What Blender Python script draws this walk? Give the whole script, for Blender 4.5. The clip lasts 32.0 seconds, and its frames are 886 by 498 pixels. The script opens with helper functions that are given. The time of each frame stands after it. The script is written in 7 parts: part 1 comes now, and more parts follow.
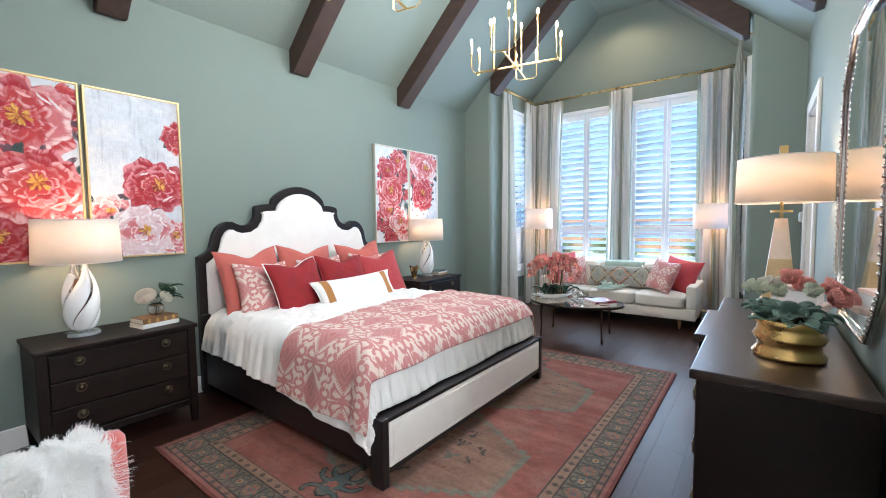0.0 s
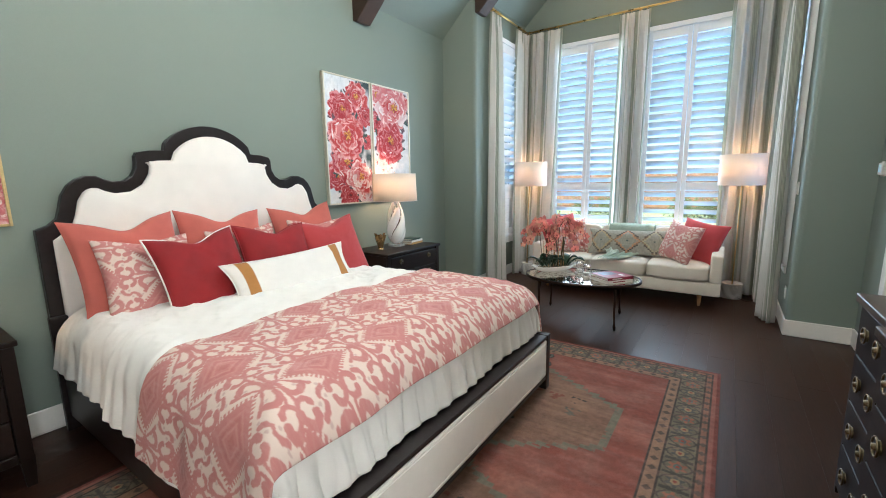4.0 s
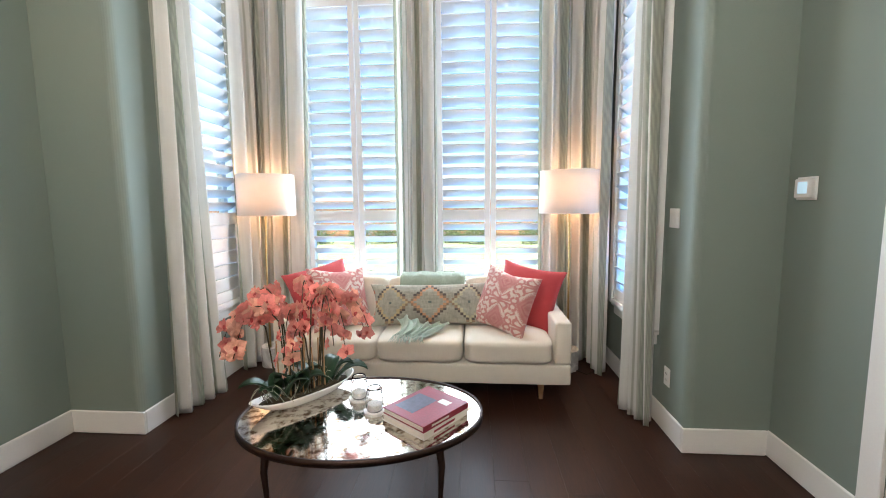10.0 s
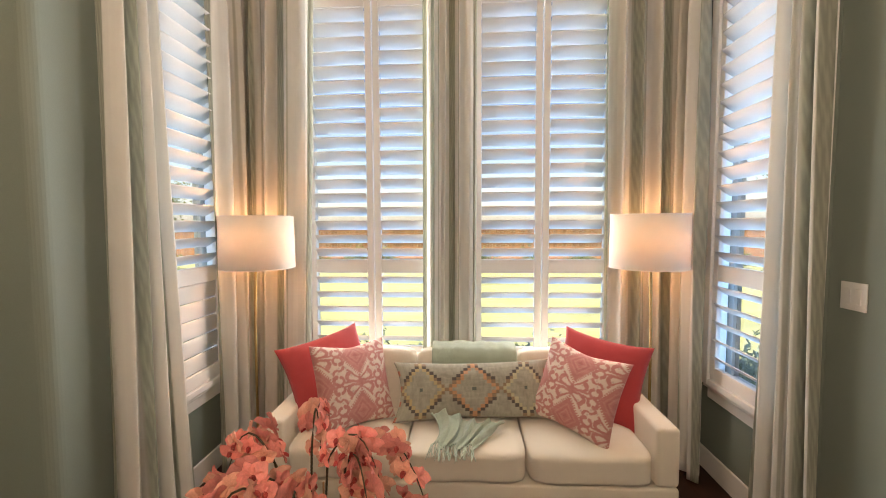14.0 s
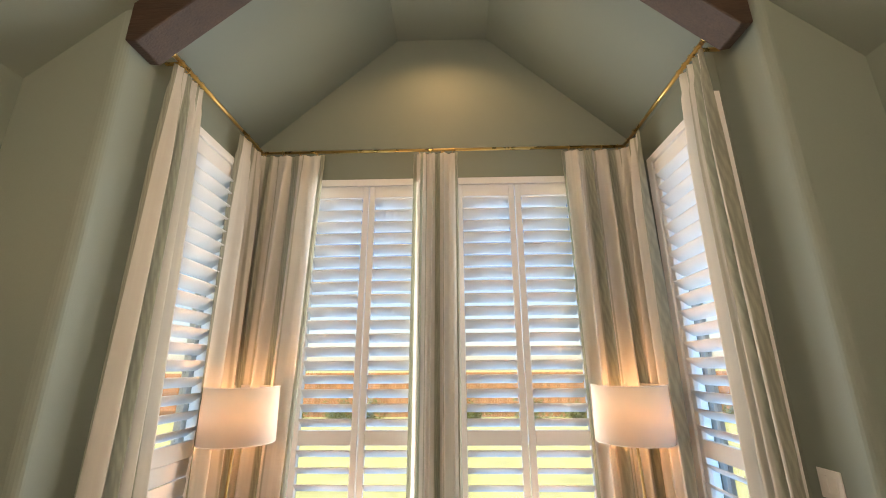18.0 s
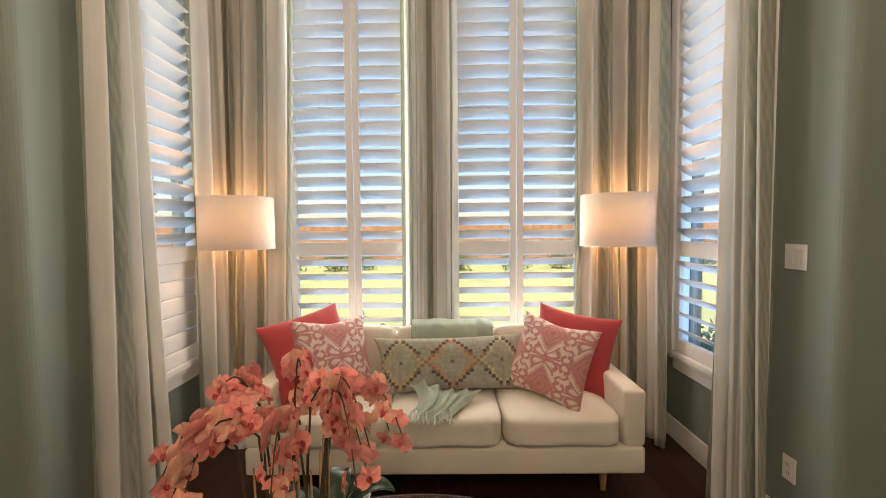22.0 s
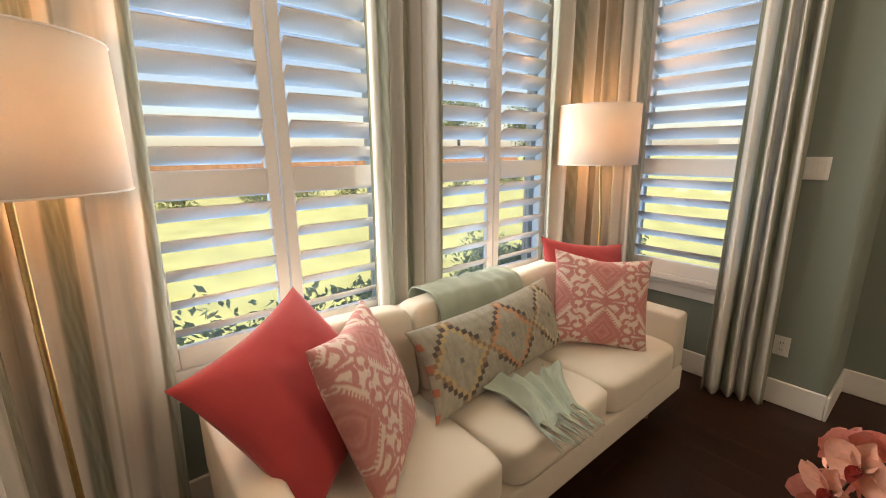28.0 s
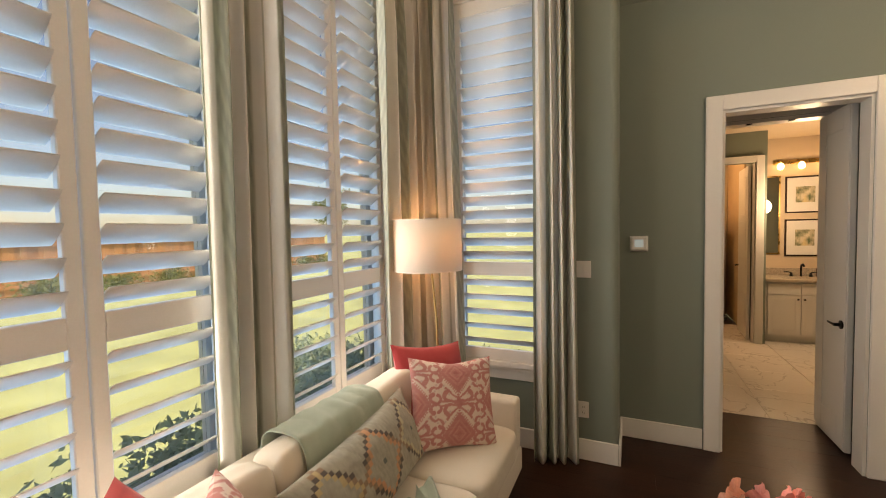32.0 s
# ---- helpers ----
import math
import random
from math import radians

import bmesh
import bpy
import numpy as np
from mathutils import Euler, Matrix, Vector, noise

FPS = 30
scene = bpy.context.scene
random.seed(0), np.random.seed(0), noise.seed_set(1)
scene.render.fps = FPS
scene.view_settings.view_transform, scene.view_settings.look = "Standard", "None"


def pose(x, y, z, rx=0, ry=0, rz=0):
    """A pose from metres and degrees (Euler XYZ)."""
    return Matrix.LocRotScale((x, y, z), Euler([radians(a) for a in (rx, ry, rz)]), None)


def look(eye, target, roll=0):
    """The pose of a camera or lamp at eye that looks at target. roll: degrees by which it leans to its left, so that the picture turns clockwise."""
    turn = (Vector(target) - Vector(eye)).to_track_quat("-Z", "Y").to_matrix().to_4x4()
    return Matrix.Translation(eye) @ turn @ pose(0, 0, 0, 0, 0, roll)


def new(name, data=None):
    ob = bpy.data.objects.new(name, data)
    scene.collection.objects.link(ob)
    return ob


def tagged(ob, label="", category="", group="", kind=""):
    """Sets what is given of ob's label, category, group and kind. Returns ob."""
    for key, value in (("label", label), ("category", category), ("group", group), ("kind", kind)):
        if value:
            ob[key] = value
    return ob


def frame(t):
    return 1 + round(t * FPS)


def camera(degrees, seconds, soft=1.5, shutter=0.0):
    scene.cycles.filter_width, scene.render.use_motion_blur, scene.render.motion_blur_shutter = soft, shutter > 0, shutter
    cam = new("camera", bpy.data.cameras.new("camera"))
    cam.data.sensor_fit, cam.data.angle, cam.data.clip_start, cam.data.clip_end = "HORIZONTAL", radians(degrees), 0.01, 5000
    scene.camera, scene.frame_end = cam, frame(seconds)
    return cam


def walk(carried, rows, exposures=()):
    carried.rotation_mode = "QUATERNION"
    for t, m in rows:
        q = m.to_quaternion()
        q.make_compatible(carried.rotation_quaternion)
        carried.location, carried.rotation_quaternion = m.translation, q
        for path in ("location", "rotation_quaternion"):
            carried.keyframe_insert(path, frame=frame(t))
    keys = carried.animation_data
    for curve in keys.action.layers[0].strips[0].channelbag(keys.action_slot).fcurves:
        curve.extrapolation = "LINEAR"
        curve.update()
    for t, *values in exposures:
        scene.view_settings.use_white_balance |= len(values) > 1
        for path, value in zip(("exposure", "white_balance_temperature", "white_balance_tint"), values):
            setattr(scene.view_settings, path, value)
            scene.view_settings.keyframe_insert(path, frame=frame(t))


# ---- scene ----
cam = camera(93.9, 32.0, soft=1.0)
PATH = [
    (0, (0.179, -0.058, 1.475), (-2.258, 3.104, 1.218), -0.67),
    (0.5, (0.103, -0.029, 1.445), (-2.350, 3.110, 1.088), -0.65),
    (1, (-0.042, 0.005, 1.442), (-2.504, 3.127, 1.000), -0.64),
    (1.5, (-0.172, 0.048, 1.445), (-2.638, 3.156, 0.935), -0.65),
    (2, (-0.270, 0.165, 1.429), (-2.735, 3.264, 0.868), -0.73),
    (2.5, (-0.361, 0.354, 1.432), (-2.819, 3.453, 0.834), -0.82),
    (4.5, (-0.483, 1.049, 1.466), (-2.565, 4.399, 0.804), -0.86),
    (5, (-0.453, 1.257, 1.490), (-2.329, 4.728, 0.835), -0.84),
    (5.5, (-0.459, 1.427, 1.482), (-2.082, 5.027, 0.847), -0.76),
    (6, (-0.536, 1.667, 1.482), (-1.893, 5.381, 0.876), -0.69),
    (6.5, (-0.607, 1.884, 1.471), (-1.708, 5.686, 0.900), -0.67),
    (7, (-0.664, 2.126, 1.459), (-1.547, 5.991, 0.923), -0.65),
    (7.5, (-0.742, 2.354, 1.462), (-1.450, 6.259, 0.961), -0.63),
    (8, (-0.850, 2.570, 1.462), (-1.430, 6.499, 0.986), -0.69),
    (8.5, (-0.967, 2.734, 1.465), (-1.441, 6.680, 1.009), -0.61),
    (9, (-1.042, 2.937, 1.451), (-1.431, 6.893, 1.010), -0.64),
    (9.5, (-1.095, 3.129, 1.441), (-1.425, 7.092, 1.011), -0.52),
    (10, (-1.153, 3.287, 1.425), (-1.453, 7.252, 0.997), -0.54),
    (10.5, (-1.240, 3.466, 1.421), (-1.538, 7.430, 0.984), -0.65),
    (11, (-1.304, 3.621, 1.418), (-1.585, 7.587, 0.977), -0.54),
    (11.5, (-1.371, 3.831, 1.427), (-1.637, 7.797, 0.979), -0.49),
    (12, (-1.440, 3.993, 1.439), (-1.690, 7.961, 1.003), -0.40),
    (12.5, (-1.543, 4.068, 1.489), (-1.780, 8.040, 1.077), -0.28),
    (13, (-1.582, 4.081, 1.550), (-1.807, 8.056, 1.172), -0.24),
    (13.5, (-1.576, 4.080, 1.595), (-1.791, 8.060, 1.268), -0.23),
    (15.5, (-1.475, 3.997, 1.748), (-1.714, 7.984, 1.957), -0.34),
    (16, (-1.474, 3.937, 1.771), (-1.694, 7.908, 2.198), -0.33),
    (16.5, (-1.493, 3.905, 1.788), (-1.679, 7.850, 2.419), -0.32),
    (17, (-1.503, 3.884, 1.797), (-1.658, 7.794, 2.624), -0.33),
    (17.5, (-1.505, 3.878, 1.805), (-1.643, 7.751, 2.793), -0.32),
    (18, (-1.508, 3.882, 1.803), (-1.624, 7.724, 2.911), -0.30),
    (18.5, (-1.507, 3.909, 1.783), (-1.609, 7.736, 2.942), -0.30),
    (19, (-1.507, 3.946, 1.747), (-1.588, 7.783, 2.875), -0.33),
    (19.5, (-1.470, 3.982, 1.684), (-1.544, 7.853, 2.691), -0.33),
    (20, (-1.470, 3.996, 1.634), (-1.526, 7.918, 2.421), -0.41),
    (20.5, (-1.465, 3.997, 1.592), (-1.521, 7.960, 2.132), -0.43),
    (21, (-1.471, 3.996, 1.535), (-1.532, 7.986, 1.807), -0.42),
    (21.5, (-1.491, 3.988, 1.495), (-1.545, 7.988, 1.511), -0.49),
    (22, (-1.537, 3.982, 1.474), (-1.564, 7.976, 1.272), -0.51),
    (22.5, (-1.662, 4.013, 1.456), (-1.624, 7.994, 1.071), -0.58),
    (23, (-1.805, 4.051, 1.449), (-1.643, 8.012, 0.916), -0.62),
    (23.5, (-1.915, 4.112, 1.423), (-1.594, 8.046, 0.777), -0.66),
    (24, (-2.079, 4.222, 1.401), (-1.575, 8.121, 0.663), -0.62),
    (24.5, (-2.219, 4.325, 1.392), (-1.518, 8.181, 0.591), -0.61),
    (26.5, (-2.703, 4.847, 1.417), (-1.095, 8.384, 0.466), -0.36),
    (27, (-2.788, 5.017, 1.427), (-0.926, 8.426, 0.472), -0.36),
    (27.5, (-2.811, 5.201, 1.434), (-0.666, 8.442, 0.490), -0.39),
    (28, (-2.777, 5.379, 1.434), (-0.330, 8.406, 0.512), -0.52),
    (28.5, (-2.787, 5.487, 1.438), (-0.027, 8.241, 0.545), -0.68),
    (29, (-2.821, 5.558, 1.430), (0.235, 7.990, 0.567), -0.77),
    (29.5, (-2.851, 5.596, 1.418), (0.433, 7.725, 0.589), -0.95),
    (30, (-2.860, 5.608, 1.412), (0.580, 7.491, 0.626), -1.05),
    (30.5, (-2.871, 5.598, 1.439), (0.666, 7.327, 0.733), -1.10),
    (31, (-2.885, 5.576, 1.494), (0.706, 7.243, 0.926), -1.09),
    (31.5, (-2.912, 5.552, 1.572), (0.712, 7.203, 1.199), -1.14),
    (32, (-2.930, 5.544, 1.616), (0.707, 7.198, 1.436), -1.14),
]
walk(cam, [(t, look(eye, target, roll)) for t, eye, target, roll in PATH],
     exposures=[(0, 1.13, 4800, 7), (5, 0.92, 5130, 3), (7, 0.98, 4950, 3), (9, 1.20, 5230, 6), (10, 1.18, 5450, 9), (12, 0.86, 6350, 13), (13, 0.8, 7100, 18), (16, 0.47, 7150, 16), (17.5, 0.58, 7300, 16), (19, 0.62, 7350, 15), (21, 0.50, 6850, 13), (23, 0.68, 7400, 18), (24, 0.76, 7500, 19), (27, 0.52, 7400, 16), (29, 0.27, 7600, 17), (32, 0.10, 7900, 17)])

# ---- light ----
world = bpy.data.worlds.new("world")
scene.world = world
world.use_nodes = True
wn = world.node_tree
sky = wn.nodes.new("ShaderNodeTexSky")
sky.sky_type = "NISHITA"
sky.sun_disc = False
sky.sun_elevation, sky.sun_rotation = radians(70.2), radians(213.7)
wn.links.new(sky.outputs[0], wn.nodes["Background"].inputs[0])
wn.nodes["Background"].inputs[1].default_value = 0.15

sun_data = bpy.data.lights.new("sun", "SUN")
sun_data.energy, sun_data.angle, sun_data.color = 5.0, radians(0.5), (1.0, 0.94, 0.84)
sun = new("sun", sun_data)
sun.matrix_world = look((-4, -6, 20), (0, 0, 0))


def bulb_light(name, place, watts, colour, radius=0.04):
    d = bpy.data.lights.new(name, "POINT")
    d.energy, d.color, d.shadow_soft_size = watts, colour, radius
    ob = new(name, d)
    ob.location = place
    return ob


WARM = (1.0, 0.56, 0.26)
SOFT = (1.0, 0.84, 0.66)
for spot in ((-3.47, 0.645, 1.40), (-3.47, 4.30, 1.40), (0.268, 3.10, 1.71), (-2.955, 6.79, 1.53), (-0.365, 6.83, 1.53)):
    bulb_light("bulb_light", spot, 5.6 if spot[1] > 6 else 7.0 if spot[0] > 0 else 5.6, (1.0, 0.50, 0.21) if spot[1] > 6 else WARM)
bulb_light("chandelier_light", (-1.61, 3.355, 3.14), 74, SOFT, 0.3)
bulb_light("chandelier_light", (-1.61, 1.64, 3.14), 60, SOFT, 0.3)
# added unseen lamp, brightens the bed's foot and the chair from the east
bulb_light("hall_light", (1.50, 0.25, 2.30), 85, (1.0, 0.86, 0.70), 0.15)
# added unseen bathroom fill, standing well away from the vanity bar's bulbs
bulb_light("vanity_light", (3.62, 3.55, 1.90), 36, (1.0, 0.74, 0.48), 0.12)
# added unseen lamp that brightens the closet, no fixture belongs to it
bulb_light("closet_light", (4.9, 5.0, 2.6), 32, (1.0, 0.62, 0.33), 0.08)


def window_light(place, aim, w, h, watts, colour=(0.27, 0.57, 1.0)):
    d = bpy.data.lights.new("window_light", "AREA")
    d.shape, d.size, d.size_y, d.energy, d.color = "RECTANGLE", w, h, watts, colour
    ob = new("window_light", d)
    ob.matrix_world = look(place, aim)
    return ob


can_light = bpy.data.lights.new("recessed_light_beam", "SPOT")
can_light.energy, can_light.color, can_light.spot_size, can_light.spot_blend, can_light.shadow_soft_size = 34, (1.0, 0.62, 0.30), radians(150), 0.6, 0.05
new("recessed_light_beam", can_light).matrix_world = look((-1.61, 6.45, 4.80), (-1.61, 6.46, 0))

# added lamps in the window openings, both sides of the shutters, boost sky light
for x in (-2.225, -1.005):
    window_light((x, 7.205, 2.0), (x, 0, 2.0), 0.85, 2.6, 10)
    window_light((x, 7.055, 2.0), (x, 0, 2.0), 0.85, 2.6, 20, (0.94, 0.96, 0.94))
window_light((-3.305, 6.41, 2.0), (0, 6.41, 2.0), 0.7, 2.6, 4)
window_light((0.115, 6.41, 2.0), (-3, 6.41, 2.0), 0.7, 2.6, 8)

# ---- materials ----


def mat(name, col, rough=0.5, metal=0.0, var=0.12, scale=6.0, fine=90.0, bump=0.12, rnd=0.0, attr=False, coat=0.0, stretch=(1, 1, 1), through_light=0.0, sheen=0.0, glass=0.0, ior=1.45):
    m = bpy.data.materials.new(name)
    m.use_nodes = True
    nt = m.node_tree
    n, l = nt.nodes, nt.links
    b = n["Principled BSDF"]
    tc = n.new("ShaderNodeTexCoord")
    mp = n.new("ShaderNodeMapping")
    mp.inputs["Scale"].default_value = stretch
    l.new(tc.outputs["Object"], mp.inputs[0])
    big, small = n.new("ShaderNodeTexNoise"), n.new("ShaderNodeTexNoise")
    big.inputs["Scale"].default_value, big.inputs["Detail"].default_value = scale, 4
    small.inputs["Scale"].default_value, small.inputs["Detail"].default_value = fine, 3
    l.new(mp.outputs[0], big.inputs[0])
    l.new(mp.outputs[0], small.inputs[0])
    src = None
    if attr:
        at = n.new("ShaderNodeAttribute")
        at.attribute_name = "Col"
        src = at.outputs["Color"]
    hsv = n.new("ShaderNodeHueSaturation")
    if src:
        l.new(src, hsv.inputs["Color"])
    else:
        hsv.inputs["Color"].default_value = (*col, 1)
    add = n.new("ShaderNodeMath")
    add.operation = "ADD"
    l.new(big.outputs[0], add.inputs[0])
    l.new(small.outputs[0], add.inputs[1])
    rng = n.new("ShaderNodeMapRange")
    rng.inputs["From Min"].default_value, rng.inputs["From Max"].default_value = 0.6, 1.4
    rng.inputs["To Min"].default_value, rng.inputs["To Max"].default_value = 1 - var, 1 + var
    l.new(add.outputs[0], rng.inputs["Value"])
    val = rng.outputs[0]
    if rnd:
        oi = n.new("ShaderNodeObjectInfo")
        r2 = n.new("ShaderNodeMapRange")
        r2.inputs["To Min"].default_value, r2.inputs["To Max"].default_value = 1 - rnd, 1 + rnd
        l.new(oi.outputs["Random"], r2.inputs["Value"])
        mul = n.new("ShaderNodeMath")
        mul.operation = "MULTIPLY"
        l.new(val, mul.inputs[0])
        l.new(r2.outputs[0], mul.inputs[1])
        val = mul.outputs[0]
    l.new(val, hsv.inputs["Value"])
    l.new(hsv.outputs[0], b.inputs["Base Color"])
    rr = n.new("ShaderNodeMapRange")
    rr.inputs["To Min"].default_value, rr.inputs["To Max"].default_value = max(0.02, rough * 0.85), min(1, rough * 1.15)
    l.new(big.outputs[0], rr.inputs["Value"])
    l.new(rr.outputs[0], b.inputs["Roughness"])
    b.inputs["Metallic"].default_value = metal
    b.inputs["Coat Weight"].default_value = coat
    b.inputs["Coat Roughness"].default_value = 0.15
    b.inputs["Sheen Weight"].default_value = sheen
    b.inputs["Transmission Weight"].default_value = glass
    b.inputs["IOR"].default_value = ior
    if bump:
        bp = n.new("ShaderNodeBump")
        bp.inputs["Strength"].default_value, bp.inputs["Distance"].default_value = bump, 0.01
        l.new(small.outputs[0], bp.inputs["Height"])
        l.new(bp.outputs[0], b.inputs["Normal"])
    if through_light:
        tr = n.new("ShaderNodeBsdfTranslucent")
        l.new(hsv.outputs[0], tr.inputs[0])
        mx = n.new("ShaderNodeMixShader")
        mx.inputs[0].default_value = through_light
        l.new(b.outputs[0], mx.inputs[1])
        l.new(tr.outputs[0], mx.inputs[2])
        l.new(mx.outputs[0], n["Material Output"].inputs[0])
    return m


def glow(name, col, strength):
    m = bpy.data.materials.new(name)
    m.use_nodes = True
    b = m.node_tree.nodes["Principled BSDF"]
    b.inputs["Base Color"].default_value = (*col, 1)
    b.inputs["Emission Color"].default_value = (*col, 1)
    b.inputs["Emission Strength"].default_value = strength
    return m


M_WALL = mat("sage_wall_paint", (0.215, 0.252, 0.216), 0.62, var=0.05, scale=1.2, fine=220, bump=0.06)
M_BATH = mat("cream_wall_paint", (0.62, 0.50, 0.36), 0.6, var=0.05, scale=1.2, fine=200, bump=0.05)
M_TRIM = mat("white_trim_paint", (0.78, 0.76, 0.72), 0.35, var=0.03, scale=3, fine=120, bump=0.03)
M_SHUT = mat("white_shutter_paint", (0.82, 0.81, 0.79), 0.32, var=0.03, scale=5, fine=120, bump=0.02)
M_FLOOR = mat("espresso_floor_wood", (0.030, 0.0115, 0.0065), 0.40, var=0.45, scale=2.5, fine=26, bump=0.06, rnd=0.12, stretch=(7, 0.5, 1), coat=0.06)
M_BEAM = mat("dark_beam_wood", (0.048, 0.028, 0.018), 0.6, var=0.45, scale=2.2, fine=18, bump=0.35, stretch=(0.6, 6, 6))
M_ESP = mat("espresso_furniture_wood", (0.010, 0.0052, 0.0034), 0.46, var=0.4, scale=3, fine=30, bump=0.06, stretch=(6, 0.6, 6), coat=0.0)
# espresso lightened for the dresser top: its warm reflection is put into the colour
M_ESPTOP = mat("polished_espresso_top", (0.030, 0.015, 0.009), 0.30, var=0.5, scale=3, fine=34, bump=0.10, stretch=(9, 0.5, 6), coat=0.2)
M_BLACK = mat("black_stained_wood", (0.014, 0.010, 0.010), 0.38, var=0.3, scale=3, fine=40, bump=0.05, coat=0.2)
M_LINEN = mat("white_upholstery_linen", (0.86, 0.82, 0.76), 0.85, var=0.05, scale=9, fine=420, bump=0.25, sheen=0.2)
M_SHEET = mat("white_cotton_bedding", (0.88, 0.86, 0.82), 0.8, var=0.05, scale=5, fine=300, bump=0.15, sheen=0.15)
M_SOFA = mat("ivory_sofa_fabric", (0.76, 0.69, 0.58), 0.9, var=0.05, scale=9, fine=500, bump=0.35, sheen=0.25)
M_RED = mat("red_velvet", (0.25, 0.010, 0.013), 0.8, var=0.25, scale=9, fine=300, bump=0.12, sheen=0.06)
M_CORALRED = mat("coral_red_cotton", (0.40, 0.042, 0.046), 0.85, var=0.08, scale=9, fine=420, bump=0.2, sheen=0.2)
M_SALMON = mat("salmon_velvet", (0.50, 0.128, 0.098), 0.85, var=0.16, scale=9, fine=300, bump=0.12, sheen=0.15)
M_PRINT = mat("printed_cotton", (1, 1, 1), 0.85, var=0.06, scale=9, fine=420, bump=0.2, attr=True, sheen=0.1)
M_PAINT = mat("painted_canvas", (1, 1, 1), 0.55, var=0.08, scale=14, fine=160, bump=0.5, attr=True)
M_RUG = mat("woven_wool_rug", (1, 1, 1), 0.95, var=0.18, scale=7, fine=260, bump=0.5, attr=True)
M_CURT = mat("striped_curtain_linen", (1, 1, 1), 0.9, var=0.05, scale=5, fine=350, bump=0.2, attr=True, through_light=0.5)
M_SHADE = mat("white_linen_shade", (0.86, 0.80, 0.72), 0.9, var=0.03, scale=12, fine=400, bump=0.2, through_light=0.35)
M_GOLD = mat("brushed_gold", (0.66, 0.45, 0.16), 0.28, 1.0, var=0.08, scale=9, fine=160, bump=0.05)
M_BRASS = mat("aged_brass", (0.50, 0.36, 0.16), 0.34, 1.0, var=0.2, scale=14, fine=120, bump=0.08)
M_PULL = mat("antique_pull_metal", (0.20, 0.155, 0.09), 0.36, 1.0, var=0.3, scale=30, fine=120, bump=0.08)
M_STEEL = mat("silver_metal", (0.62, 0.60, 0.56), 0.22, 1.0, var=0.1, scale=12, fine=120, bump=0.04)
M_BRONZE = mat("dark_bronze_metal", (0.045, 0.028, 0.022), 0.42, 0.8, var=0.25, scale=9, fine=90, bump=0.1)
M_BLKMET = mat("matte_black_metal", (0.012, 0.012, 0.012), 0.4, 0.6, var=0.1, scale=9, fine=90, bump=0.03)
M_CERAMIC = mat("white_glazed_ceramic", (0.84, 0.83, 0.81), 0.12, var=0.02, scale=6, fine=60, bump=0.0, coat=0.5)
M_CERIN = mat("dark_lamp_interior", (0.10, 0.055, 0.04), 0.5, var=0.1, scale=6, fine=60)
M_GLASS = mat("clear_glass", (0.98, 0.98, 0.98), 0.02, var=0.0, scale=3, fine=10, bump=0.0, glass=1.0)
M_ACRYL = mat("clear_acrylic", (0.80, 0.84, 0.82), 0.08, var=0.02, scale=6, fine=30, bump=0.0, glass=0.55, coat=0.6)
M_WOODL = mat("light_oak", (0.50, 0.29, 0.14), 0.5, var=0.15, scale=5, fine=40, bump=0.1, stretch=(6, 6, 0.6))
M_MARBLE = mat("white_marble", (0.80, 0.77, 0.73), 0.25, var=0.12, scale=7, fine=25, bump=0.0, coat=0.2)
M_PLASTIC = mat("white_plastic", (0.78, 0.77, 0.74), 0.35, var=0.02, scale=6, fine=60, bump=0.0)
M_PAPER = mat("page_paper", (0.72, 0.68, 0.60), 0.9, var=0.08, scale=10, fine=300, bump=0.2, stretch=(1, 1, 30))
M_BOOKRED = mat("crimson_book_cloth", (0.22, 0.012, 0.035), 0.4, var=0.2, scale=8, fine=120, bump=0.05)
M_BOOKWHT = mat("white_book_cover", (0.70, 0.68, 0.64), 0.5, var=0.05, scale=8, fine=120, bump=0.03)
M_BOOKGLD = mat("gold_book_cloth", (0.42, 0.24, 0.06), 0.5, var=0.12, scale=8, fine=120, bump=0.08)
M_BOOKGRN = mat("dark_green_book_cloth", (0.03, 0.055, 0.035), 0.5, var=0.2, scale=8, fine=120, bump=0.05)
M_LEAF = mat("dark_orchid_leaf", (0.018, 0.05, 0.022), 0.38, var=0.3, scale=14, fine=60, bump=0.1, rnd=0.2)
M_SAGELEAF = mat("dusty_sage_leaf", (0.19, 0.27, 0.215), 0.7, var=0.2, scale=20, fine=100, bump=0.1, rnd=0.25)
M_STEM = mat("brown_flower_stem", (0.055, 0.045, 0.018), 0.6, var=0.3, scale=30, fine=120, bump=0.1)
M_ROOT = mat("pale_grey_wispy_moss", (0.34, 0.35, 0.26), 0.9, var=0.3, scale=30, fine=120, bump=0.1)
M_STAKE = mat("bamboo_stake", (0.46, 0.27, 0.12), 0.6, var=0.2, scale=20, fine=80, bump=0.1)
M_MOSS = mat("brown_moss", (0.07, 0.055, 0.03), 0.95, var=0.5, scale=40, fine=160, bump=0.8)
M_ORCHID = mat("coral_orchid_petal", (0.78, 0.30, 0.25), 0.6, var=0.18, scale=25, fine=160, bump=0.08, rnd=0.3, through_light=0.18)
M_ORCHIDP = mat("peach_orchid_petal", (0.80, 0.42, 0.30), 0.6, var=0.18, scale=25, fine=160, bump=0.08, rnd=0.25, through_light=0.18)
M_HEM = mat("dusty_pink_hem", (0.58, 0.33, 0.29), 0.85, var=0.15, scale=40, fine=300, bump=0.1)
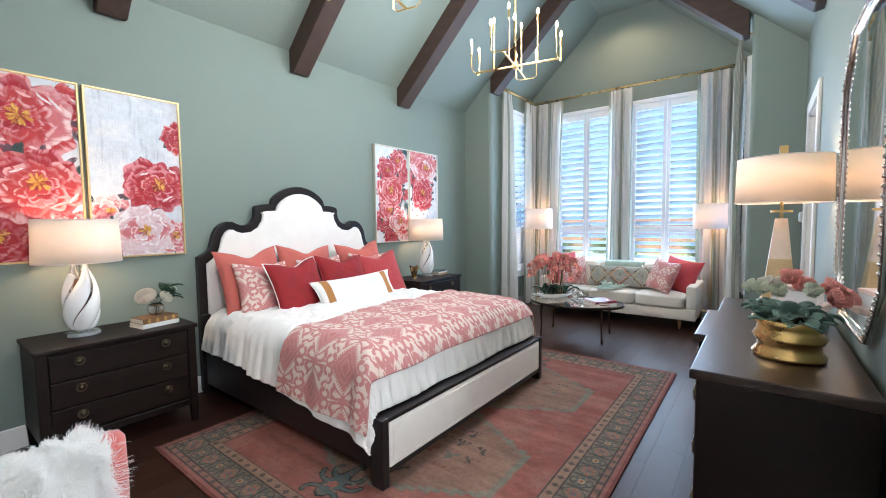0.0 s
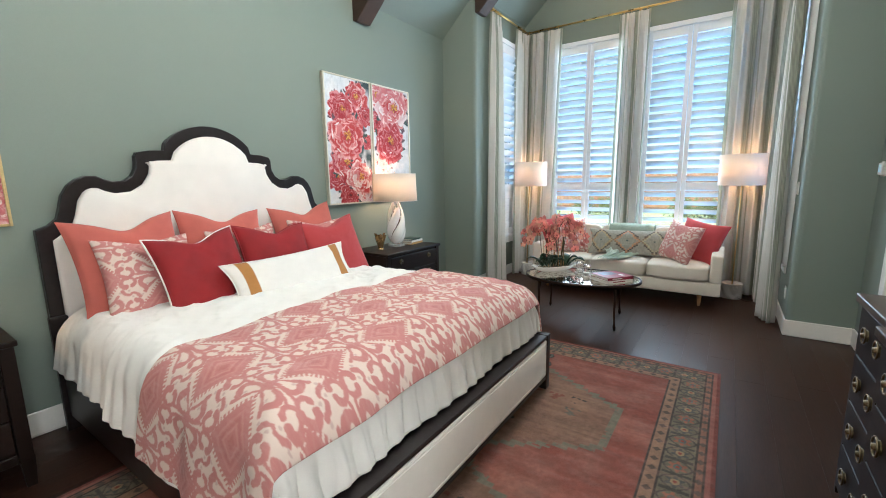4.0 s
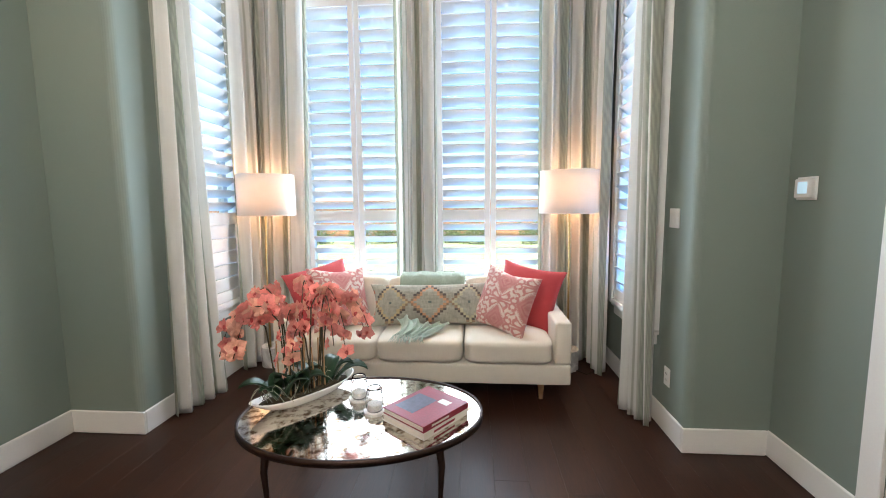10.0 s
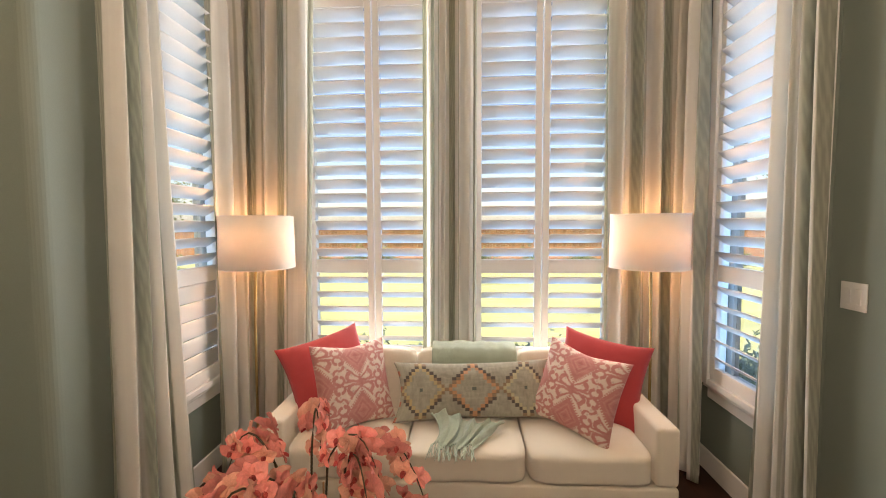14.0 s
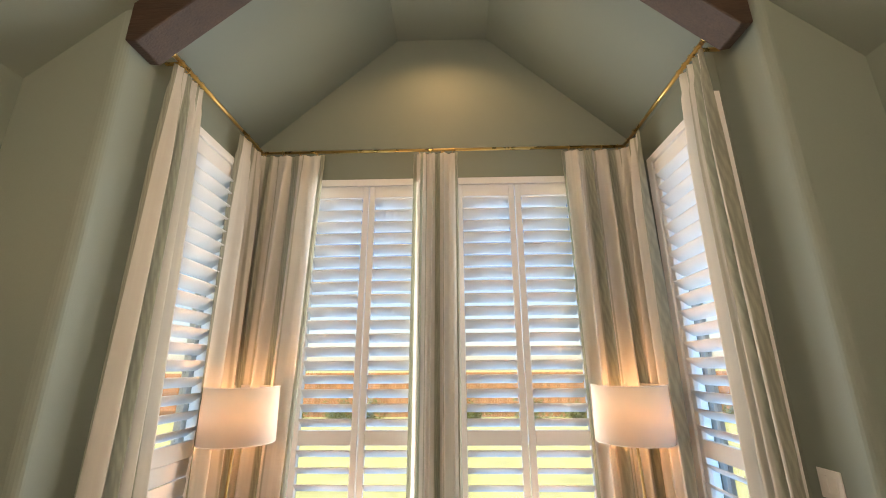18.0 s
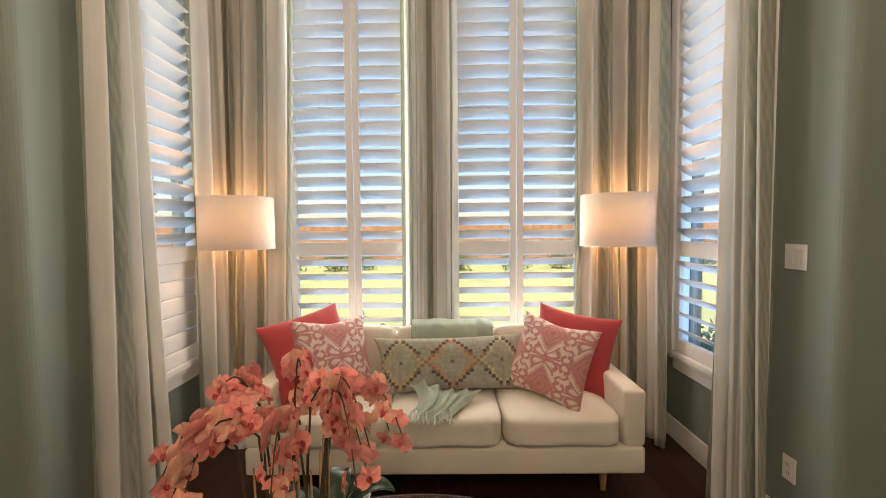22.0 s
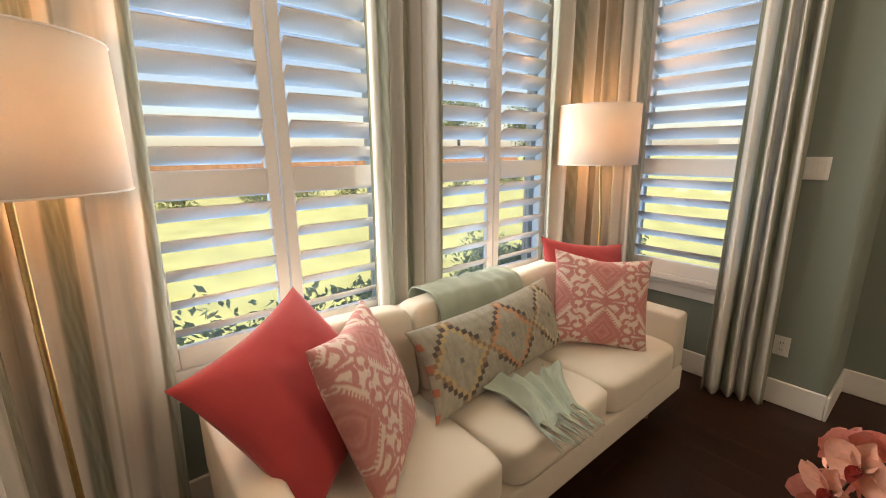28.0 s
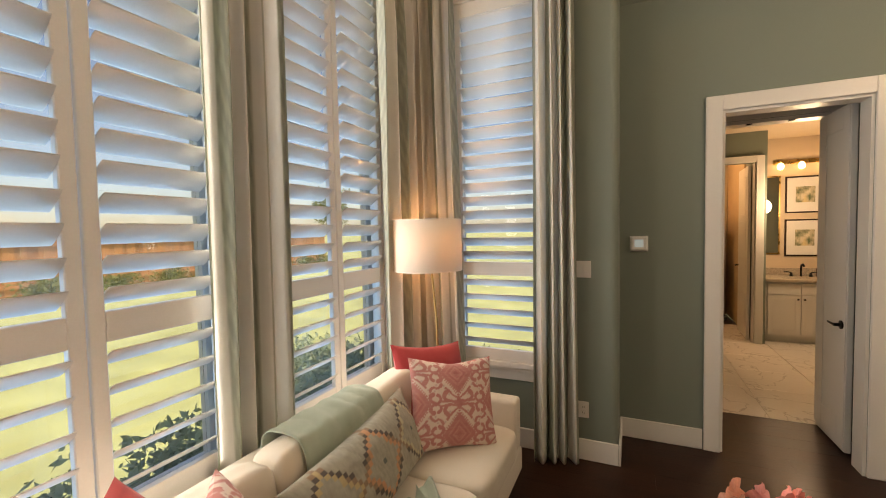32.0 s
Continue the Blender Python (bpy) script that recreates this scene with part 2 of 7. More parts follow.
M_BLUSH = mat("blush_lacquer", (0.74, 0.55, 0.47), 0.35, var=0.06, scale=12, fine=90, bump=0.02)
M_DISPLAY = glow("lit_blue_white_display", (0.62, 0.78, 0.86), 0.22)
M_ORCHIDC = mat("deep_red_orchid_lip", (0.55, 0.09, 0.08), 0.5, var=0.2, scale=40, fine=160, bump=0.05)
M_WHTFLO = mat("white_peony_petal", (0.80, 0.76, 0.66), 0.7, var=0.06, scale=30, fine=120, bump=0.1, through_light=0.2)
M_PINKFLO = mat("pink_rose_petal", (0.80, 0.36, 0.30), 0.7, var=0.12, scale=30, fine=120, bump=0.1, rnd=0.1, through_light=0.2)
M_PALEGRN = mat("pale_green_ranunculus", (0.80, 0.82, 0.66), 0.7, var=0.1, scale=30, fine=120, bump=0.1, through_light=0.2)
M_THROW = mat("mint_knit_throw", (0.37, 0.435, 0.345), 0.95, var=0.12, scale=14, fine=420, bump=0.5, sheen=0.3)
M_FUR = mat("white_sheepskin_fur", (0.985, 0.98, 0.965), 0.9, var=0.02, scale=14, fine=120, bump=0.0, through_light=0.66, sheen=0.6)
M_CORALCH = mat("coral_chair_velvet", (0.56, 0.085, 0.06), 0.8, var=0.12, scale=9, fine=300, bump=0.1, sheen=0.4)
M_AMBER = mat("gilded_glass_votive", (0.42, 0.27, 0.11), 0.25, 0.8, var=0.3, scale=30, fine=90, bump=0.2)
M_GRASS = mat("lawn_grass", (0.37, 0.40, 0.165), 0.9, var=0.35, scale=1.4, fine=60, bump=0.5)
M_BUSH = mat("shrub_leaf", (0.30, 0.38, 0.25), 0.5, var=0.3, scale=20, fine=80, bump=0.1, through_light=0.3)
M_TREE = mat("tree_leaf", (0.24, 0.26, 0.09), 0.6, var=0.35, scale=2, fine=40, bump=0.1, through_light=0.35)
M_BARK = mat("tree_bark", (0.09, 0.065, 0.045), 0.9, var=0.3, scale=8, fine=60, bump=0.5)
M_FENCE = mat("cedar_fence_board", (0.50, 0.25, 0.115), 0.75, var=0.25, scale=6, fine=40, bump=0.2, rnd=0.2, stretch=(8, 8, 0.8))
M_MULCH = mat("brown_mulch_bed", (0.12, 0.085, 0.06), 0.95, var=0.5, scale=14, fine=60, bump=0.8)
M_VINYL = mat("white_window_vinyl", (0.72, 0.74, 0.74), 0.4, var=0.03, scale=6, fine=80, bump=0.02)
M_BULB = glow("candle_bulb_glow", (1.0, 0.62, 0.30), 13.0)
M_VBULB = glow("vanity_bulb_glow", (1.0, 0.66, 0.30), 7.0)
M_CAB = mat("white_cabinet_paint", (0.74, 0.72, 0.68), 0.4, var=0.03, scale=5, fine=90, bump=0.02)
M_GRANITE = mat("speckled_granite", (0.42, 0.36, 0.29), 0.25, var=0.5, scale=60, fine=200, bump=0.02)
M_PINECL = mat("closet_cream", (0.55, 0.42, 0.27), 0.5, var=0.1, scale=6, fine=80, bump=0.03)
M_MIRROR = mat("mirror_silver", (0.88, 0.89, 0.89), 0.015, 1.0, var=0.01, scale=2, fine=10, bump=0.0)
M_ARTGREY = mat("landscape_print", (1, 1, 1), 0.6, var=0.15, scale=20, fine=80, bump=0.05, attr=True)

for _m in (M_ESP, M_BLACK, M_FLOOR):
    _m.node_tree.nodes["Principled BSDF"].inputs["Specular IOR Level"].default_value = 0.28

# antiqued table mirror: silver with brown foxing
M_ANTIQUE = mat("antiqued_mirror_glass", (0.70, 0.66, 0.58), 0.10, 1.0, var=0.0, scale=9, fine=60, bump=0.0)
_nt = M_ANTIQUE.node_tree
_no = _nt.nodes.new("ShaderNodeTexNoise")
_no.inputs["Scale"].default_value, _no.inputs["Detail"].default_value = 26, 8
_ra = _nt.nodes.new("ShaderNodeValToRGB")
_ra.color_ramp.elements[0].position, _ra.color_ramp.elements[0].color = 0.36, (0.16, 0.10, 0.05, 1)
_ra.color_ramp.elements[1].position, _ra.color_ramp.elements[1].color = 0.52, (0.78, 0.74, 0.66, 1)
_tc = _nt.nodes.new("ShaderNodeTexCoord")
_nt.links.new(_tc.outputs["Object"], _no.inputs[0])
_nt.links.new(_no.outputs[0], _ra.inputs[0])
_nt.links.new(_ra.outputs[0], _nt.nodes["Principled BSDF"].inputs["Base Color"])

# marble with grey veins
_nt = M_MARBLE.node_tree
_tc = _nt.nodes.new("ShaderNodeTexCoord")
_no = _nt.nodes.new("ShaderNodeTexNoise")
_no.inputs["Scale"].default_value, _no.inputs["Detail"].default_value, _no.inputs["Distortion"].default_value = 2.2, 7, 1.4
_ra = _nt.nodes.new("ShaderNodeValToRGB")
_e = _ra.color_ramp.elements
_e[0].position, _e[0].color = 0.44, (0.80, 0.77, 0.73, 1)
_e[1].position, _e[1].color = 0.56, (0.80, 0.77, 0.73, 1)
_v = _ra.color_ramp.elements.new(0.50)
_v.color = (0.52, 0.49, 0.46, 1)
_nt.links.new(_tc.outputs["Object"], _no.inputs[0])
_nt.links.new(_no.outputs[0], _ra.inputs[0])
_nt.links.new(_ra.outputs[0], _nt.nodes["Principled BSDF"].inputs["Base Color"])

# ---- mesh helpers ----


def link_mesh(name, me, m, parent=None, label="", smooth=False):
    ob = new(name, me)
    if m:
        me.materials.append(m)
    if smooth:
        me.polygons.foreach_set("use_smooth", [True] * len(me.polygons))
    if parent:
        ob.parent = parent
    if label:
        ob["label"] = label
    return ob


def part(name, bm, m, parent=None, label="", smooth=False):
    me = bpy.data.meshes.new(name)
    bmesh.ops.recalc_face_normals(bm, faces=bm.faces)
    bm.to_mesh(me)
    bm.free()
    return link_mesh(name, me, m, parent, label, smooth)


def again(ob, m, parent=None):
    """Another object on the same mesh."""
    o = new(ob.name.split(".")[0], ob.data)
    o.parent = parent or ob.parent
    o.matrix_basis = m
    if "label" in ob:
        o["label"] = ob["label"]
    return o


def thing(name, m, label, category, group="", kind=""):
    ob = new(name)
    ob.empty_display_size = 0.1
    ob.matrix_basis = m
    return tagged(ob, label, category, group, kind)


def merge(bm, other):
    me = bpy.data.meshes.new("tmp")
    other.to_mesh(me)
    other.free()
    bm.from_mesh(me)
    bpy.data.meshes.remove(me)
    return bm


def box(x0, x1, y0, y1, z0, z1, bev=0.0, seg=2, bm=None):
    b = bmesh.new()
    bmesh.ops.create_cube(b, size=1, matrix=Matrix.Translation(((x0 + x1) / 2, (y0 + y1) / 2, (z0 + z1) / 2)) @ Matrix.Diagonal((x1 - x0, y1 - y0, z1 - z0, 1)))
    if bev:
        bmesh.ops.bevel(b, geom=b.edges[:], offset=bev, segments=seg, profile=0.5, affect="EDGES")
    return merge(bm, b) if bm else b


def lathe(profile, n=32, bm=None, sx=1.0, sy=1.0):
    b = bmesh.new()
    rings = []
    for r, z in profile:
        rings.append([b.verts.new((r * sx * math.cos(6.28318 * i / n), r * sy * math.sin(6.28318 * i / n), z)) for i in range(n)])
    for a, c in zip(rings, rings[1:]):
        for i in range(n):
            b.faces.new((a[i], a[(i + 1) % n], c[(i + 1) % n], c[i]))
    b.faces.new(rings[0][::-1])
    b.faces.new(rings[-1])
    return merge(bm, b) if bm else b


def shell(profile, n=40, sx=1.0, sy=1.0):
    """An open turned shell."""
    b = bmesh.new()
    rings = [[b.verts.new((r * sx * math.cos(6.28318 * i / n), r * sy * math.sin(6.28318 * i / n), z)) for i in range(n)] for r, z in profile]
    for a, c in zip(rings, rings[1:]):
        for i in range(n):
            b.faces.new((a[i], a[(i + 1) % n], c[(i + 1) % n], c[i]))
    return b


def sweep(points, radius, n=8, bm=None, ends=True):
    """A tube along points; radius: one number, or one for each point."""
    b = bmesh.new()
    pts = [Vector(p) for p in points]
    rad = radius if isinstance(radius, (list, tuple)) else [radius] * len(pts)
    rings = []
    for i, p in enumerate(pts):
        d = (pts[min(i + 1, len(pts) - 1)] - pts[max(i - 1, 0)]).normalized()
        up = Vector((0, 0, 1)) if abs(d.z) < 0.9 else Vector((1, 0, 0))
        a = d.cross(up).normalized()
        c = d.cross(a).normalized()
        rings.append([b.verts.new(p + rad[i] * (a * math.cos(6.28318 * k / n) + c * math.sin(6.28318 * k / n))) for k in range(n)])
    for r, s in zip(rings, rings[1:]):
        for k in range(n):
            b.faces.new((r[k], r[(k + 1) % n], s[(k + 1) % n], s[k]))
    if ends:
        b.faces.new(rings[0][::-1])
        b.faces.new(rings[-1])
    return merge(bm, b) if bm else b


def prism(outline, z0, z1, bm=None, bev=0.0):
    """An outline in x, y raised from z0 to z1."""
    b = bmesh.new()
    f = b.faces.new([b.verts.new((x, y, z0)) for x, y in outline])
    r = bmesh.ops.extrude_face_region(b, geom=[f])
    bmesh.ops.translate(b, verts=[v for v in r["geom"] if isinstance(v, bmesh.types.BMVert)], vec=(0, 0, z1 - z0))
    if bev:
        es = [e for e in b.edges if abs(e.verts[0].co.z - e.verts[1].co.z) < 1e-6]
        bmesh.ops.bevel(b, geom=es, offset=bev, segments=2, profile=0.5, affect="EDGES")
    return merge(bm, b) if bm else b


def grid_mesh(name, P, m, parent=None, cols=None, label="", wrap=False, smooth=True):
    """A sheet from an array of places (rows, columns, 3), with colours."""
    r, c = P.shape[:2]
    idx = np.arange(r * c).reshape(r, c)
    q = np.stack([idx[:-1, :-1], idx[:-1, 1:], idx[1:, 1:], idx[1:, :-1]], -1).reshape(-1, 4)
    if wrap:
        w = np.stack([idx[:-1, -1], idx[:-1, 0], idx[1:, 0], idx[1:, -1]], -1)
        q = np.concatenate([q, w])
    me = bpy.data.meshes.new(name)
    me.from_pydata(P.reshape(-1, 3).tolist(), [], q.tolist())
    if cols is not None:
        ca = me.color_attributes.new("Col", "FLOAT_COLOR", "POINT")
        ca.data.foreach_set("color", np.concatenate([cols.reshape(-1, 3), np.ones((r * c, 1))], 1).astype(np.float32).ravel())
    return link_mesh(name, me, m, parent, label, smooth)


def vnoise(x, y, seed=0):
    """Smooth value noise of arrays, 0 to 1."""
    xi, yi = np.floor(x).astype(np.int64), np.floor(y).astype(np.int64)
    fx, fy = x - xi, y - yi
    fx, fy = fx * fx * (3 - 2 * fx), fy * fy * (3 - 2 * fy)

    def h(a, b):
        v = np.sin(a * 127.1 + b * 311.7 + seed * 74.7) * 43758.5453
        return v - np.floor(v)
    return (h(xi, yi) * (1 - fx) + h(xi + 1, yi) * fx) * (1 - fy) + (h(xi, yi + 1) * (1 - fx) + h(xi + 1, yi + 1) * fx) * fy


def fnoise(x, y, seed=0):
    return 0.55 * vnoise(x, y, seed) + 0.3 * vnoise(2.1 * x, 2.1 * y, seed + 1) + 0.15 * vnoise(4.3 * x, 4.3 * y, seed + 2)


def blend(a, b, k):
    return a * (1 - k[..., None]) + np.asarray(b) * k[..., None]


def step(x, a, b):
    k = np.clip((x - a) / (b - a), 0, 1)
    return k * k * (3 - 2 * k)


def veined(name, col, vein):
    """Polished marble with a few thin wandering veins, each tile its own."""
    m = mat(name, col, 0.22, var=0.04, scale=3, fine=25, bump=0.0, coat=0.2)
    n, l = m.node_tree.nodes, m.node_tree.links
    tc, oi = n.new("ShaderNodeTexCoord"), n.new("ShaderNodeObjectInfo")
    add = n.new("ShaderNodeVectorMath")
    add.operation = "MULTIPLY_ADD"
    add.inputs[1].default_value = (40, 25, 9)
    l.new(oi.outputs["Random"], add.inputs[0])
    l.new(tc.outputs["Object"], add.inputs[2])
    nz = n.new("ShaderNodeTexNoise")
    nz.inputs["Scale"].default_value, nz.inputs["Detail"].default_value, nz.inputs["Distortion"].default_value = 2.1, 5, 0.9
    l.new(add.outputs[0], nz.inputs[0])
    rp_ = n.new("ShaderNodeValToRGB")
    e = rp_.color_ramp.elements
    e[0].position, e[0].color = 0.485, (0, 0, 0, 1)
    e[1].position, e[1].color = 0.515, (0, 0, 0, 1)
    mid = e.new(0.5)
    mid.color = (0.6, 0.6, 0.6, 1)
    l.new(nz.outputs[0], rp_.inputs[0])
    mx = n.new("ShaderNodeMixRGB")
    mx.inputs[2].default_value = (*vein, 1)
    b = n["Principled BSDF"]
    old = b.inputs["Base Color"].links[0].from_socket
    l.new(rp_.outputs[0], mx.inputs[0])
    l.new(old, mx.inputs[1])
    l.new(mx.outputs[0], b.inputs["Base Color"])
    return m


M_TILE = veined("veined_marble_tile", (0.80, 0.76, 0.71), (0.36, 0.32, 0.29))

# ---- the room's plan ----
# H0 to H1: opening added out of view to let fill light in
H0, H1 = -1.62, 0.95
WL, WR, RET, BXL, BXR, BACK, REAR = -3.72, 0.50, 5.62, -3.23, 0.04, 7.13, -1.9
PLATE, FLAT, XA, XB = 3.25, 4.82, -2.03, -1.19
PITCH = (FLAT - PLATE) / (XA - WL)
W_TOP, W_BOT, W_MID = 3.32, 0.60, 1.325
WIN_A, WIN_B, WIN_S = (-2.755, -1.695), (-1.535, -0.475), (6.02, 6.80)
D0, D1, D_TOP = 4.185, 4.97, 2.40
T = 0.14


def roof_z(x):
    return min(FLAT, PLATE + PITCH * min(x - WL, WR - x))


def setting(name, bm, m, label, category="wall"):
    return tagged(part(name, bm, m), label, category, kind="structure")


SAGE = "sage green painted plaster wall"
setting("wall_west", box(WL - T, WL, REAR, RET + T, 0, PLATE + 0.25), M_WALL, "sage green painted wall behind the bed")
b = box(WR, WR + T, H1, D0, 0, PLATE + 0.25)
box(WR, WR + T, REAR, H0, 0, PLATE + 0.25, bm=b)
box(WR, WR + T, H0, H1, 2.44, PLATE + 0.25, bm=b)
box(WR, WR + T, D1, RET + T, 0, PLATE + 0.25, bm=b)
box(WR, WR + T, D0, D1, D_TOP, PLATE + 0.25, bm=b)
setting("wall_east", b, M_WALL, "sage green painted wall with a cased doorway")
# never in view; white instead of sage so it reflects light forward
setting("wall_south", box(WL - T, WR + T, REAR - T, REAR, 0, 5.2), M_TRIM, "unseen end wall kept white to bounce light")


def rounded_return(x_far, x_edge):
    """A return wall with a bull-nosed corner towards the bay."""
    s = 1 if x_edge > x_far else -1
    r = 0.05
    pts = [(x_far, RET), (x_edge - s * r, RET)]
    pts += [(x_edge - s * r + s * r * math.sin(a), RET + r - r * math.cos(a)) for a in (0.26, 0.52, 0.79, 1.05, 1.31, 1.57)]
    pts += [(x_edge, RET + 0.35), (x_far, RET + 0.35)]
    return prism(pts, 0, roof_z(x_edge) + 0.15)


setting("wall_north_west", rounded_return(WL, BXL), M_WALL, "sage green return wall with a rounded corner")
setting("wall_north_east", rounded_return(WR, BXR), M_WALL, "sage green return wall with a rounded corner")
# bay: side walls and back wall with openings
for nm, x0, x1 in (("wall_bay_west", BXL - T, BXL), ("wall_bay_east", BXR, BXR + T)):
    b = box(x0, x1, RET + 0.352, WIN_S[0], 0, 4.0)
    box(x0, x1, WIN_S[1], BACK + T, 0, 4.0, bm=b)
    box(x0, x1, WIN_S[0], WIN_S[1], 0, W_BOT, bm=b)
    box(x0, x1, WIN_S[0], WIN_S[1], W_TOP, 4.0, bm=b)
    setting(nm, b, M_WALL, "sage green bay wall with a window")
b = box(BXL, WIN_A[0], BACK, BACK + T, 0, 5.2)
box(WIN_A[1], WIN_B[0], BACK, BACK + T, 0, 5.2, bm=b)
box(WIN_B[1], BXR, BACK, BACK + T, 0, 5.2, bm=b)
for a in (WIN_A, WIN_B):
    box(a[0], a[1], BACK, BACK + T, 0, W_BOT, bm=b)
    box(a[0], a[1], BACK, BACK + T, W_TOP, 5.2, bm=b)
setting("wall_bay_north", b, M_WALL, "sage green gable wall with two tall windows")

# vaulted ceiling
b = bmesh.new()
prof = [(WL - T, PLATE - PITCH * T), (XA, FLAT), (XB, FLAT), (WR + T, PLATE - PITCH * T)]
lo = [[b.verts.new((x, y, z)) for x, z in prof] for y in (REAR - T, BACK + T)]
hi = [[b.verts.new((x, y, z + 0.18)) for x, z in prof] for y in (REAR - T, BACK + T)]
for i in range(3):
    b.faces.new((lo[0][i], lo[1][i], lo[1][i + 1], lo[0][i + 1]))
    b.faces.new((hi[0][i], hi[0][i + 1], hi[1][i + 1], hi[1][i]))
for s in (0, 1):
    for i in range(3):
        b.faces.new((lo[s][i], lo[s][i + 1], hi[s][i + 1], hi[s][i]))
b.faces.new((lo[0][0], hi[0][0], hi[1][0], lo[1][0]))
b.faces.new((lo[0][3], lo[1][3], hi[1][3], hi[0][3]))
tagged(part("ceiling", b, M_WALL), "sage green painted vaulted ceiling", "ceiling", kind="structure")

# exposed rafter beams
def beam_pair(y, x_end, w=0.19, d=0.22):
    t = thing("ceiling_beam", pose(0, y, 0), "dark stained rough wooden rafter beam pair under the vault", "beam", "rafter beams", kind="structure")
    for sgn in (1, -1):
        xe = x_end if sgn == 1 else -3.22 - x_end
        b = bmesh.new()
        x_top = XA if sgn == 1 else XB
        z_e = roof_z(xe)
        ridge = (XA + XB) / 2
        prof = [(xe, z_e + 0.02), (xe, z_e - d), (xe + sgn * 0.06, z_e - d - 0.01), (x_top, FLAT - d - 0.06), (ridge, FLAT - d - 0.06), (ridge, FLAT + 0.02), (x_top, FLAT + 0.02)]
        vs = [b.verts.new((x, 0, z)) for x, z in prof]
        f = b.faces.new(vs)
        r = bmesh.ops.extrude_face_region(b, geom=[f])
        bmesh.ops.translate(b, verts=[v for v in r["geom"] if isinstance(v, bmesh.types.BMVert)], vec=(0, w, 0))
        bmesh.ops.bevel(b, geom=b.edges[:], offset=0.006, segments=1, affect="EDGES")
        part("rafter", b, M_BEAM, t)


for y, xe in ((-0.71, WL), (0.87, WL), (2.45, WL), (4.03, WL)):
    beam_pair(y, xe)
beam_pair(5.612, BXL, 0.19, 0.235)

# recessed can in the flat strip over the bay
can = thing("recessed_light", pose(-1.61, 6.45, FLAT - 0.001), "round white recessed ceiling light over the bay", "ceiling light")
part("trim_ring", lathe([(0.052, 0.0), (0.085, 0.0), (0.085, -0.004), (0.078, -0.007), (0.055, -0.007), (0.052, -0.002)], 32), M_TRIM, can, smooth=True)
part("lens", lathe([(0.001, -0.002), (0.0515, -0.002), (0.0515, -0.001), (0.001, -0.001)], 28), M_VBULB, can, "lit frosted lens")

# floors under everything
sub = setting("floor", box(WL - T, 1.26, REAR - T, BACK + T, -0.12, -0.016), M_BLACK, "dark espresso hardwood plank floor", "floor")
# planks
plank_rows = []
rng = random.Random(4)
pw = 0.178
x = WL
while x < 1.255:
    y = REAR - rng.random() * 1.4
    while y < BACK:
        ln = rng.choice((1.2, 1.5, 1.8, 2.1))
        y0, y1 = max(y, REAR), min(y + ln, BACK)
        x1 = min(x + pw, 1.255)
        inside = (x < WR) or (3.9 < y1 and y0 < 5.2)
        if x >= WR:
            y0, y1 = max(y0, 4.0), min(y1, 5.1)
        if x < WR < x1 and y0 > 5.3:
            x1 = WR
        if inside and y1 - y0 > 0.03:
            plank_rows.append((x, x1, y0, y1))
        y += ln
    x += pw

# baseboards
bb = thing("baseboard", pose(0, 0, 0), "white painted baseboard along the walls", "baseboard", kind="structure")


def skirting(x0, x1, y0, y1):
    part("board", box(x0, x1, y0, y1, 0.0, 0.148, 0.005, 1), M_TRIM, bb)


E1 = 0.016
skirting(WL + 0.001, WL + E1, REAR, RET - 0.001)
skirting(WR - E1, WR - 0.001, H1, D0 - 0.105)
skirting(WR - E1, WR - 0.001, D1 + 0.105, RET - 0.001)
skirting(WL + E1, BXL + E1, RET - E1, RET - 0.001)
skirting(BXR - E1, WR - E1, RET - E1, RET - 0.001)
skirting(BXL + 0.001, BXL + E1, RET, BACK - 0.001)
skirting(BXR - E1, BXR - 0.001, RET, BACK - 0.001)
skirting(BXL + E1, BXR - E1, BACK - E1, BACK - 0.001)
skirting(WL, WR, REAR + 0.001, REAR + E1)
skirting(WR + T, 1.245, 5.085, 5.099)

# ---- windows and shutters ----


def window(name, m, width):
    """A window in local x, outside towards +y, sill at the opening's foot."""
    w = thing(name, m, "tall white vinyl double-hung window behind plantation shutters", "window", kind="structure")
    h = W_TOP - W_BOT
    b = box(0, width, 0.09, 0.14, 0, 0.06)
    box(0, width, 0.09, 0.14, h - 0.06, h, bm=b)
    box(0, 0.05, 0.09, 0.14, 0.06, h - 0.06, bm=b)
    box(width - 0.05, width, 0.09, 0.14, 0.06, h - 0.06, bm=b)
    part("window_frame", b, M_VINYL, w)
    part("meeting_rail", box(0.05, width - 0.05, 0.095, 0.135, 0.66, 0.72), M_VINYL, w)
    part("sill", box(-0.03, width + 0.03, -0.035, 0.09, -0.03, -0.002, 0.006), M_TRIM, w)
    part("apron", box(-0.01, width + 0.01, -0.017, -0.001, -0.10, -0.031, 0.004), M_TRIM, w)
    for z0, z1 in ((0.06, 0.66), (0.72, h - 0.06)):
        p = part("pane", box(0.05, width - 0.05, 0.112, 0.116, z0, z1), M_GLASS, w)
        p.visible_shadow = False
    return w


def louver_mesh(length):
    b = bmesh.new()
    prof = []
    for i in range(12):
        a = 6.28318 * i / 12
        prof.append((0.055 * math.cos(a), 0.0062 * math.sin(a)))
    ends = [[b.verts.new((x, p[0], p[1])) for p in prof] for x in (0.0, length)]
    for i in range(12):
        b.faces.new((ends[0][i], ends[0][(i + 1) % 12], ends[1][(i + 1) % 12], ends[1][i]))
    b.faces.new(ends[0][::-1])
    b.faces.new(ends[1])
    return b


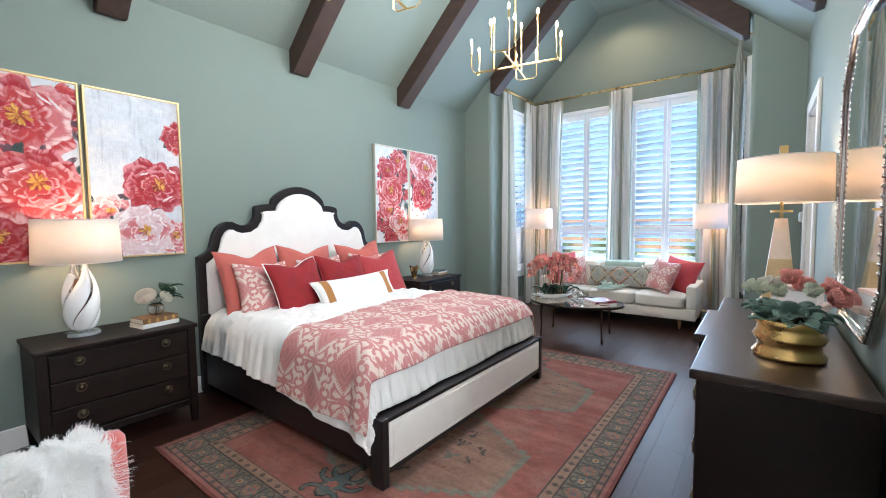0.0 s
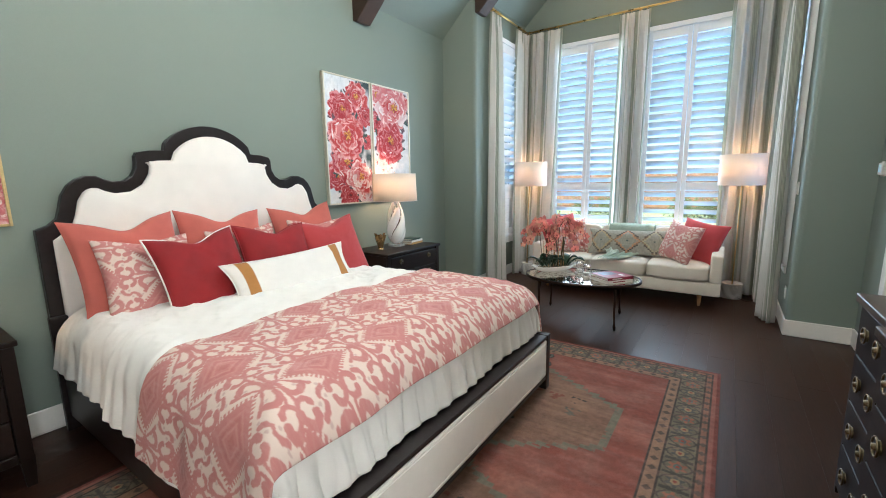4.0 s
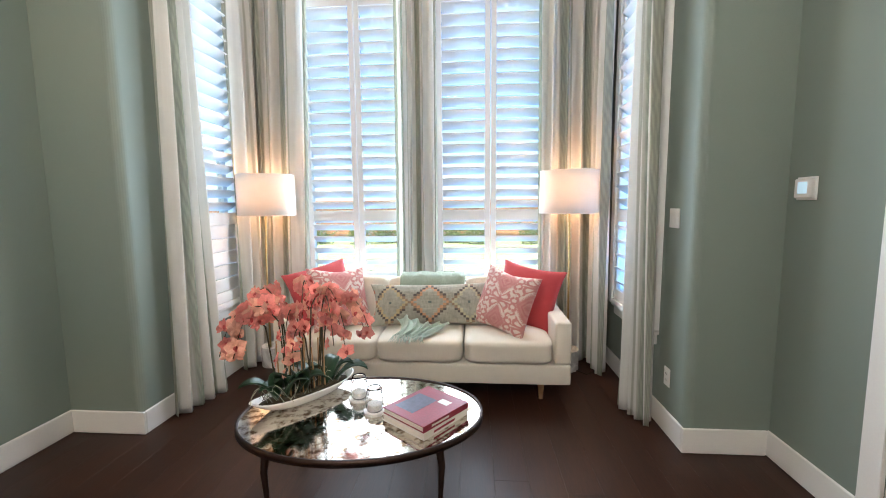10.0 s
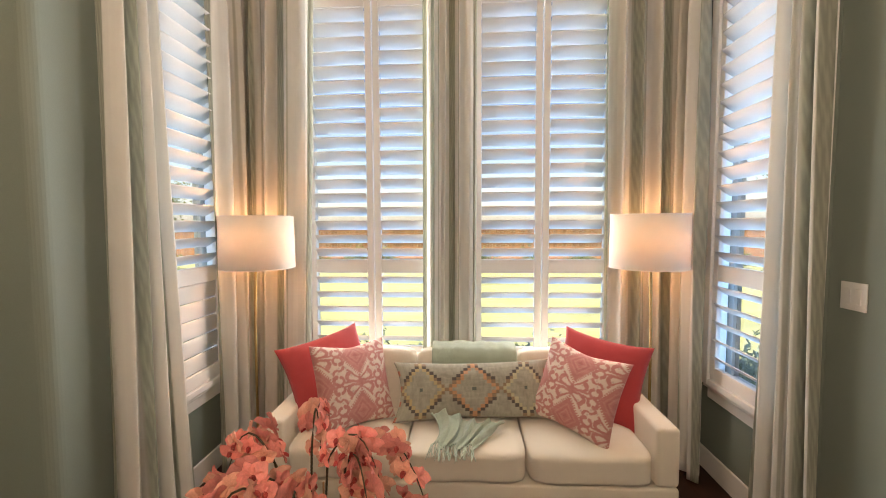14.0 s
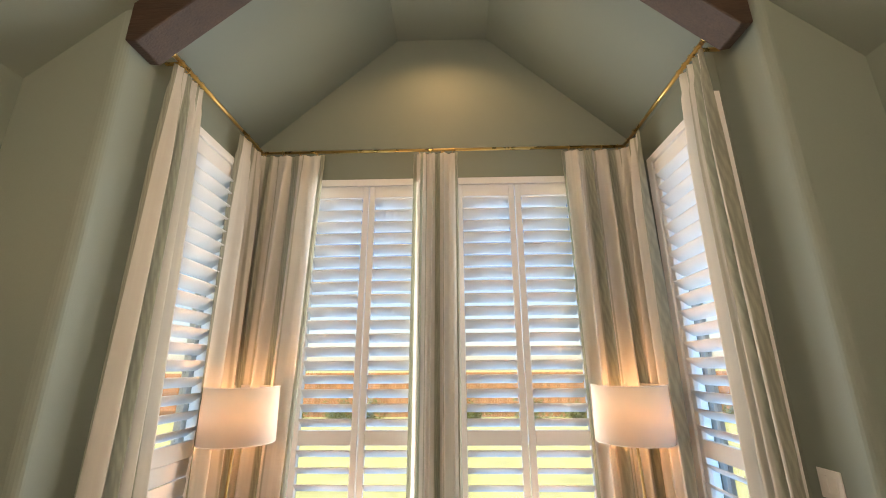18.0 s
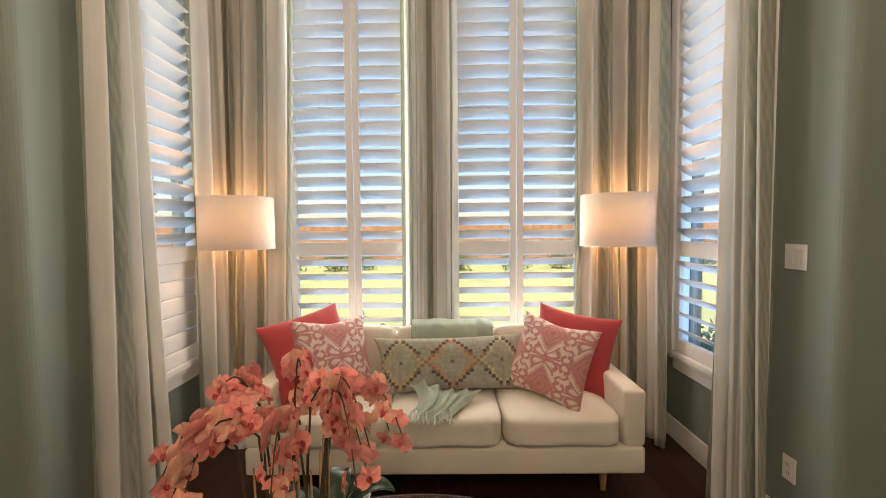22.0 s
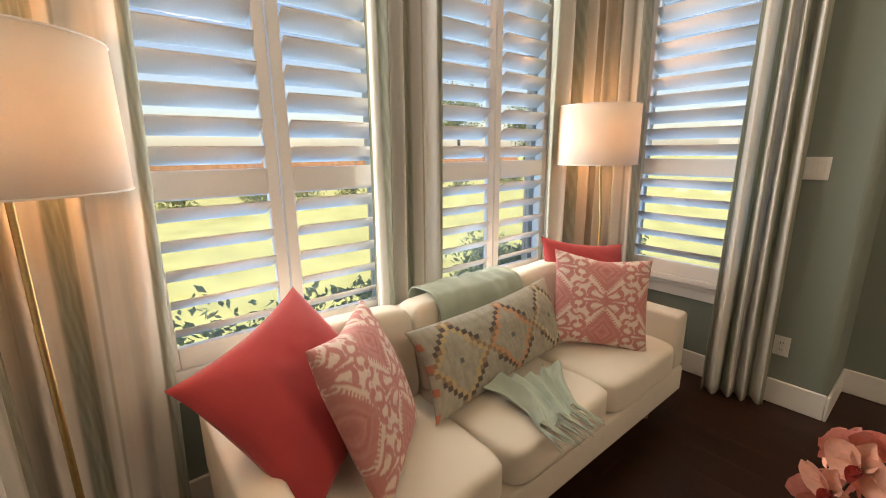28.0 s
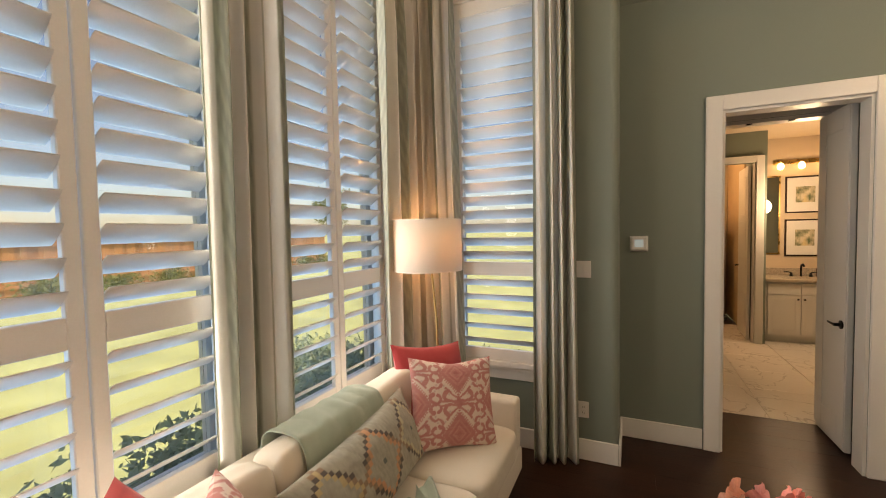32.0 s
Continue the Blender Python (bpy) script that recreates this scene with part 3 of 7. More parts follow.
def shutters(m, width, panels, low_tilt=-34, label="white plantation shutters with open louvers"):
    """Shutter set in local x, room towards -y, foot at z 0."""
    h = W_TOP - W_BOT
    s = thing("plantation_shutter", m, label, "shutter", "bay window shutters")
    fr = 0.045
    y0, y1 = -0.055, 0.06
    b = box(-0.03, fr, y0, y1, -0.001, h + 0.03, 0.004, 1)
    part("jamb", b, M_SHUT, s)
    part("jamb", box(width - fr, width + 0.03, y0, y1, -0.001, h + 0.03, 0.004, 1), M_SHUT, s)
    part("head", box(fr + 0.0005, width - fr - 0.0005, y0, y1, h - 0.03, h + 0.03, 0.004, 1), M_SHUT, s)
    part("foot_rail", box(fr + 0.0005, width - fr - 0.0005, y0, y1, 0.0, 0.04, 0.004, 1), M_SHUT, s)
    pwid = (width - 2 * fr) / panels
    for k in range(panels):
        xa, xb = fr + k * pwid + 0.003, fr + (k + 1) * pwid - 0.003
        st, z_lo, z_hi = 0.048, 0.042, h - 0.032
        pn = part("shutter_panel", box(xa, xa + st, -0.04, -0.008, z_lo, z_hi, 0.004, 1), M_SHUT, s)
        part("stile", box(xb - st, xb, -0.04, -0.008, z_lo, z_hi, 0.004, 1), M_SHUT, pn)
        mid = W_MID - W_BOT
        for za, zb in ((z_lo, z_lo + 0.085), (mid - 0.05, mid + 0.05), (z_hi - 0.105, z_hi)):
            part("rail", box(xa + st + 0.0005, xb - st - 0.0005, -0.04, -0.008, za, zb, 0.003, 1), M_SHUT, pn)
        first = None
        for za, zb, tilt in ((z_lo + 0.085, mid - 0.05, low_tilt), (mid + 0.05, z_hi - 0.105, -37)):
            cnt = round((zb - za) / 0.1005)
            for i in range(cnt):
                zc = za + (i + 0.5) * (zb - za) / cnt
                tl = tilt + (1.5 * math.sin(i * 2.3 + k))
                if first is None:
                    first = part("louver", louver_mesh(xb - xa - 2 * st - 0.004), M_SHUT, pn, smooth=True)
                    first.matrix_basis = pose(xa + st + 0.002, -0.024, zc, tl)
                else:
                    again(first, pose(xa + st + 0.002, -0.024, zc, tl), pn)
    return s


window("window_1", pose(WIN_A[0], BACK, W_BOT), WIN_A[1] - WIN_A[0])
window("window_2", pose(WIN_B[0], BACK, W_BOT), WIN_B[1] - WIN_B[0])
window("window_3", pose(BXL, WIN_S[0], W_BOT, 0, 0, 90), WIN_S[1] - WIN_S[0])
window("window_4", pose(BXR, WIN_S[1], W_BOT, 0, 0, -90), WIN_S[1] - WIN_S[0])
shutters(pose(WIN_A[0], BACK, W_BOT), WIN_A[1] - WIN_A[0], 2)
shutters(pose(WIN_B[0], BACK, W_BOT), WIN_B[1] - WIN_B[0], 2)
shutters(pose(BXL, WIN_S[0], W_BOT, 0, 0, 90), WIN_S[1] - WIN_S[0], 1, -87, "white plantation shutter with its lower louvers closed")
shutters(pose(BXR, WIN_S[1], W_BOT, 0, 0, -90), WIN_S[1] - WIN_S[0], 1)

# ---- doorway, passage and bathroom ----
dc = thing("door_1", pose(0, 0, 0), "white cased doorway into a short passage", "doorway", kind="structure")


def casing(x_face, out, y0, y1, top, w=0.10):
    """White casing round an opening; out: towards the viewer in x."""
    xa, xb = sorted((x_face, x_face + out * 0.022))
    part("casing", box(xa, xb, y0 - w, y0, 0.0, top + w, 0.004, 1), M_TRIM, dc)
    part("casing", box(xa, xb, y1, y1 + w, 0.0, top + w, 0.004, 1), M_TRIM, dc)
    part("head_casing", box(xa, xb, y0 + 0.0005, y1 - 0.0005, top, top + w, 0.004, 1), M_TRIM, dc)


casing(WR - 0.001, -1, D0, D1, D_TOP)
part("jamb", box(WR, WR + T, D0, D0 + 0.018, 0, D_TOP), M_TRIM, dc)
part("jamb", box(WR, WR + T, D1 - 0.018, D1, 0, D_TOP), M_TRIM, dc)
part("head_jamb", box(WR, WR + T, D0 + 0.0185, D1 - 0.0185, D_TOP - 0.018, D_TOP), M_TRIM, dc)
PX = 1.25
setting("wall_passage_north", box(WR + T, PX, 5.10, 5.20, 0, 2.85), M_WALL, "sage green passage wall")
setting("wall_passage_south", box(WR + T, PX, 3.90, 3.99, 0, 2.85), M_WALL, "sage green passage wall")
setting("ceiling_passage", box(WR + T, PX + 0.12, 3.90, 5.20, 2.85, 2.95), M_WALL, "sage green passage ceiling", "ceiling")
b = box(PX, PX + 0.12, 2.0, 4.145, 0, 3.0)
box(PX, PX + 0.12, 4.995, 5.35, 0, 3.0, bm=b)
box(PX, PX + 0.12, 4.145, 4.995, 2.47, 2.849, bm=b)
setting("wall_bath_west", b, M_WALL, "sage green bathroom wall with a double-door opening")
d2 = thing("door_2", pose(0, 0, 0), "white frame for a pair of narrow doors", "door frame", kind="structure")
part("jamb", box(PX - 0.01, PX + 0.13, 4.146, 4.166, 0, 2.47), M_TRIM, d2)
part("jamb", box(PX - 0.01, PX + 0.13, 4.974, 4.994, 0, 2.47), M_TRIM, d2)
part("head_jamb", box(PX - 0.01, PX + 0.13, 4.1665, 4.9735, 2.44, 2.468), M_TRIM, d2)
for y in (4.38, 4.66):
    part("ball_catch", box(PX - 0.005, PX + 0.03, y - 0.02, y + 0.02, 2.432, 2.4395, 0.002, 1), M_BLKMET, d2, "small dark ball catch")
part("casing", box(PX - 0.031, PX - 0.011, 4.065, 4.1455, 0, 2.55), M_TRIM, d2)
part("casing", box(PX - 0.031, PX - 0.011, 4.9945, 5.075, 0, 2.55), M_TRIM, d2)
part("head_casing", box(PX - 0.031, PX - 0.011, 4.146, 4.994, 2.47, 2.55), M_TRIM, d2)


def door_leaf(m, side, width=0.41, height=2.425):
    """A narrow panelled leaf along -x from its hinge; side: +1 or -1, the face with the lever."""
    d = thing("door_leaf", m, "open narrow white panelled door with a black lever", "door", "double doors")
    st = 0.10
    b = box(-width, 0, -0.018, 0.018, 0.012, height, 0.002, 1)
    part("slab", b, M_TRIM, d)
    for s in (1, -1):
        for za, zb in ((0.22, height - 0.16),):
            y0, y1 = (0.0185, 0.024) if s == 1 else (-0.024, -0.0185)
            b = box(-width + 0.01, -width + st, y0, y1, 0.02, height - 0.01, 0.002, 1)
            box(-st, -0.01, y0, y1, 0.02, height - 0.01, 0.002, 1, bm=b)
            box(-width + st, -st, y0, y1, 0.02, za, 0.002, 1, bm=b)
            box(-width + st, -st, y0, y1, zb, height - 0.01, 0.002, 1, bm=b)
            part("moulding", b, M_TRIM, d)
    lv = part("lever_handle", lathe([(0.001, 0), (0.030, 0), (0.030, 0.008), (0.012, 0.012), (0.012, 0.045), (0.001, 0.045)], 20), M_BLKMET, d, "matte black lever handle")
    lv.matrix_basis = pose(-width + 0.06, side * 0.024, 0.90, -90 * side)
    arm = part("lever", sweep([(0, 0, 0), (0.05, 0, 0.002), (0.115, 0, -0.004)], [0.009, 0.008, 0.006]), M_BLKMET, lv, "matte black lever")
    arm.matrix_basis = pose(0, 0, 0.04)
    for z in (0.25, 1.2, 2.1):
        part("hinge", box(-0.02, 0.006, -0.022, -0.018, z, z + 0.09), M_BLKMET, d, "black hinge")
    return d


door_leaf(pose(PX - 0.012, 4.948, 0, 0, 0, 0), -1, 0.485)
door_leaf(pose(PX - 0.012, 4.18, 0, 0, 0, 0.5), 1, 0.465)

# bathroom shell
setting("floor_bath", box(PX + 0.005, 4.75, 2.0, 5.25, -0.12, -0.008), M_GRANITE, "grout bed under the marble floor", "floor")
setting("wall_bath_east", box(4.62, 4.74, 2.0, 3.90, 0, 3.0), M_BATH, "cream bathroom wall behind the vanity")
b = box(3.88, 4.0, 3.90, 4.02, 0, 3.0)
box(3.88, 4.0, 4.80, 5.25, 0, 3.0, bm=b)
box(3.88, 4.0, 4.02, 4.80, 2.44, 3.0, bm=b)
box(4.0, 4.62, 3.90, 3.98, 0, 3.0, bm=b)
setting("wall_closet", b, M_WALL, "sage green bathroom wall with a closet doorway")
setting("wall_bath_south", box(PX, 4.74, 1.9, 2.0, 0, 3.0), M_BATH, "plain cream bathroom wall")
setting("wall_bath_north", box(PX + 0.125, 6.0, 5.25, 5.35, 0, 3.0), M_WALL, "plain sage bathroom wall")
setting("ceiling_bath", box(PX + 0.125, 6.0, 1.9, 5.35, 2.85, 2.98), M_BATH, "cream bathroom ceiling", "ceiling")
b = box(5.9, 6.0, 3.98, 5.25, 0, 3.0)
box(4.74, 6.0, 3.90, 3.975, 0, 3.0, bm=b)
setting("wall_closet_back", b, M_PINECL, "cream closet walls")
setting("floor_closet", box(4.0, 5.9, 3.98, 5.25, -0.1, -0.0005), M_FLOOR, "dark closet floor", "floor")


# ---- added unseen hall: a white box that sends fill light into the room ----
HX = WR + T
setting("floor_hall", box(WR, HX + 1.6, REAR, 1.2, -0.12, -0.002), M_FLOOR, "dark wood floor of an added unseen hall", "floor")
setting("wall_hall_east", box(HX + 1.6, HX + 1.72, REAR - T, 1.3, 0, 2.75), M_TRIM, "plain white wall of an added unseen hall")
setting("wall_hall_north", box(HX, HX + 1.6, 1.2, 1.3, 0, 2.75), M_TRIM, "plain white wall of an added unseen hall")
setting("wall_hall_south", box(HX, HX + 1.6, REAR - T, REAR, 0, 2.75), M_TRIM, "plain white wall of an added unseen hall")
setting("ceiling_hall", box(HX, HX + 1.72, REAR - T, 1.3, 2.75, 2.85), M_TRIM, "plain white ceiling of an added unseen hall", "ceiling")

# ---- patterns ----
CREAM, PINK, DEEP = np.array((0.70, 0.57, 0.50)), np.array((0.50, 0.19, 0.175)), np.array((0.40, 0.115, 0.11))
IK_U, IK_V = 0.29, 0.385


def plume(x, y, ctrl, r0, r1, n=16):
    """Signed distance to a stroke along a cubic curve that swells from r0 to r1."""
    best = np.full(x.shape, 9.0)
    a, b_, c_, d_ = ctrl
    for k in range(n + 1):
        t = k / n
        w = ((1 - t) ** 3, 3 * t * (1 - t) ** 2, 3 * t * t * (1 - t), t ** 3)
        px = w[0] * a[0] + w[1] * b_[0] + w[2] * c_[0] + w[3] * d_[0]
        py = w[0] * a[1] + w[1] * b_[1] + w[2] * c_[1] + w[3] * d_[1]
        best = np.minimum(best, np.hypot(x - px, y - py) - (r0 + (r1 - r0) * t))
    return best


def ikat(u, v, seed=0):
    """Colours of the pink ikat: half-dropped toothed lozenges with curled plumes on cream; u, v in repeats."""
    u = u + 0.030 * (fnoise(u * 7, v * 34, seed) - 0.5)
    v = v + 0.026 * (fnoise(u * 30, v * 7, seed + 5) - 0.5)
    col = np.floor(u)
    x = np.abs(u - col - 0.5) * IK_U
    y = v + 0.5 * (col % 2)
    y = np.abs(y - np.floor(y) - 0.5) * IK_V
    d = x / 0.112 + y / 0.135
    loz = 1 - step(d, 0.97, 1.03)
    tooth = step(np.sin((x * 0.9 - y) * 300), -0.45, 0.1) * (d > 0.9) * (1 - step(d, 1.13, 1.19))
    pinch = 1 - step(x / 0.030 + (IK_V / 2 - y) / 0.046, 0.92, 1.05)
    k = np.maximum(np.maximum(loz, tooth), pinch)
    strokes = (
        (((0.012, 0.176), (0.075, 0.196), (0.118, 0.158), (0.078, 0.128)), 0.004, 0.0125),
        (((0.010, 0.160), (0.030, 0.150), (0.055, 0.128), (0.080, 0.100)), 0.0035, 0.0065),
        (((0.146, 0.006), (0.100, 0.002), (0.092, 0.052), (0.126, 0.056)), 0.0055, 0.0115),
        (((0.146, 0.190), (0.112, 0.186), (0.110, 0.150), (0.134, 0.142)), 0.0050, 0.0090),
        (((0.146, 0.098), (0.128, 0.104), (0.112, 0.092), (0.108, 0.076)), 0.0045, 0.0080),
        (((0.020, 0.188), (0.050, 0.186), (0.085, 0.184), (0.110, 0.178)), 0.0030, 0.0050))
    for ctrl, r0, r1 in strokes:
        k = np.maximum(k, 1 - step(plume(x, y, ctrl, 1.35 * r0, 1.2 * r1), -0.0014, 0.0024))
    dots = np.minimum(np.minimum(np.hypot(x - 0.094, y - 0.084), np.hypot(x - 0.138, y - 0.078)), np.hypot(x - 0.060, y - 0.142))
    dot = (1 - step(dots, 0.0045, 0.0075)) * (1 - k)
    # heart: rings of softer and deeper pink
    ring = step(-np.abs(d - 0.66), -0.07, -0.03) * 0.28 + step(-np.abs(d - 0.36), -0.06, -0.03) * 0.34
    deep = np.clip(0.55 * step(-np.abs(d - 0.50), -0.07, -0.03) + 0.75 * step(-d, -0.20, -0.14) + 0.6 * (fnoise(u * 6, v * 6, seed + 9) - 0.45), 0, 1)
    c = np.broadcast_to(CREAM, u.shape + (3,)).copy()
    ink = blend(np.broadcast_to(PINK, u.shape + (3,)), DEEP, deep * 0.7)
    ink = blend(ink, (0.62, 0.33, 0.29), ring)
    c = blend(c, ink, np.clip(k * (0.84 + 0.30 * fnoise(u * 5, v * 50, seed + 13)), 0, 1) * 0.95)
    return blend(c, (0.50, 0.34, 0.31), dot * 0.7)


def kilim(u, v):
    """Grey-green lumbar weave: a row of stepped diamonds; u across 0 to 3, v 0 to 1."""
    c = np.broadcast_to(np.array((0.335, 0.32, 0.262)), u.shape + (3,)).copy()
    n = fnoise(u * 30, v * 12, 3)
    c = c * (0.78 + 0.44 * n[..., None])
    uu = np.round(u * 14) / 14
    vv = np.round(v * 18) / 18
    cell = np.clip(np.floor(uu - 0.0), 0, 2)
    x = np.abs(uu - cell - 0.5)
    y = np.abs(vv - 0.5)
    d = x * 0.98 + y * 1.0
    ring = (np.abs(d - 0.485) < 0.04)
    chk = (np.round(u * 14) + np.round(v * 18)) % 2 == 0
    c[ring] = (0.27, 0.19, 0.125)
    c[ring & chk] = (0.10, 0.085, 0.075)
    ring2 = np.abs(d - 0.41) < 0.035
    tone = np.array([(0.46, 0.36, 0.20), (0.52, 0.27, 0.15), (0.46, 0.42, 0.28)])[cell.astype(int)]
    c = np.where(ring2[..., None], tone, c)
    c[(d < 0.05)] = (0.12, 0.14, 0.13)
    end = (u < 0.05) | (u > 2.95)
    c[end & (np.floor(v * 12) % 3 == 0)] = (0.45, 0.17, 0.11)
    return c


# ---- rug ----
RX0, RX1, RY0, RY1 = -2.955, -0.422, 0.865, 4.355


def rug_colours(X, Y):
    w, h = RX1 - RX0, RY1 - RY0
    e = np.minimum(np.minimum(X, w - X), np.minimum(Y, h - Y))
    along = np.where(np.minimum(X, w - X) < np.minimum(Y, h - Y), Y, X)
    wear = fnoise(X * 5, Y * 5, 2)
    abrash = fnoise(X * 1.1, Y * 9, 7)
    field = blend(np.broadcast_to(np.array((0.245, 0.062, 0.046)), X.shape + (3,)), (0.34, 0.125, 0.088), np.clip(abrash * 1.5 - 0.2, 0, 1))
    field = blend(field, (0.36, 0.19, 0.14), np.clip(wear * 2.2 - 1.0, 0, 1) * 0.6)
    c = field
    # two joined stepped medallions
    cx, cy = w / 2, h / 2
    sx = np.abs(np.round((X - cx) * 24) / 24)
    sy = np.abs(np.round((np.abs(Y - cy) - 0.615) * 30) / 30)
    reach = 0.22 + 0.52 * (0.755 - sx)
    med = (sx < 0.755) & (sy < reach)
    rim = (sx < 0.785) & (sy < reach + 0.032) & ~((sx < 0.735) & (sy < reach - 0.012))
    tan = blend(np.broadcast_to(np.array((0.29, 0.175, 0.115)), X.shape + (3,)), (0.215, 0.112, 0.075), wear)
    tan = tan * (0.80 + 0.40 * fnoise(X * 2, Y * 40, 31))[..., None]
    c = np.where(med[..., None], tan, c)
    c = np.where((rim & (fnoise(X * 30, Y * 30, 40) > 0.28) & (e > 0.31))[..., None], np.array((0.20, 0.185, 0.135)), c)
    # scattered branching motifs, worn through
    gx, gy = np.floor(X / 0.155), np.floor(Y / 0.145)
    hsh = np.sin(gx * 12.99 + gy * 78.2) * 43758.5
    hsh = hsh - np.floor(hsh)
    fx, fy = X / 0.155 - gx - 0.5, Y / 0.145 - gy - 0.5
    fx, fy = np.where(hsh > 0.5, fx, fy) + 0.3 * (hsh - 0.5), np.where(hsh > 0.5, fy, fx) - 0.3 * (hsh - 0.7)
    twig = ((np.abs(fx) < 0.07) & (np.abs(fy) < 0.30)) | ((np.abs(np.abs(fx) - np.abs(fy + 0.05)) < 0.07) & (np.abs(fx) < 0.30) & (fy > -0.2)) | (np.hypot(np.abs(fx) - 0.24, fy - 0.22) < 0.10)
    dark = np.where((hsh > 0.72)[..., None], np.array((0.055, 0.048, 0.043)), np.where((hsh > 0.6)[..., None], np.array((0.13, 0.13, 0.10)), np.array((0.22, 0.075, 0.05))))
    keep = twig & (hsh > 0.42) & (fnoise(X * 24, Y * 24, 4) > 0.40)
    c = np.where((keep & (sx < 0.62) & (sy < reach - 0.10))[..., None], dark, c)
    # teal blossoms with curled arms between the medallions and the ends
    for my in (0.464, h - 0.464):
        bx, by = np.abs(X - cx), (Y - my) * (1 if my < cy else -1)
        q = np.minimum(np.hypot(bx / 0.060, by / 0.105) - 1, 9) * 0.05
        for tip in (((0.02, 0.05), (0.08, 0.06), (0.13, 0.10), (0.10, 0.15)), ((0.03, 0.0), (0.10, 0.0), (0.15, 0.02), (0.155, 0.065)), ((0.03, -0.05), (0.09, -0.05), (0.14, -0.09), (0.11, -0.13)), ((0.005, 0.08), (0.015, 0.12), (0.01, 0.17), (0.0, 0.23))):
            q = np.minimum(q, plume(bx, by, tip, 0.014, 0.009))
        worn_ = fnoise(X * 30, Y * 30, 44) > 0.25
        c = np.where(((q < 0.008) & worn_)[..., None], np.array((0.035, 0.035, 0.035)), c)
        c = np.where(((q < 0) & worn_)[..., None], np.array((0.105, 0.140, 0.125)), c)
        c = np.where((np.hypot(bx, by) < 0.028)[..., None], np.array((0.36, 0.12, 0.08)), c)
    # borders
    main = (e > 0.085) & (e < 0.235)
    bcol = blend(np.broadcast_to(np.array((0.15, 0.14, 0.095)), X.shape + (3,)), (0.23, 0.19, 0.13), wear)
    t = along / 0.125
    ft = t - np.floor(t) - 0.5
    fe = (e - 0.16) / 0.125
    ros = np.hypot(ft * 1.0, fe * 1.05)
    par = np.floor(t) % 2 == 0
    petal = 0.30 + 0.09 * np.cos(np.arctan2(fe, ft) * 6)
    bcol = np.where((ros < petal)[..., None], np.where(par[..., None], np.array((0.10, 0.105, 0.095)), np.array((0.36, 0.14, 0.085))), bcol)
    bcol = np.where((ros < 0.18)[..., None], np.where(par[..., None], np.array((0.38, 0.27, 0.15)), np.array((0.13, 0.16, 0.15))), bcol)
    bcol = np.where((ros < 0.08)[..., None], np.array((0.30, 0.07, 0.05)), bcol)
    vine = (np.abs(fe - 0.50 * np.sin(t * 3.14159)) < 0.05) | (np.abs(fe + 0.50 * np.sin(t * 3.14159)) < 0.05) | ((np.abs(np.abs(ft) - 0.5) < 0.07) & (np.abs(fe) < 0.5))
    bcol = np.where((vine & (ros > petal + 0.03))[..., None], np.array((0.09, 0.08, 0.07)), bcol)
    c = np.where(main[..., None], bcol, c)
    for a, bnd, col1, col2 in ((0.235, 0.30, (0.33, 0.20, 0.13), (0.12, 0.09, 0.07)), (0.045, 0.085, (0.30, 0.15, 0.10), (0.13, 0.10, 0.08))):
        g = (e > a) & (e < bnd)
        s = np.floor(along / 0.042) % 2 == 0
        dd = np.abs(e - (a + bnd) / 2) + np.abs(along / 0.042 - np.floor(along / 0.042) - 0.5) * 0.042
        c = np.where(g[..., None], np.where(((dd < 0.022) & s)[..., None], np.array(col2), np.array(col1)), c)
    for a in (0.045, 0.085, 0.235, 0.30):
        c = np.where((np.abs(e - a) < 0.005)[..., None], np.array((0.07, 0.055, 0.05)), c)
    c = np.where((e < 0.022)[..., None], np.array((0.20, 0.055, 0.045)), np.where((e < 0.04)[..., None], np.array((0.33, 0.13, 0.10)), c))
    worn = np.clip(fnoise(X * 14, Y * 40, 8) * 2.2 - 1.15, 0, 1)
    c = blend(c, (0.36, 0.20, 0.16), worn * 0.45)
    return c * (0.42 + 0.30 * fnoise(X * 60, Y * 60, 11) + 0.26 * fnoise(X * 3, Y * 26, 12))[..., None]


nx, ny = 460, 630
gx_, gy_ = np.meshgrid(np.linspace(0, RX1 - RX0, nx), np.linspace(0, RY1 - RY0, ny), indexing="ij")
P = np.stack([RX0 + gx_, RY0 + gy_, 0.012 + 0.0015 * fnoise(gx_ * 3, gy_ * 3, 1)], -1)
rug_t = thing("area_rug", pose(0, 0, 0), "worn coral red oriental rug with a patterned border under the bed", "rug")
grid_mesh("woven_field", P, M_RUG, rug_t, rug_colours(gx_, gy_))
part("backing", box(RX0 + 0.002, RX1 - 0.002, RY0 + 0.002, RY1 - 0.002, 0.0005, 0.0115), mat("rug_binding", (0.25, 0.07, 0.06), 0.9), rug_t, "red rug binding")

# ---- bed ----
BY0, BY1, BYC = 1.447, 3.497, 2.472
bed = thing("bed", pose(0, 0, 0), "king bed with a scalloped white headboard and black frame", "bed")


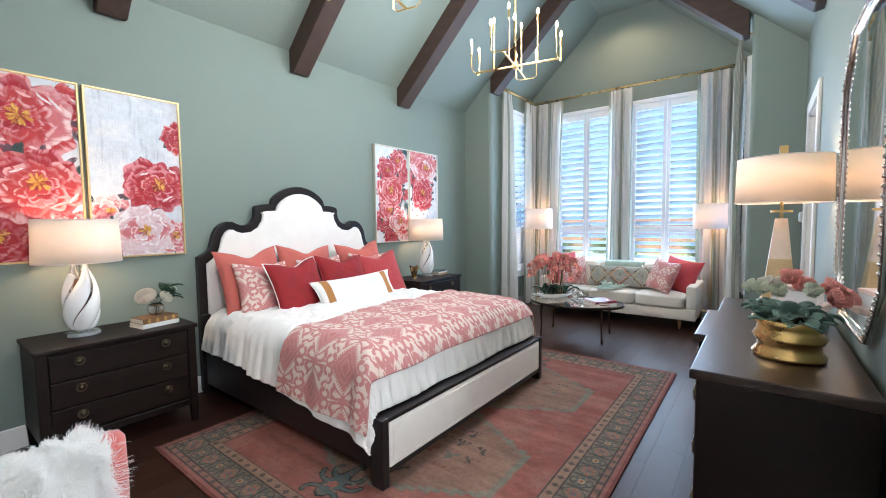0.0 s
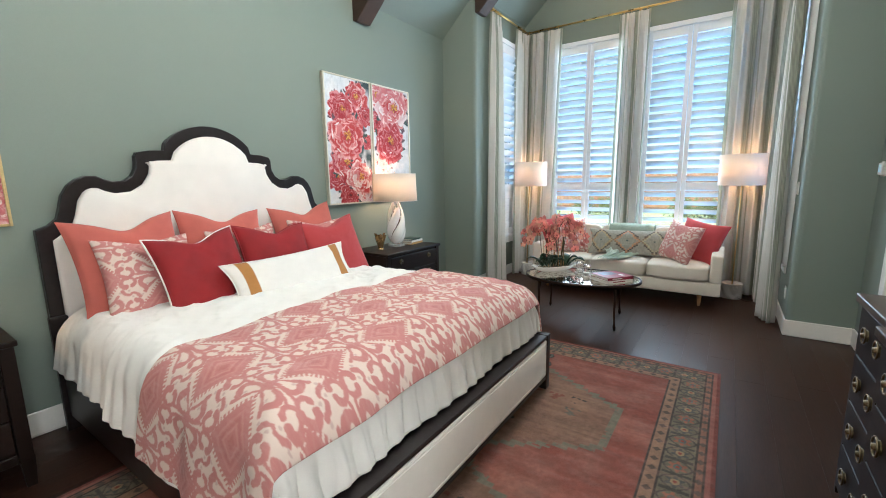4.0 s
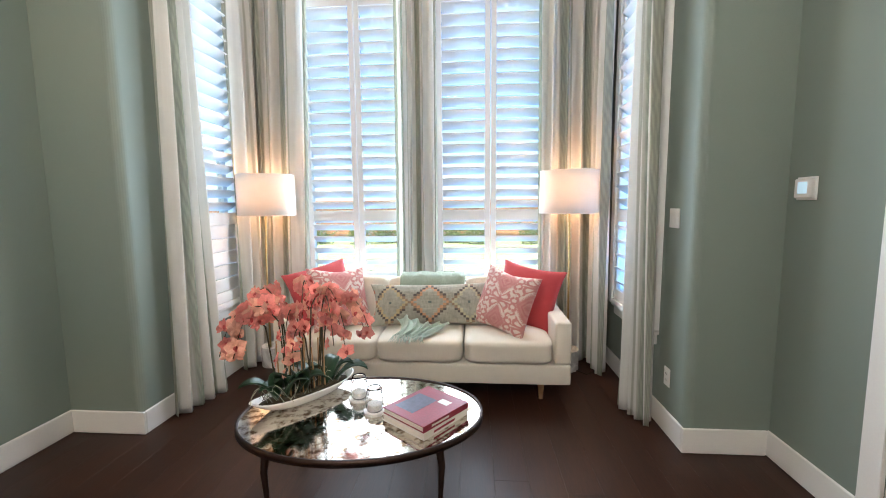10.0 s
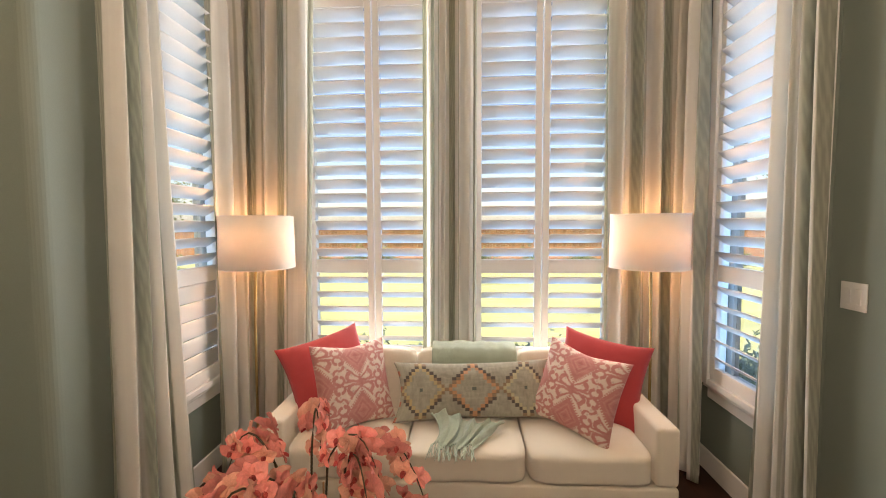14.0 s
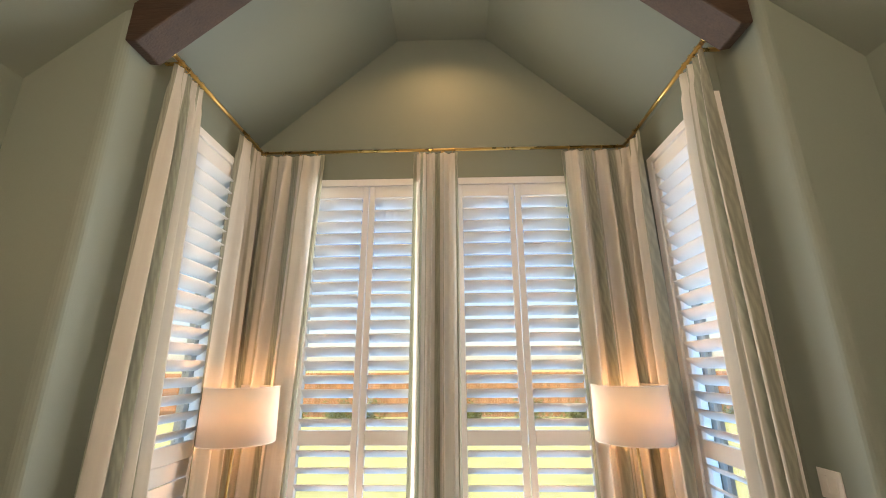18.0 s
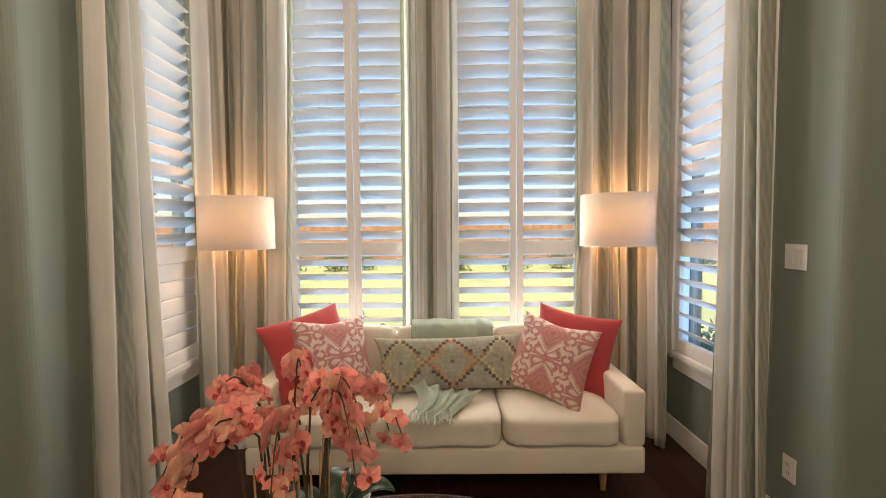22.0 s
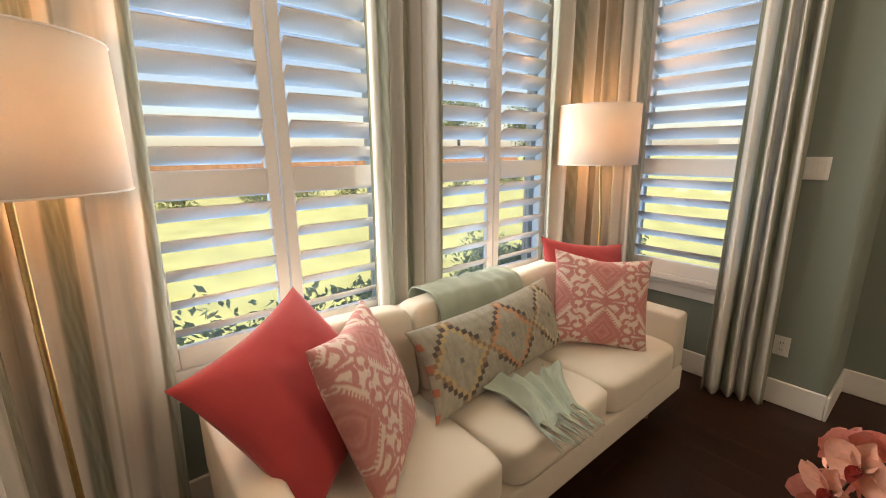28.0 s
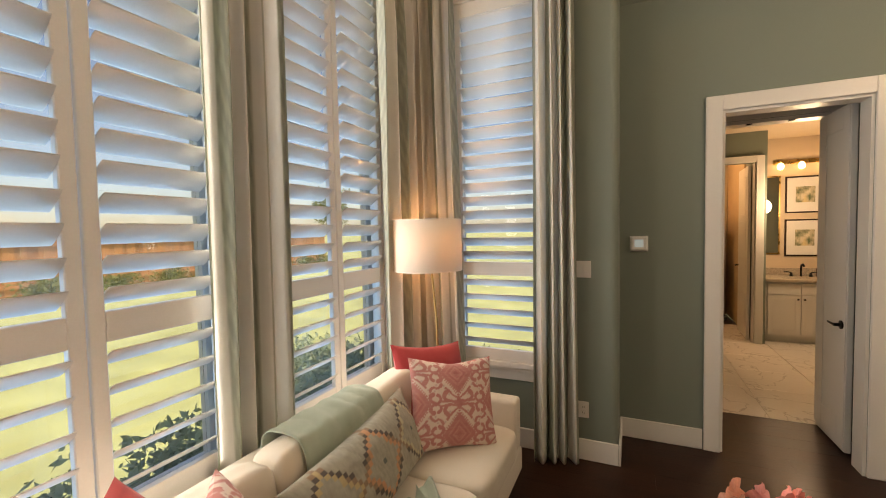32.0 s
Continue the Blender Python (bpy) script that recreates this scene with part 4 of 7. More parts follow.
def head_profile(scale_in=0.0):
    """Half outline of the headboard from the centre outwards: (offset from centre, height)."""
    def arc(cx, cz, r, a0, a1, n=8):
        return [(cx + r * math.sin(radians(a0 + (a1 - a0) * i / n)), cz + r * math.cos(radians(a0 + (a1 - a0) * i / n))) for i in range(n + 1)]
    pts = arc(0, 1.43, 0.40, 0, 48, 10)
    pts += [(0.31, 1.645), (0.40, 1.64), (0.47, 1.625)]
    pts += [(0.485, 1.60), (0.485, 1.56), (0.49, 1.52), (0.515, 1.475), (0.56, 1.445), (0.62, 1.44), (0.66, 1.455)]
    pts += [(0.70, 1.475), (0.75, 1.475), (0.80, 1.455), (0.84, 1.42), (0.875, 1.36), (0.895, 1.28), (0.91, 1.23), (0.95, 1.195), (1.01, 1.17)]
    return [(y, z + 0.03) for y, z in pts]


half = head_profile()
full = [(-y, z) for y, z in half[::-1]] + half[1:]


def head_solid(outline, foot, x0, x1, bev):
    """A headboard slab: outline in y, z closed down to foot."""
    pts = [(outline[0][0], foot)] + outline + [(outline[-1][0], foot)]
    b = prism(pts, x0, x1, bev=bev)
    bmesh.ops.transform(b, matrix=Matrix(((0, 0, 1, 0), (1, 0, 0, BYC), (0, 1, 0, 0), (0, 0, 0, 1))), verts=b.verts)
    return b


def inset(outline, d):
    out = []
    n = len(outline)
    for i, (y, z) in enumerate(outline):
        y0, z0 = outline[max(0, i - 2)]
        y1, z1 = outline[min(n - 1, i + 2)]
        ty, tz = y1 - y0, z1 - z0
        ln = math.hypot(ty, tz) or 1
        out.append((y + d * tz / ln, z - d * ty / ln))
    out[0] = (out[0][0] + 0, out[0][1])
    return out


part("headboard_frame", head_solid(full, 0.02, WL + 0.005, WL + 0.062, 0.006), M_BLACK, bed, "black scalloped headboard frame")
ins = inset(full, 0.074)
ins = [(max(-0.945, min(0.945, y)), z) for y, z in ins]
part("headboard_panel", head_solid(ins, 0.62, WL + 0.050, WL + 0.092, 0.016), M_LINEN, bed, "white linen upholstered headboard panel", smooth=True)
for y in (BY0 + 0.0, BY1 - 0.09):
    part("headboard_post", box(WL + 0.0635, WL + 0.105, y, y + 0.085, 0.0, 0.70, 0.006), M_BLACK, bed, "black headboard post")
FX = -1.412
part("footboard", box(FX - 0.075, FX - 0.012, BY0 + 0.055, BY1 - 0.055, 0.09, 0.385, 0.004, 1), M_BLACK, bed, "black footboard frame")
for y in (BY0 + 0.0, BY1 - 0.056):
    part("foot_post", box(FX - 0.085, FX, y, y + 0.0555, 0.013, 0.405, 0.006), M_BLACK, bed, "black foot post")
part("footboard_cap", box(FX - 0.083, FX - 0.002, BY0 + 0.0565, BY1 - 0.0565, 0.378, 0.402, 0.004, 1), M_BLACK, bed)
part("footboard_sill", box(FX - 0.07, FX - 0.004, BY0 + 0.0565, BY1 - 0.0565, 0.085, 0.115, 0.004, 1), M_BLACK, bed)
part("footboard_panel", box(FX - 0.02, FX - 0.001, BY0 + 0.06, BY1 - 0.06, 0.118, 0.374, 0.009, 3), M_LINEN, bed, "white linen footboard panel with piped edge", smooth=True)
b = sweep([(FX, BY0 + 0.085, 0.14), (FX, BY1 - 0.085, 0.14), (FX, BY1 - 0.085, 0.352), (FX, BY0 + 0.085, 0.352), (FX, BY0 + 0.085, 0.14)], 0.003, 6)
part("piping", b, M_LINEN, bed)
for y in (BY0 + 0.02, BY1 - 0.055):
    part("side_rail", box(WL + 0.126, FX - 0.086, y, y + 0.035, 0.10, 0.385, 0.005, 1), M_BLACK, bed, "black side rail")
part("slat_base", box(WL + 0.13, FX - 0.09, BY0 + 0.06, BY1 - 0.06, 0.30, 0.34), M_BLACK, bed)
tagged(part("mattress", box(WL + 0.13, FX - 0.16, BY0 + 0.09, BY1 - 0.09, 0.341, 0.64, 0.06, 3), M_SHEET), "white king mattress under the bedding", "mattress")


def fold_path(s, half_flat, r):
    """Distance out and down of a cloth that lies flat, turns over an edge of radius r and hangs; s: way along it from the middle."""
    a = np.abs(s)
    out = np.minimum(a, half_flat)
    ang = np.clip((a - half_flat) / r, 0, 1.45)
    out = out + r * np.sin(ang)
    down = r * (1 - np.cos(ang))
    rest = np.clip(a - half_flat - 1.45 * r, 0, None)
    return np.sign(s) * (out + rest * 0.16), down + rest * 0.98


HEAD_X, FLAT_X = WL + 0.15, -1.71


def drape(name, x_head, foot_r, drop_x, hem, top, lift, m, parent, colour=None, n=(150, 220), crease=0.0, hem_m=None):
    """Bedding from x_head over the foot and both sides; hem: length over the side at the head and at the foot."""
    flat = FLAT_X - x_head
    len_x = flat + 1.45 * foot_r + drop_x
    S, K = np.meshgrid(np.linspace(0, len_x, n[0]), np.linspace(-1, 1, n[1]), indexing="ij")
    Tt = K * (hem[0] + (hem[1] - hem[0]) * np.clip(S / len_x, 0, 1) ** 1.5)
    ox, dx = fold_path(S, flat, foot_r)
    oy, dy = fold_path(Tt, 0.84, 0.16 + lift)
    z = top - (dx ** 4 + dy ** 4) ** 0.25
    G = S + x_head - HEAD_X
    puff = 0.040 * (fnoise(G * 3.2, Tt * 3.0, 3) - 0.5) + 0.016 * (fnoise(G * 9, Tt * 7, 6) - 0.5)
    hang = np.clip(dy / 0.25, 0, 1)
    hangx = np.clip(dx / 0.25, 0, 1)
    wave = 0.011 * np.sin(G * 15 + 3 * fnoise(G * 2, Tt * 0, 3)) * hang + 0.005 * np.sin(G * 31 + 2) * hang
    X = x_head + ox + 0.010 * np.sin(Tt * 9 + 3 * fnoise(Tt * 2, S * 0, 4)) * hangx
    Y = BYC + oy + np.sign(Tt) * wave
    Z = z + puff * (1 - np.maximum(hang, hangx)) + 0.03 * np.clip(1 - np.abs(Tt) / 1.2, 0, 1) * np.clip(1 - hangx, 0, 1)
    Z = Z + 0.009 * np.sin(G * 9 + 3) * hang
    if crease:
        # soft ridged creases on top, gathers down the sides and over the foot
        rg = 1 - np.abs(2 * fnoise(S * 4.5 + 0.6 * Tt, Tt * 3.0, 43) - 1)
        rg2 = 1 - np.abs(2 * fnoise(S * 8 + 2 * Tt, Tt * 6.0 - S, 44) - 1)
        Z = Z + crease * (0.016 * rg ** 5 + 0.007 * rg2 ** 4) * (1 - np.maximum(hang, hangx)) * (1 - step(S, 1.08, 1.24))
        Z = Z - 0.010 * step(S, 1.1, 1.3) * (1 - hang)
        gath = np.sin(S * 62 + 6 * fnoise(S * 5, Tt * 2, 45)) * fnoise(S * 3, Tt * 2, 46)
        Y = Y + crease * np.sign(Tt) * 0.011 * gath * hang * (1 - 0.8 * step(S, 1.15, 1.3))
        low = step(hangx, 0.35, 0.9)
        gx = np.sin(Tt * 58 + 7 * fnoise(Tt * 4, S * 2, 47)) * (0.25 + 1.1 * fnoise(Tt * 5, S * 3, 48)) + 0.5 * np.sin(Tt * 131 + 5 * fnoise(Tt * 6, S * 2, 49)) * fnoise(Tt * 6, S * 3, 50)
        X = X + crease * 0.017 * gx * low
        Z = Z + crease * 0.009 * gx * low
    else:
        Z = Z + 0.006 * fnoise(S * 16, Tt * 13, 9) * (1 - np.maximum(hang, hangx))
    P = np.stack([X, Y, Z], -1)
    c = colour(X, Tt) if colour else None
    ob = grid_mesh(name, P, m, parent, c)
    so = ob.modifiers.new("thick", "SOLIDIFY")
    so.thickness = 0.012
    rim = np.concatenate([P[::8, 0], P[-1, ::8], P[::-8, -1]])
    part("hem", sweep([tuple(p) for p in rim], 0.0045, 6), hem_m, ob, "stitched hem", smooth=True)
    return ob


duv = drape("duvet", HEAD_X, 0.20, 0.115, (1.235, 1.43), 0.715, 0.0, M_SHEET, None, n=(260, 420), crease=1.0, hem_m=M_SHEET)
tagged(duv, "rumpled white cotton duvet draped over the bed", "duvet")
cov = drape("coverlet", -2.36, 0.225, -0.05, (1.335, 1.375), 0.748, 0.024, M_PRINT, None, lambda x_, t_: ikat((x_ + 2.36) / IK_U + 0.26, t_ / IK_V + 0.27), n=(250, 760), hem_m=M_HEM)
tagged(cov, "pink and cream ikat print coverlet folded across the bed", "coverlet")

# ---- pillows ----


def pillow(name, w, h, d, m, where, label, category="pillow", colour=None, group="", n=40, piping=None, seed=0, chop=0.0):
    """A stuffed pillow: face towards +z, top towards +y."""
    t = np.linspace(-1, 1, n)
    U, V = np.meshgrid(t, t, indexing="ij")
    edge_x = 1 - 0.10 * (1 - V ** 2) * np.abs(U) ** 3
    edge_y = 1 - 0.11 * (1 - U ** 2) * np.abs(V) ** 3
    dip = chop * np.exp(-(U / 0.42) ** 2) * np.clip(V, 0, 1) ** 2
    thick = (np.clip((1 - U ** 2) * (1 - V ** 2), 0, 1)) ** 0.42
    wr = 0.06 * (fnoise(U * 2.2 + seed, V * 2.2, seed) - 0.5)
    base = thing(name, where, label, category, group)
    obs = []
    for s in (1, -1):
        P = np.stack([w / 2 * U * edge_x, h / 2 * (V * edge_y - dip), s * d / 2 * thick * (1 + wr * 3) + 0.006 * (fnoise(U * 5, V * 5, seed + s) - 0.5) * thick], -1)
        if s == -1:
            P = P[:, ::-1]
        c = None
        if colour:
            c = colour(U if s == 1 else U, V)
            if s == -1:
                c = c[:, ::-1]
        grid_mesh("front" if s == 1 else "back", P, m, base, c)
    rim = [(w / 2 * u * (1 - 0.10 * (1 - v * v) * abs(u) ** 3), h / 2 * (v * (1 - 0.11 * (1 - u * u) * abs(v) ** 3) - chop * math.exp(-(u / 0.42) ** 2) * max(v, 0) ** 2), 0)
           for u, v in [(-1 + k / 10, -1) for k in range(20)] + [(1, -1 + k / 10) for k in range(20)] + [(1 - k / 10, 1) for k in range(20)] + [(-1, 1 - k / 10) for k in range(21)]]
    if piping:
        part("piping", sweep(rim, piping[1], 6), piping[0], base, "contrast piped edge", smooth=True)
    return base


def ik(rep, off=(0.5, 0.0)):
    return lambda U, V: ikat(U * rep / 2 + off[0], V * rep / 2 * 0.76 + off[1], 4)

# ---- bedside cabinets ----


def ring_pull(parent, m, at):
    k = part("pull_plate", lathe([(0.001, 0), (0.024, 0), (0.024, 0.004), (0.012, 0.009), (0.010, 0.02), (0.001, 0.022)], 18), M_PULL, parent, "aged brass ring pull", smooth=True)
    k.matrix_basis = at
    r = part("ring", sweep([(0.031 * math.cos(a * 0.5236), 0.031 * math.sin(a * 0.5236), 0.012) for a in range(13)], 0.0038, 6), M_PULL, k, "aged brass ring", smooth=True)
    return k


def nightstand(where):
    """Local frame: back at x 0, front towards +x, width along y from 0."""
    w, dep, h = 0.87, 0.52, 0.742
    n = thing("nightstand", where, "dark espresso three-drawer nightstand with brass ring pulls", "nightstand", "bedside nightstands")
    part("top", box(0.0, dep + 0.015, -0.012, w + 0.012, h - 0.028, h, 0.006), M_ESP, n)
    b = box(0.01, dep - 0.02, 0.0, w, 0.16, h - 0.0285, 0.003, 1)
    part("body", b, M_ESP, n)
    for y in (0.0, w - 0.055):
        part("corner_stile", box(dep - 0.0195, dep, y, y + 0.055, 0.135, h - 0.029, 0.005), M_ESP, n)
    part("bottom_rail", box(dep - 0.0195, dep - 0.004, 0.0555, w - 0.0555, 0.135, 0.18, 0.003, 1), M_ESP, n)
    for x in (0.015, dep - 0.055):
        for y in (0.0, w - 0.05):
            lg = bmesh.new()
            bmesh.ops.create_cone(lg, cap_ends=True, segments=4, radius1=0.026, radius2=0.038, depth=0.16, matrix=pose(x + 0.028, y + 0.025, 0.08, 0, 0, 45))
            part("leg", lg, M_ESP, n)
    for i in range(3):
        z0 = 0.195 + i * 0.169
        dr = part("drawer", box(dep - 0.018, dep - 0.001, 0.058, w - 0.058, z0, z0 + 0.161, 0.005), M_ESP, n)
        for y in (0.20, w - 0.20):
            ring_pull(dr, M_BRASS, pose(dep - 0.002, y, z0 + 0.108, 0, 90, 0) @ Matrix.Scale(0.82, 4))
    return n


nightstand(pose(WL + 0.03, 0.36, 0))
nightstand(pose(WL + 0.03, 3.81, 0))

# ---- bedside lamps ----


def drum_shade(parent, r0, r1, z0, z1, name="shade", sx=1.0, sy=1.0):
    b = shell([(r0, z0), (r0 * 0.5 + r1 * 0.5, (z0 + z1) / 2), (r1, z1)], 48, sx, sy)
    s = part(name, b, M_SHADE, parent, "white linen drum shade", smooth=True)
    so = s.modifiers.new("thick", "SOLIDIFY")
    so.thickness = 0.003
    for rr, zz in ((r0, z0), (r1, z1)):
        part("hem", sweep([(rr * sx * math.cos(a * 0.19635), rr * sy * math.sin(a * 0.19635), zz) for a in range(33)], 0.003, 6), M_LINEN, s, smooth=True)
    part("spider", sweep([(-r1 * sx, 0, z1 - 0.02), (r1 * sx, 0, z1 - 0.02)], 0.0025, 6), M_STEEL, s)
    return s


def bulb(parent, z, m=None):
    part("bulb", lathe([(0.002, z - 0.05), (0.014, z - 0.04), (0.03, z), (0.02, z + 0.025), (0.002, z + 0.032)], 16), m or M_SHADE, parent, "frosted bulb", smooth=True)


def swirl_lamp(x, y, turn):
    t = thing("table_lamp", pose(x, y, 0.742, 0, 0, turn), "lit table lamp with a white twisted ceramic base and drum shade", "lamp", "bedside lamps")
    part("foot", lathe([(0.001, 0), (0.095, 0), (0.095, 0.022), (0.001, 0.022)], 8), M_ACRYL, t, "clear acrylic foot disc")
    part("collar", lathe([(0.001, 0.0225), (0.05, 0.0225), (0.045, 0.034), (0.001, 0.034)], 24), M_STEEL, t, "silver collar", smooth=True)
    part("core", lathe([(0.001, 0.034), (0.04, 0.04), (0.066, 0.12), (0.068, 0.19), (0.048, 0.29), (0.026, 0.38), (0.001, 0.385)], 28), M_CERIN, t, "dark bronze inside of the twist", smooth=True)
    n = 4
    for k in range(n):
        zz = np.linspace(0.035, (0.47, 0.40, 0.485, 0.44)[k], 44)
        aa = np.linspace(0, 1, 16)
        Z, A = np.meshgrid(zz, aa, indexing="ij")
        q = (Z - 0.035) / 0.43
        R = 0.043 + 0.059 * np.sin(np.clip(q, 0, 1) ** 0.72 * 3.0) - 0.018 * q
        width = (6.28318 / n) * (0.965 - 0.34 * q ** 2.5)
        ang = k * 6.28318 / n + q * 3.1 + A * width
        bow = 0.012 * np.sin(A * 3.14159)
        R = R + bow
        P = np.stack([R * np.cos(ang), R * np.sin(ang), Z + 0.03 * q * np.sin(A * 3.14159)], -1)
        ob = grid_mesh("petal", P, M_CERAMIC, t, None, "glossy white ceramic twist")
        so = ob.modifiers.new("thick", "SOLIDIFY")
        so.thickness = 0.010
    part("stem", sweep([(0, 0, 0.36), (0, 0, 0.776)], 0.006), M_STEEL, t)
    part("finial", lathe([(0.001, 0.775), (0.008, 0.78), (0.008, 0.80), (0.001, 0.805)], 12), M_STEEL, t, smooth=True)
    drum_shade(t, 0.236, 0.226, 0.495, 0.78)
    return t


swirl_lamp(-3.47, 0.645, 20)
swirl_lamp(-3.47, 4.30, 60)

# ---- dresser ----
dr = thing("dresser", pose(0, 0, 0), "long dark espresso breakfront dresser with brass pulls", "dresser")
DX, DY = -0.005, (1.57, 2.09, 2.72, 3.215)
b = prism([(DX, DY[0]), (WR - 0.03, DY[0]), (WR - 0.03, DY[3]), (DX, DY[3]), (DX, DY[2]), (DX - 0.045, DY[2]), (DX - 0.045, DY[1]), (DX, DY[1])][::-1], 0.925, 0.96, bev=0.005)
part("top", b, M_ESPTOP, dr, "polished dark wood top, warm reflection in its colour")
part("plinth", box(DX + 0.05, WR - 0.035, DY[0] + 0.03, DY[3] - 0.03, 0.0, 0.08), M_ESP, dr)
part("side_panel", box(DX + 0.02, WR - 0.035, DY[0] + 0.012, DY[0] + 0.035, 0.081, 0.9245, 0.004), M_ESP, dr)
part("side_panel", box(DX + 0.02, WR - 0.035, DY[3] - 0.035, DY[3] - 0.012, 0.081, 0.9245, 0.004), M_ESP, dr)
part("body", box(DX + 0.04, WR - 0.036, DY[0] + 0.0355, DY[3] - 0.0355, 0.081, 0.9245), M_ESP, dr)
for k in range(3):
    y0, y1 = DY[k] + 0.014, DY[k + 1] - 0.014
    xf = DX + 0.018 - (0.045 if k == 1 else 0)
    part("section_frame", box(xf + 0.012, DX + 0.0395, y0, y1, 0.085, 0.924, 0.003, 1), M_ESP, dr)
    for y in (y0, y1 - 0.03):
        part("stile", box(xf, xf + 0.0115, y, y + 0.03, 0.06, 0.924, 0.003, 1), M_ESP, dr)
    for i in range(4):
        h = 0.20
        z0 = 0.10 + i * (h + 0.005)
        d_ = part("drawer", box(xf - 0.004, xf + 0.0115, y0 + 0.033, y1 - 0.033, z0, z0 + h, 0.005), M_ESP, dr)
        for y in (y0 + 0.15, y1 - 0.15):
            ring_pull(d_, M_BRASS, pose(xf - 0.003, y, z0 + h / 2 + 0.01, 0, -90, 0))

# mirror over the dresser
mi = thing("wall_mirror", pose(WR - 0.001, 2.25, 1.66), "silver framed mirror with cut corners over the dresser", "mirror")
hw, hh, cc = 0.48, 0.62, 0.20
oct_ = [(-hw + cc, -hh), (hw - cc, -hh), (hw, -hh + cc), (hw, hh - cc), (hw - cc, hh), (-hw + cc, hh), (-hw, hh - cc), (-hw, -hh + cc)]
b = prism(oct_, 0.0, 0.018)
bmesh.ops.transform(b, matrix=Matrix(((0, 0, -1, 0), (1, 0, 0, 0), (0, 1, 0, 0), (0, 0, 0, 1))), verts=b.verts)
part("glass", b, M_MIRROR, mi, "clear mirror glass")
pts = [(-0.02, y, z) for y, z in oct_]
b = sweep(pts + [pts[0]], 0.011, 8)
part("frame", b, M_STEEL, mi, "beaded silver frame", smooth=True)
bead0 = None
for a_, c_ in zip(pts, pts[1:] + [pts[0]]):
    ln = (Vector(c_) - Vector(a_)).length
    for i in range(int(ln / 0.03)):
        p = Vector(a_).lerp(Vector(c_), i * 0.03 / ln)
        if bead0 is None:
            bm_ = bmesh.new()
            bmesh.ops.create_icosphere(bm_, subdivisions=1, radius=0.009)
            bead0 = part("bead", bm_, M_STEEL, mi, smooth=True)
            bead0.matrix_basis = Matrix.Translation(p + Vector((-0.008, 0, 0)))
        else:
            again(bead0, Matrix.Translation(p + Vector((-0.008, 0, 0))))

# obelisk lamp on the dresser
ol = thing("table_lamp", pose(0.268, 3.10, 0.96) @ Matrix.Scale(1.03, 4), "lit dresser lamp with a cream and gold obelisk base", "lamp")
def obelisk(z0, z1, r0, r1):
    b = bmesh.new()
    bmesh.ops.create_cone(b, cap_ends=True, segments=4, radius1=r0 * 1.414, radius2=r1 * 1.414, depth=z1 - z0, matrix=pose(0, 0, (z0 + z1) / 2, 0, 0, 45))
    return b
part("base_block", box(-0.085, 0.085, -0.085, 0.085, 0, 0.03, 0.004), M_GOLD, ol, "gold plinth")
part("lower_shaft", obelisk(0.0305, 0.27, 0.078, 0.052), mat("pale_gold_shaft", (0.66, 0.50, 0.26), 0.4, 0.5, var=0.1), ol, "pale gold lower shaft")
part("upper_shaft", obelisk(0.2705, 0.50, 0.052, 0.028), mat("cream_bone_shaft", (0.78, 0.66, 0.55), 0.35, var=0.08, scale=12), ol, "cream bone upper shaft")
part("neck", sweep([(0, 0, 0.50), (0, 0, 0.86)], 0.008), M_GOLD, ol)
part("collar", lathe([(0.001, 0.535), (0.05, 0.535), (0.05, 0.547), (0.001, 0.547)], 24), M_GOLD, ol)
part("finial", box(-0.02, 0.02, -0.02, 0.02, 0.845, 0.91, 0.003), M_GOLD, ol, "square gold finial")
drum_shade(ol, 0.222, 0.216, 0.59, 0.84)

# ---- sofa ----
SX0, SX1, SY0, SY1 = -2.64, -0.467, 6.14, 6.97
so_ = thing("sofa", pose(0, 0, 0), "ivory three-seat sofa with tapered wooden legs in the bay", "sofa")
part("base", box(SX0 + 0.005, SX1 - 0.005, SY0 + 0.012, SY1, 0.14, 0.285, 0.015, 3), M_SOFA, so_, smooth=True)
part("back", box(SX0 + 0.125, SX1 - 0.125, SY1 - 0.17, SY1, 0.286, 0.73, 0.03, 3), M_SOFA, so_, smooth=True)
for x in (SX0, SX1 - 0.12):
    part("arm", box(x, x + 0.12, SY0 + 0.02, SY1 - 0.005, 0.2855, 0.595, 0.022, 3), M_SOFA, so_, smooth=True)


def soft_box(name, w, d, h, m, parent, at, crown=0.025, label="", n=24, seed=0):
    """A cushion block with a crowned top and bottom, rounded edges and slight dents; local middle at the origin."""
    b = bmesh.new()
    bmesh.ops.create_cube(b, size=2)
    bmesh.ops.subdivide_edges(b, edges=b.edges[:], cuts=10, use_grid_fill=True)
    for v in b.verts:
        x, y, z = v.co
        p = 9.0
        q = (abs(x) ** p + abs(y) ** p + abs(z) ** p) ** (1 / p)
        x, y, z = x / q, y / q, z / q
        bulge = (1 - x * x) * (1 - y * y)
        nz = noise.noise(Vector((x * 1.7 + seed, y * 1.7, z * 0.5 + seed))) * 0.008
        v.co = (x * w / 2 * (1 - 0.01 * (1 - z * z)), y * d / 2, z * h / 2 + math.copysign(crown, z) * bulge * (1 if abs(z) > 0.5 else 0) + nz)
    ob = part(name, b, m, parent, label, smooth=True)
    ob.matrix_basis = at
    return ob


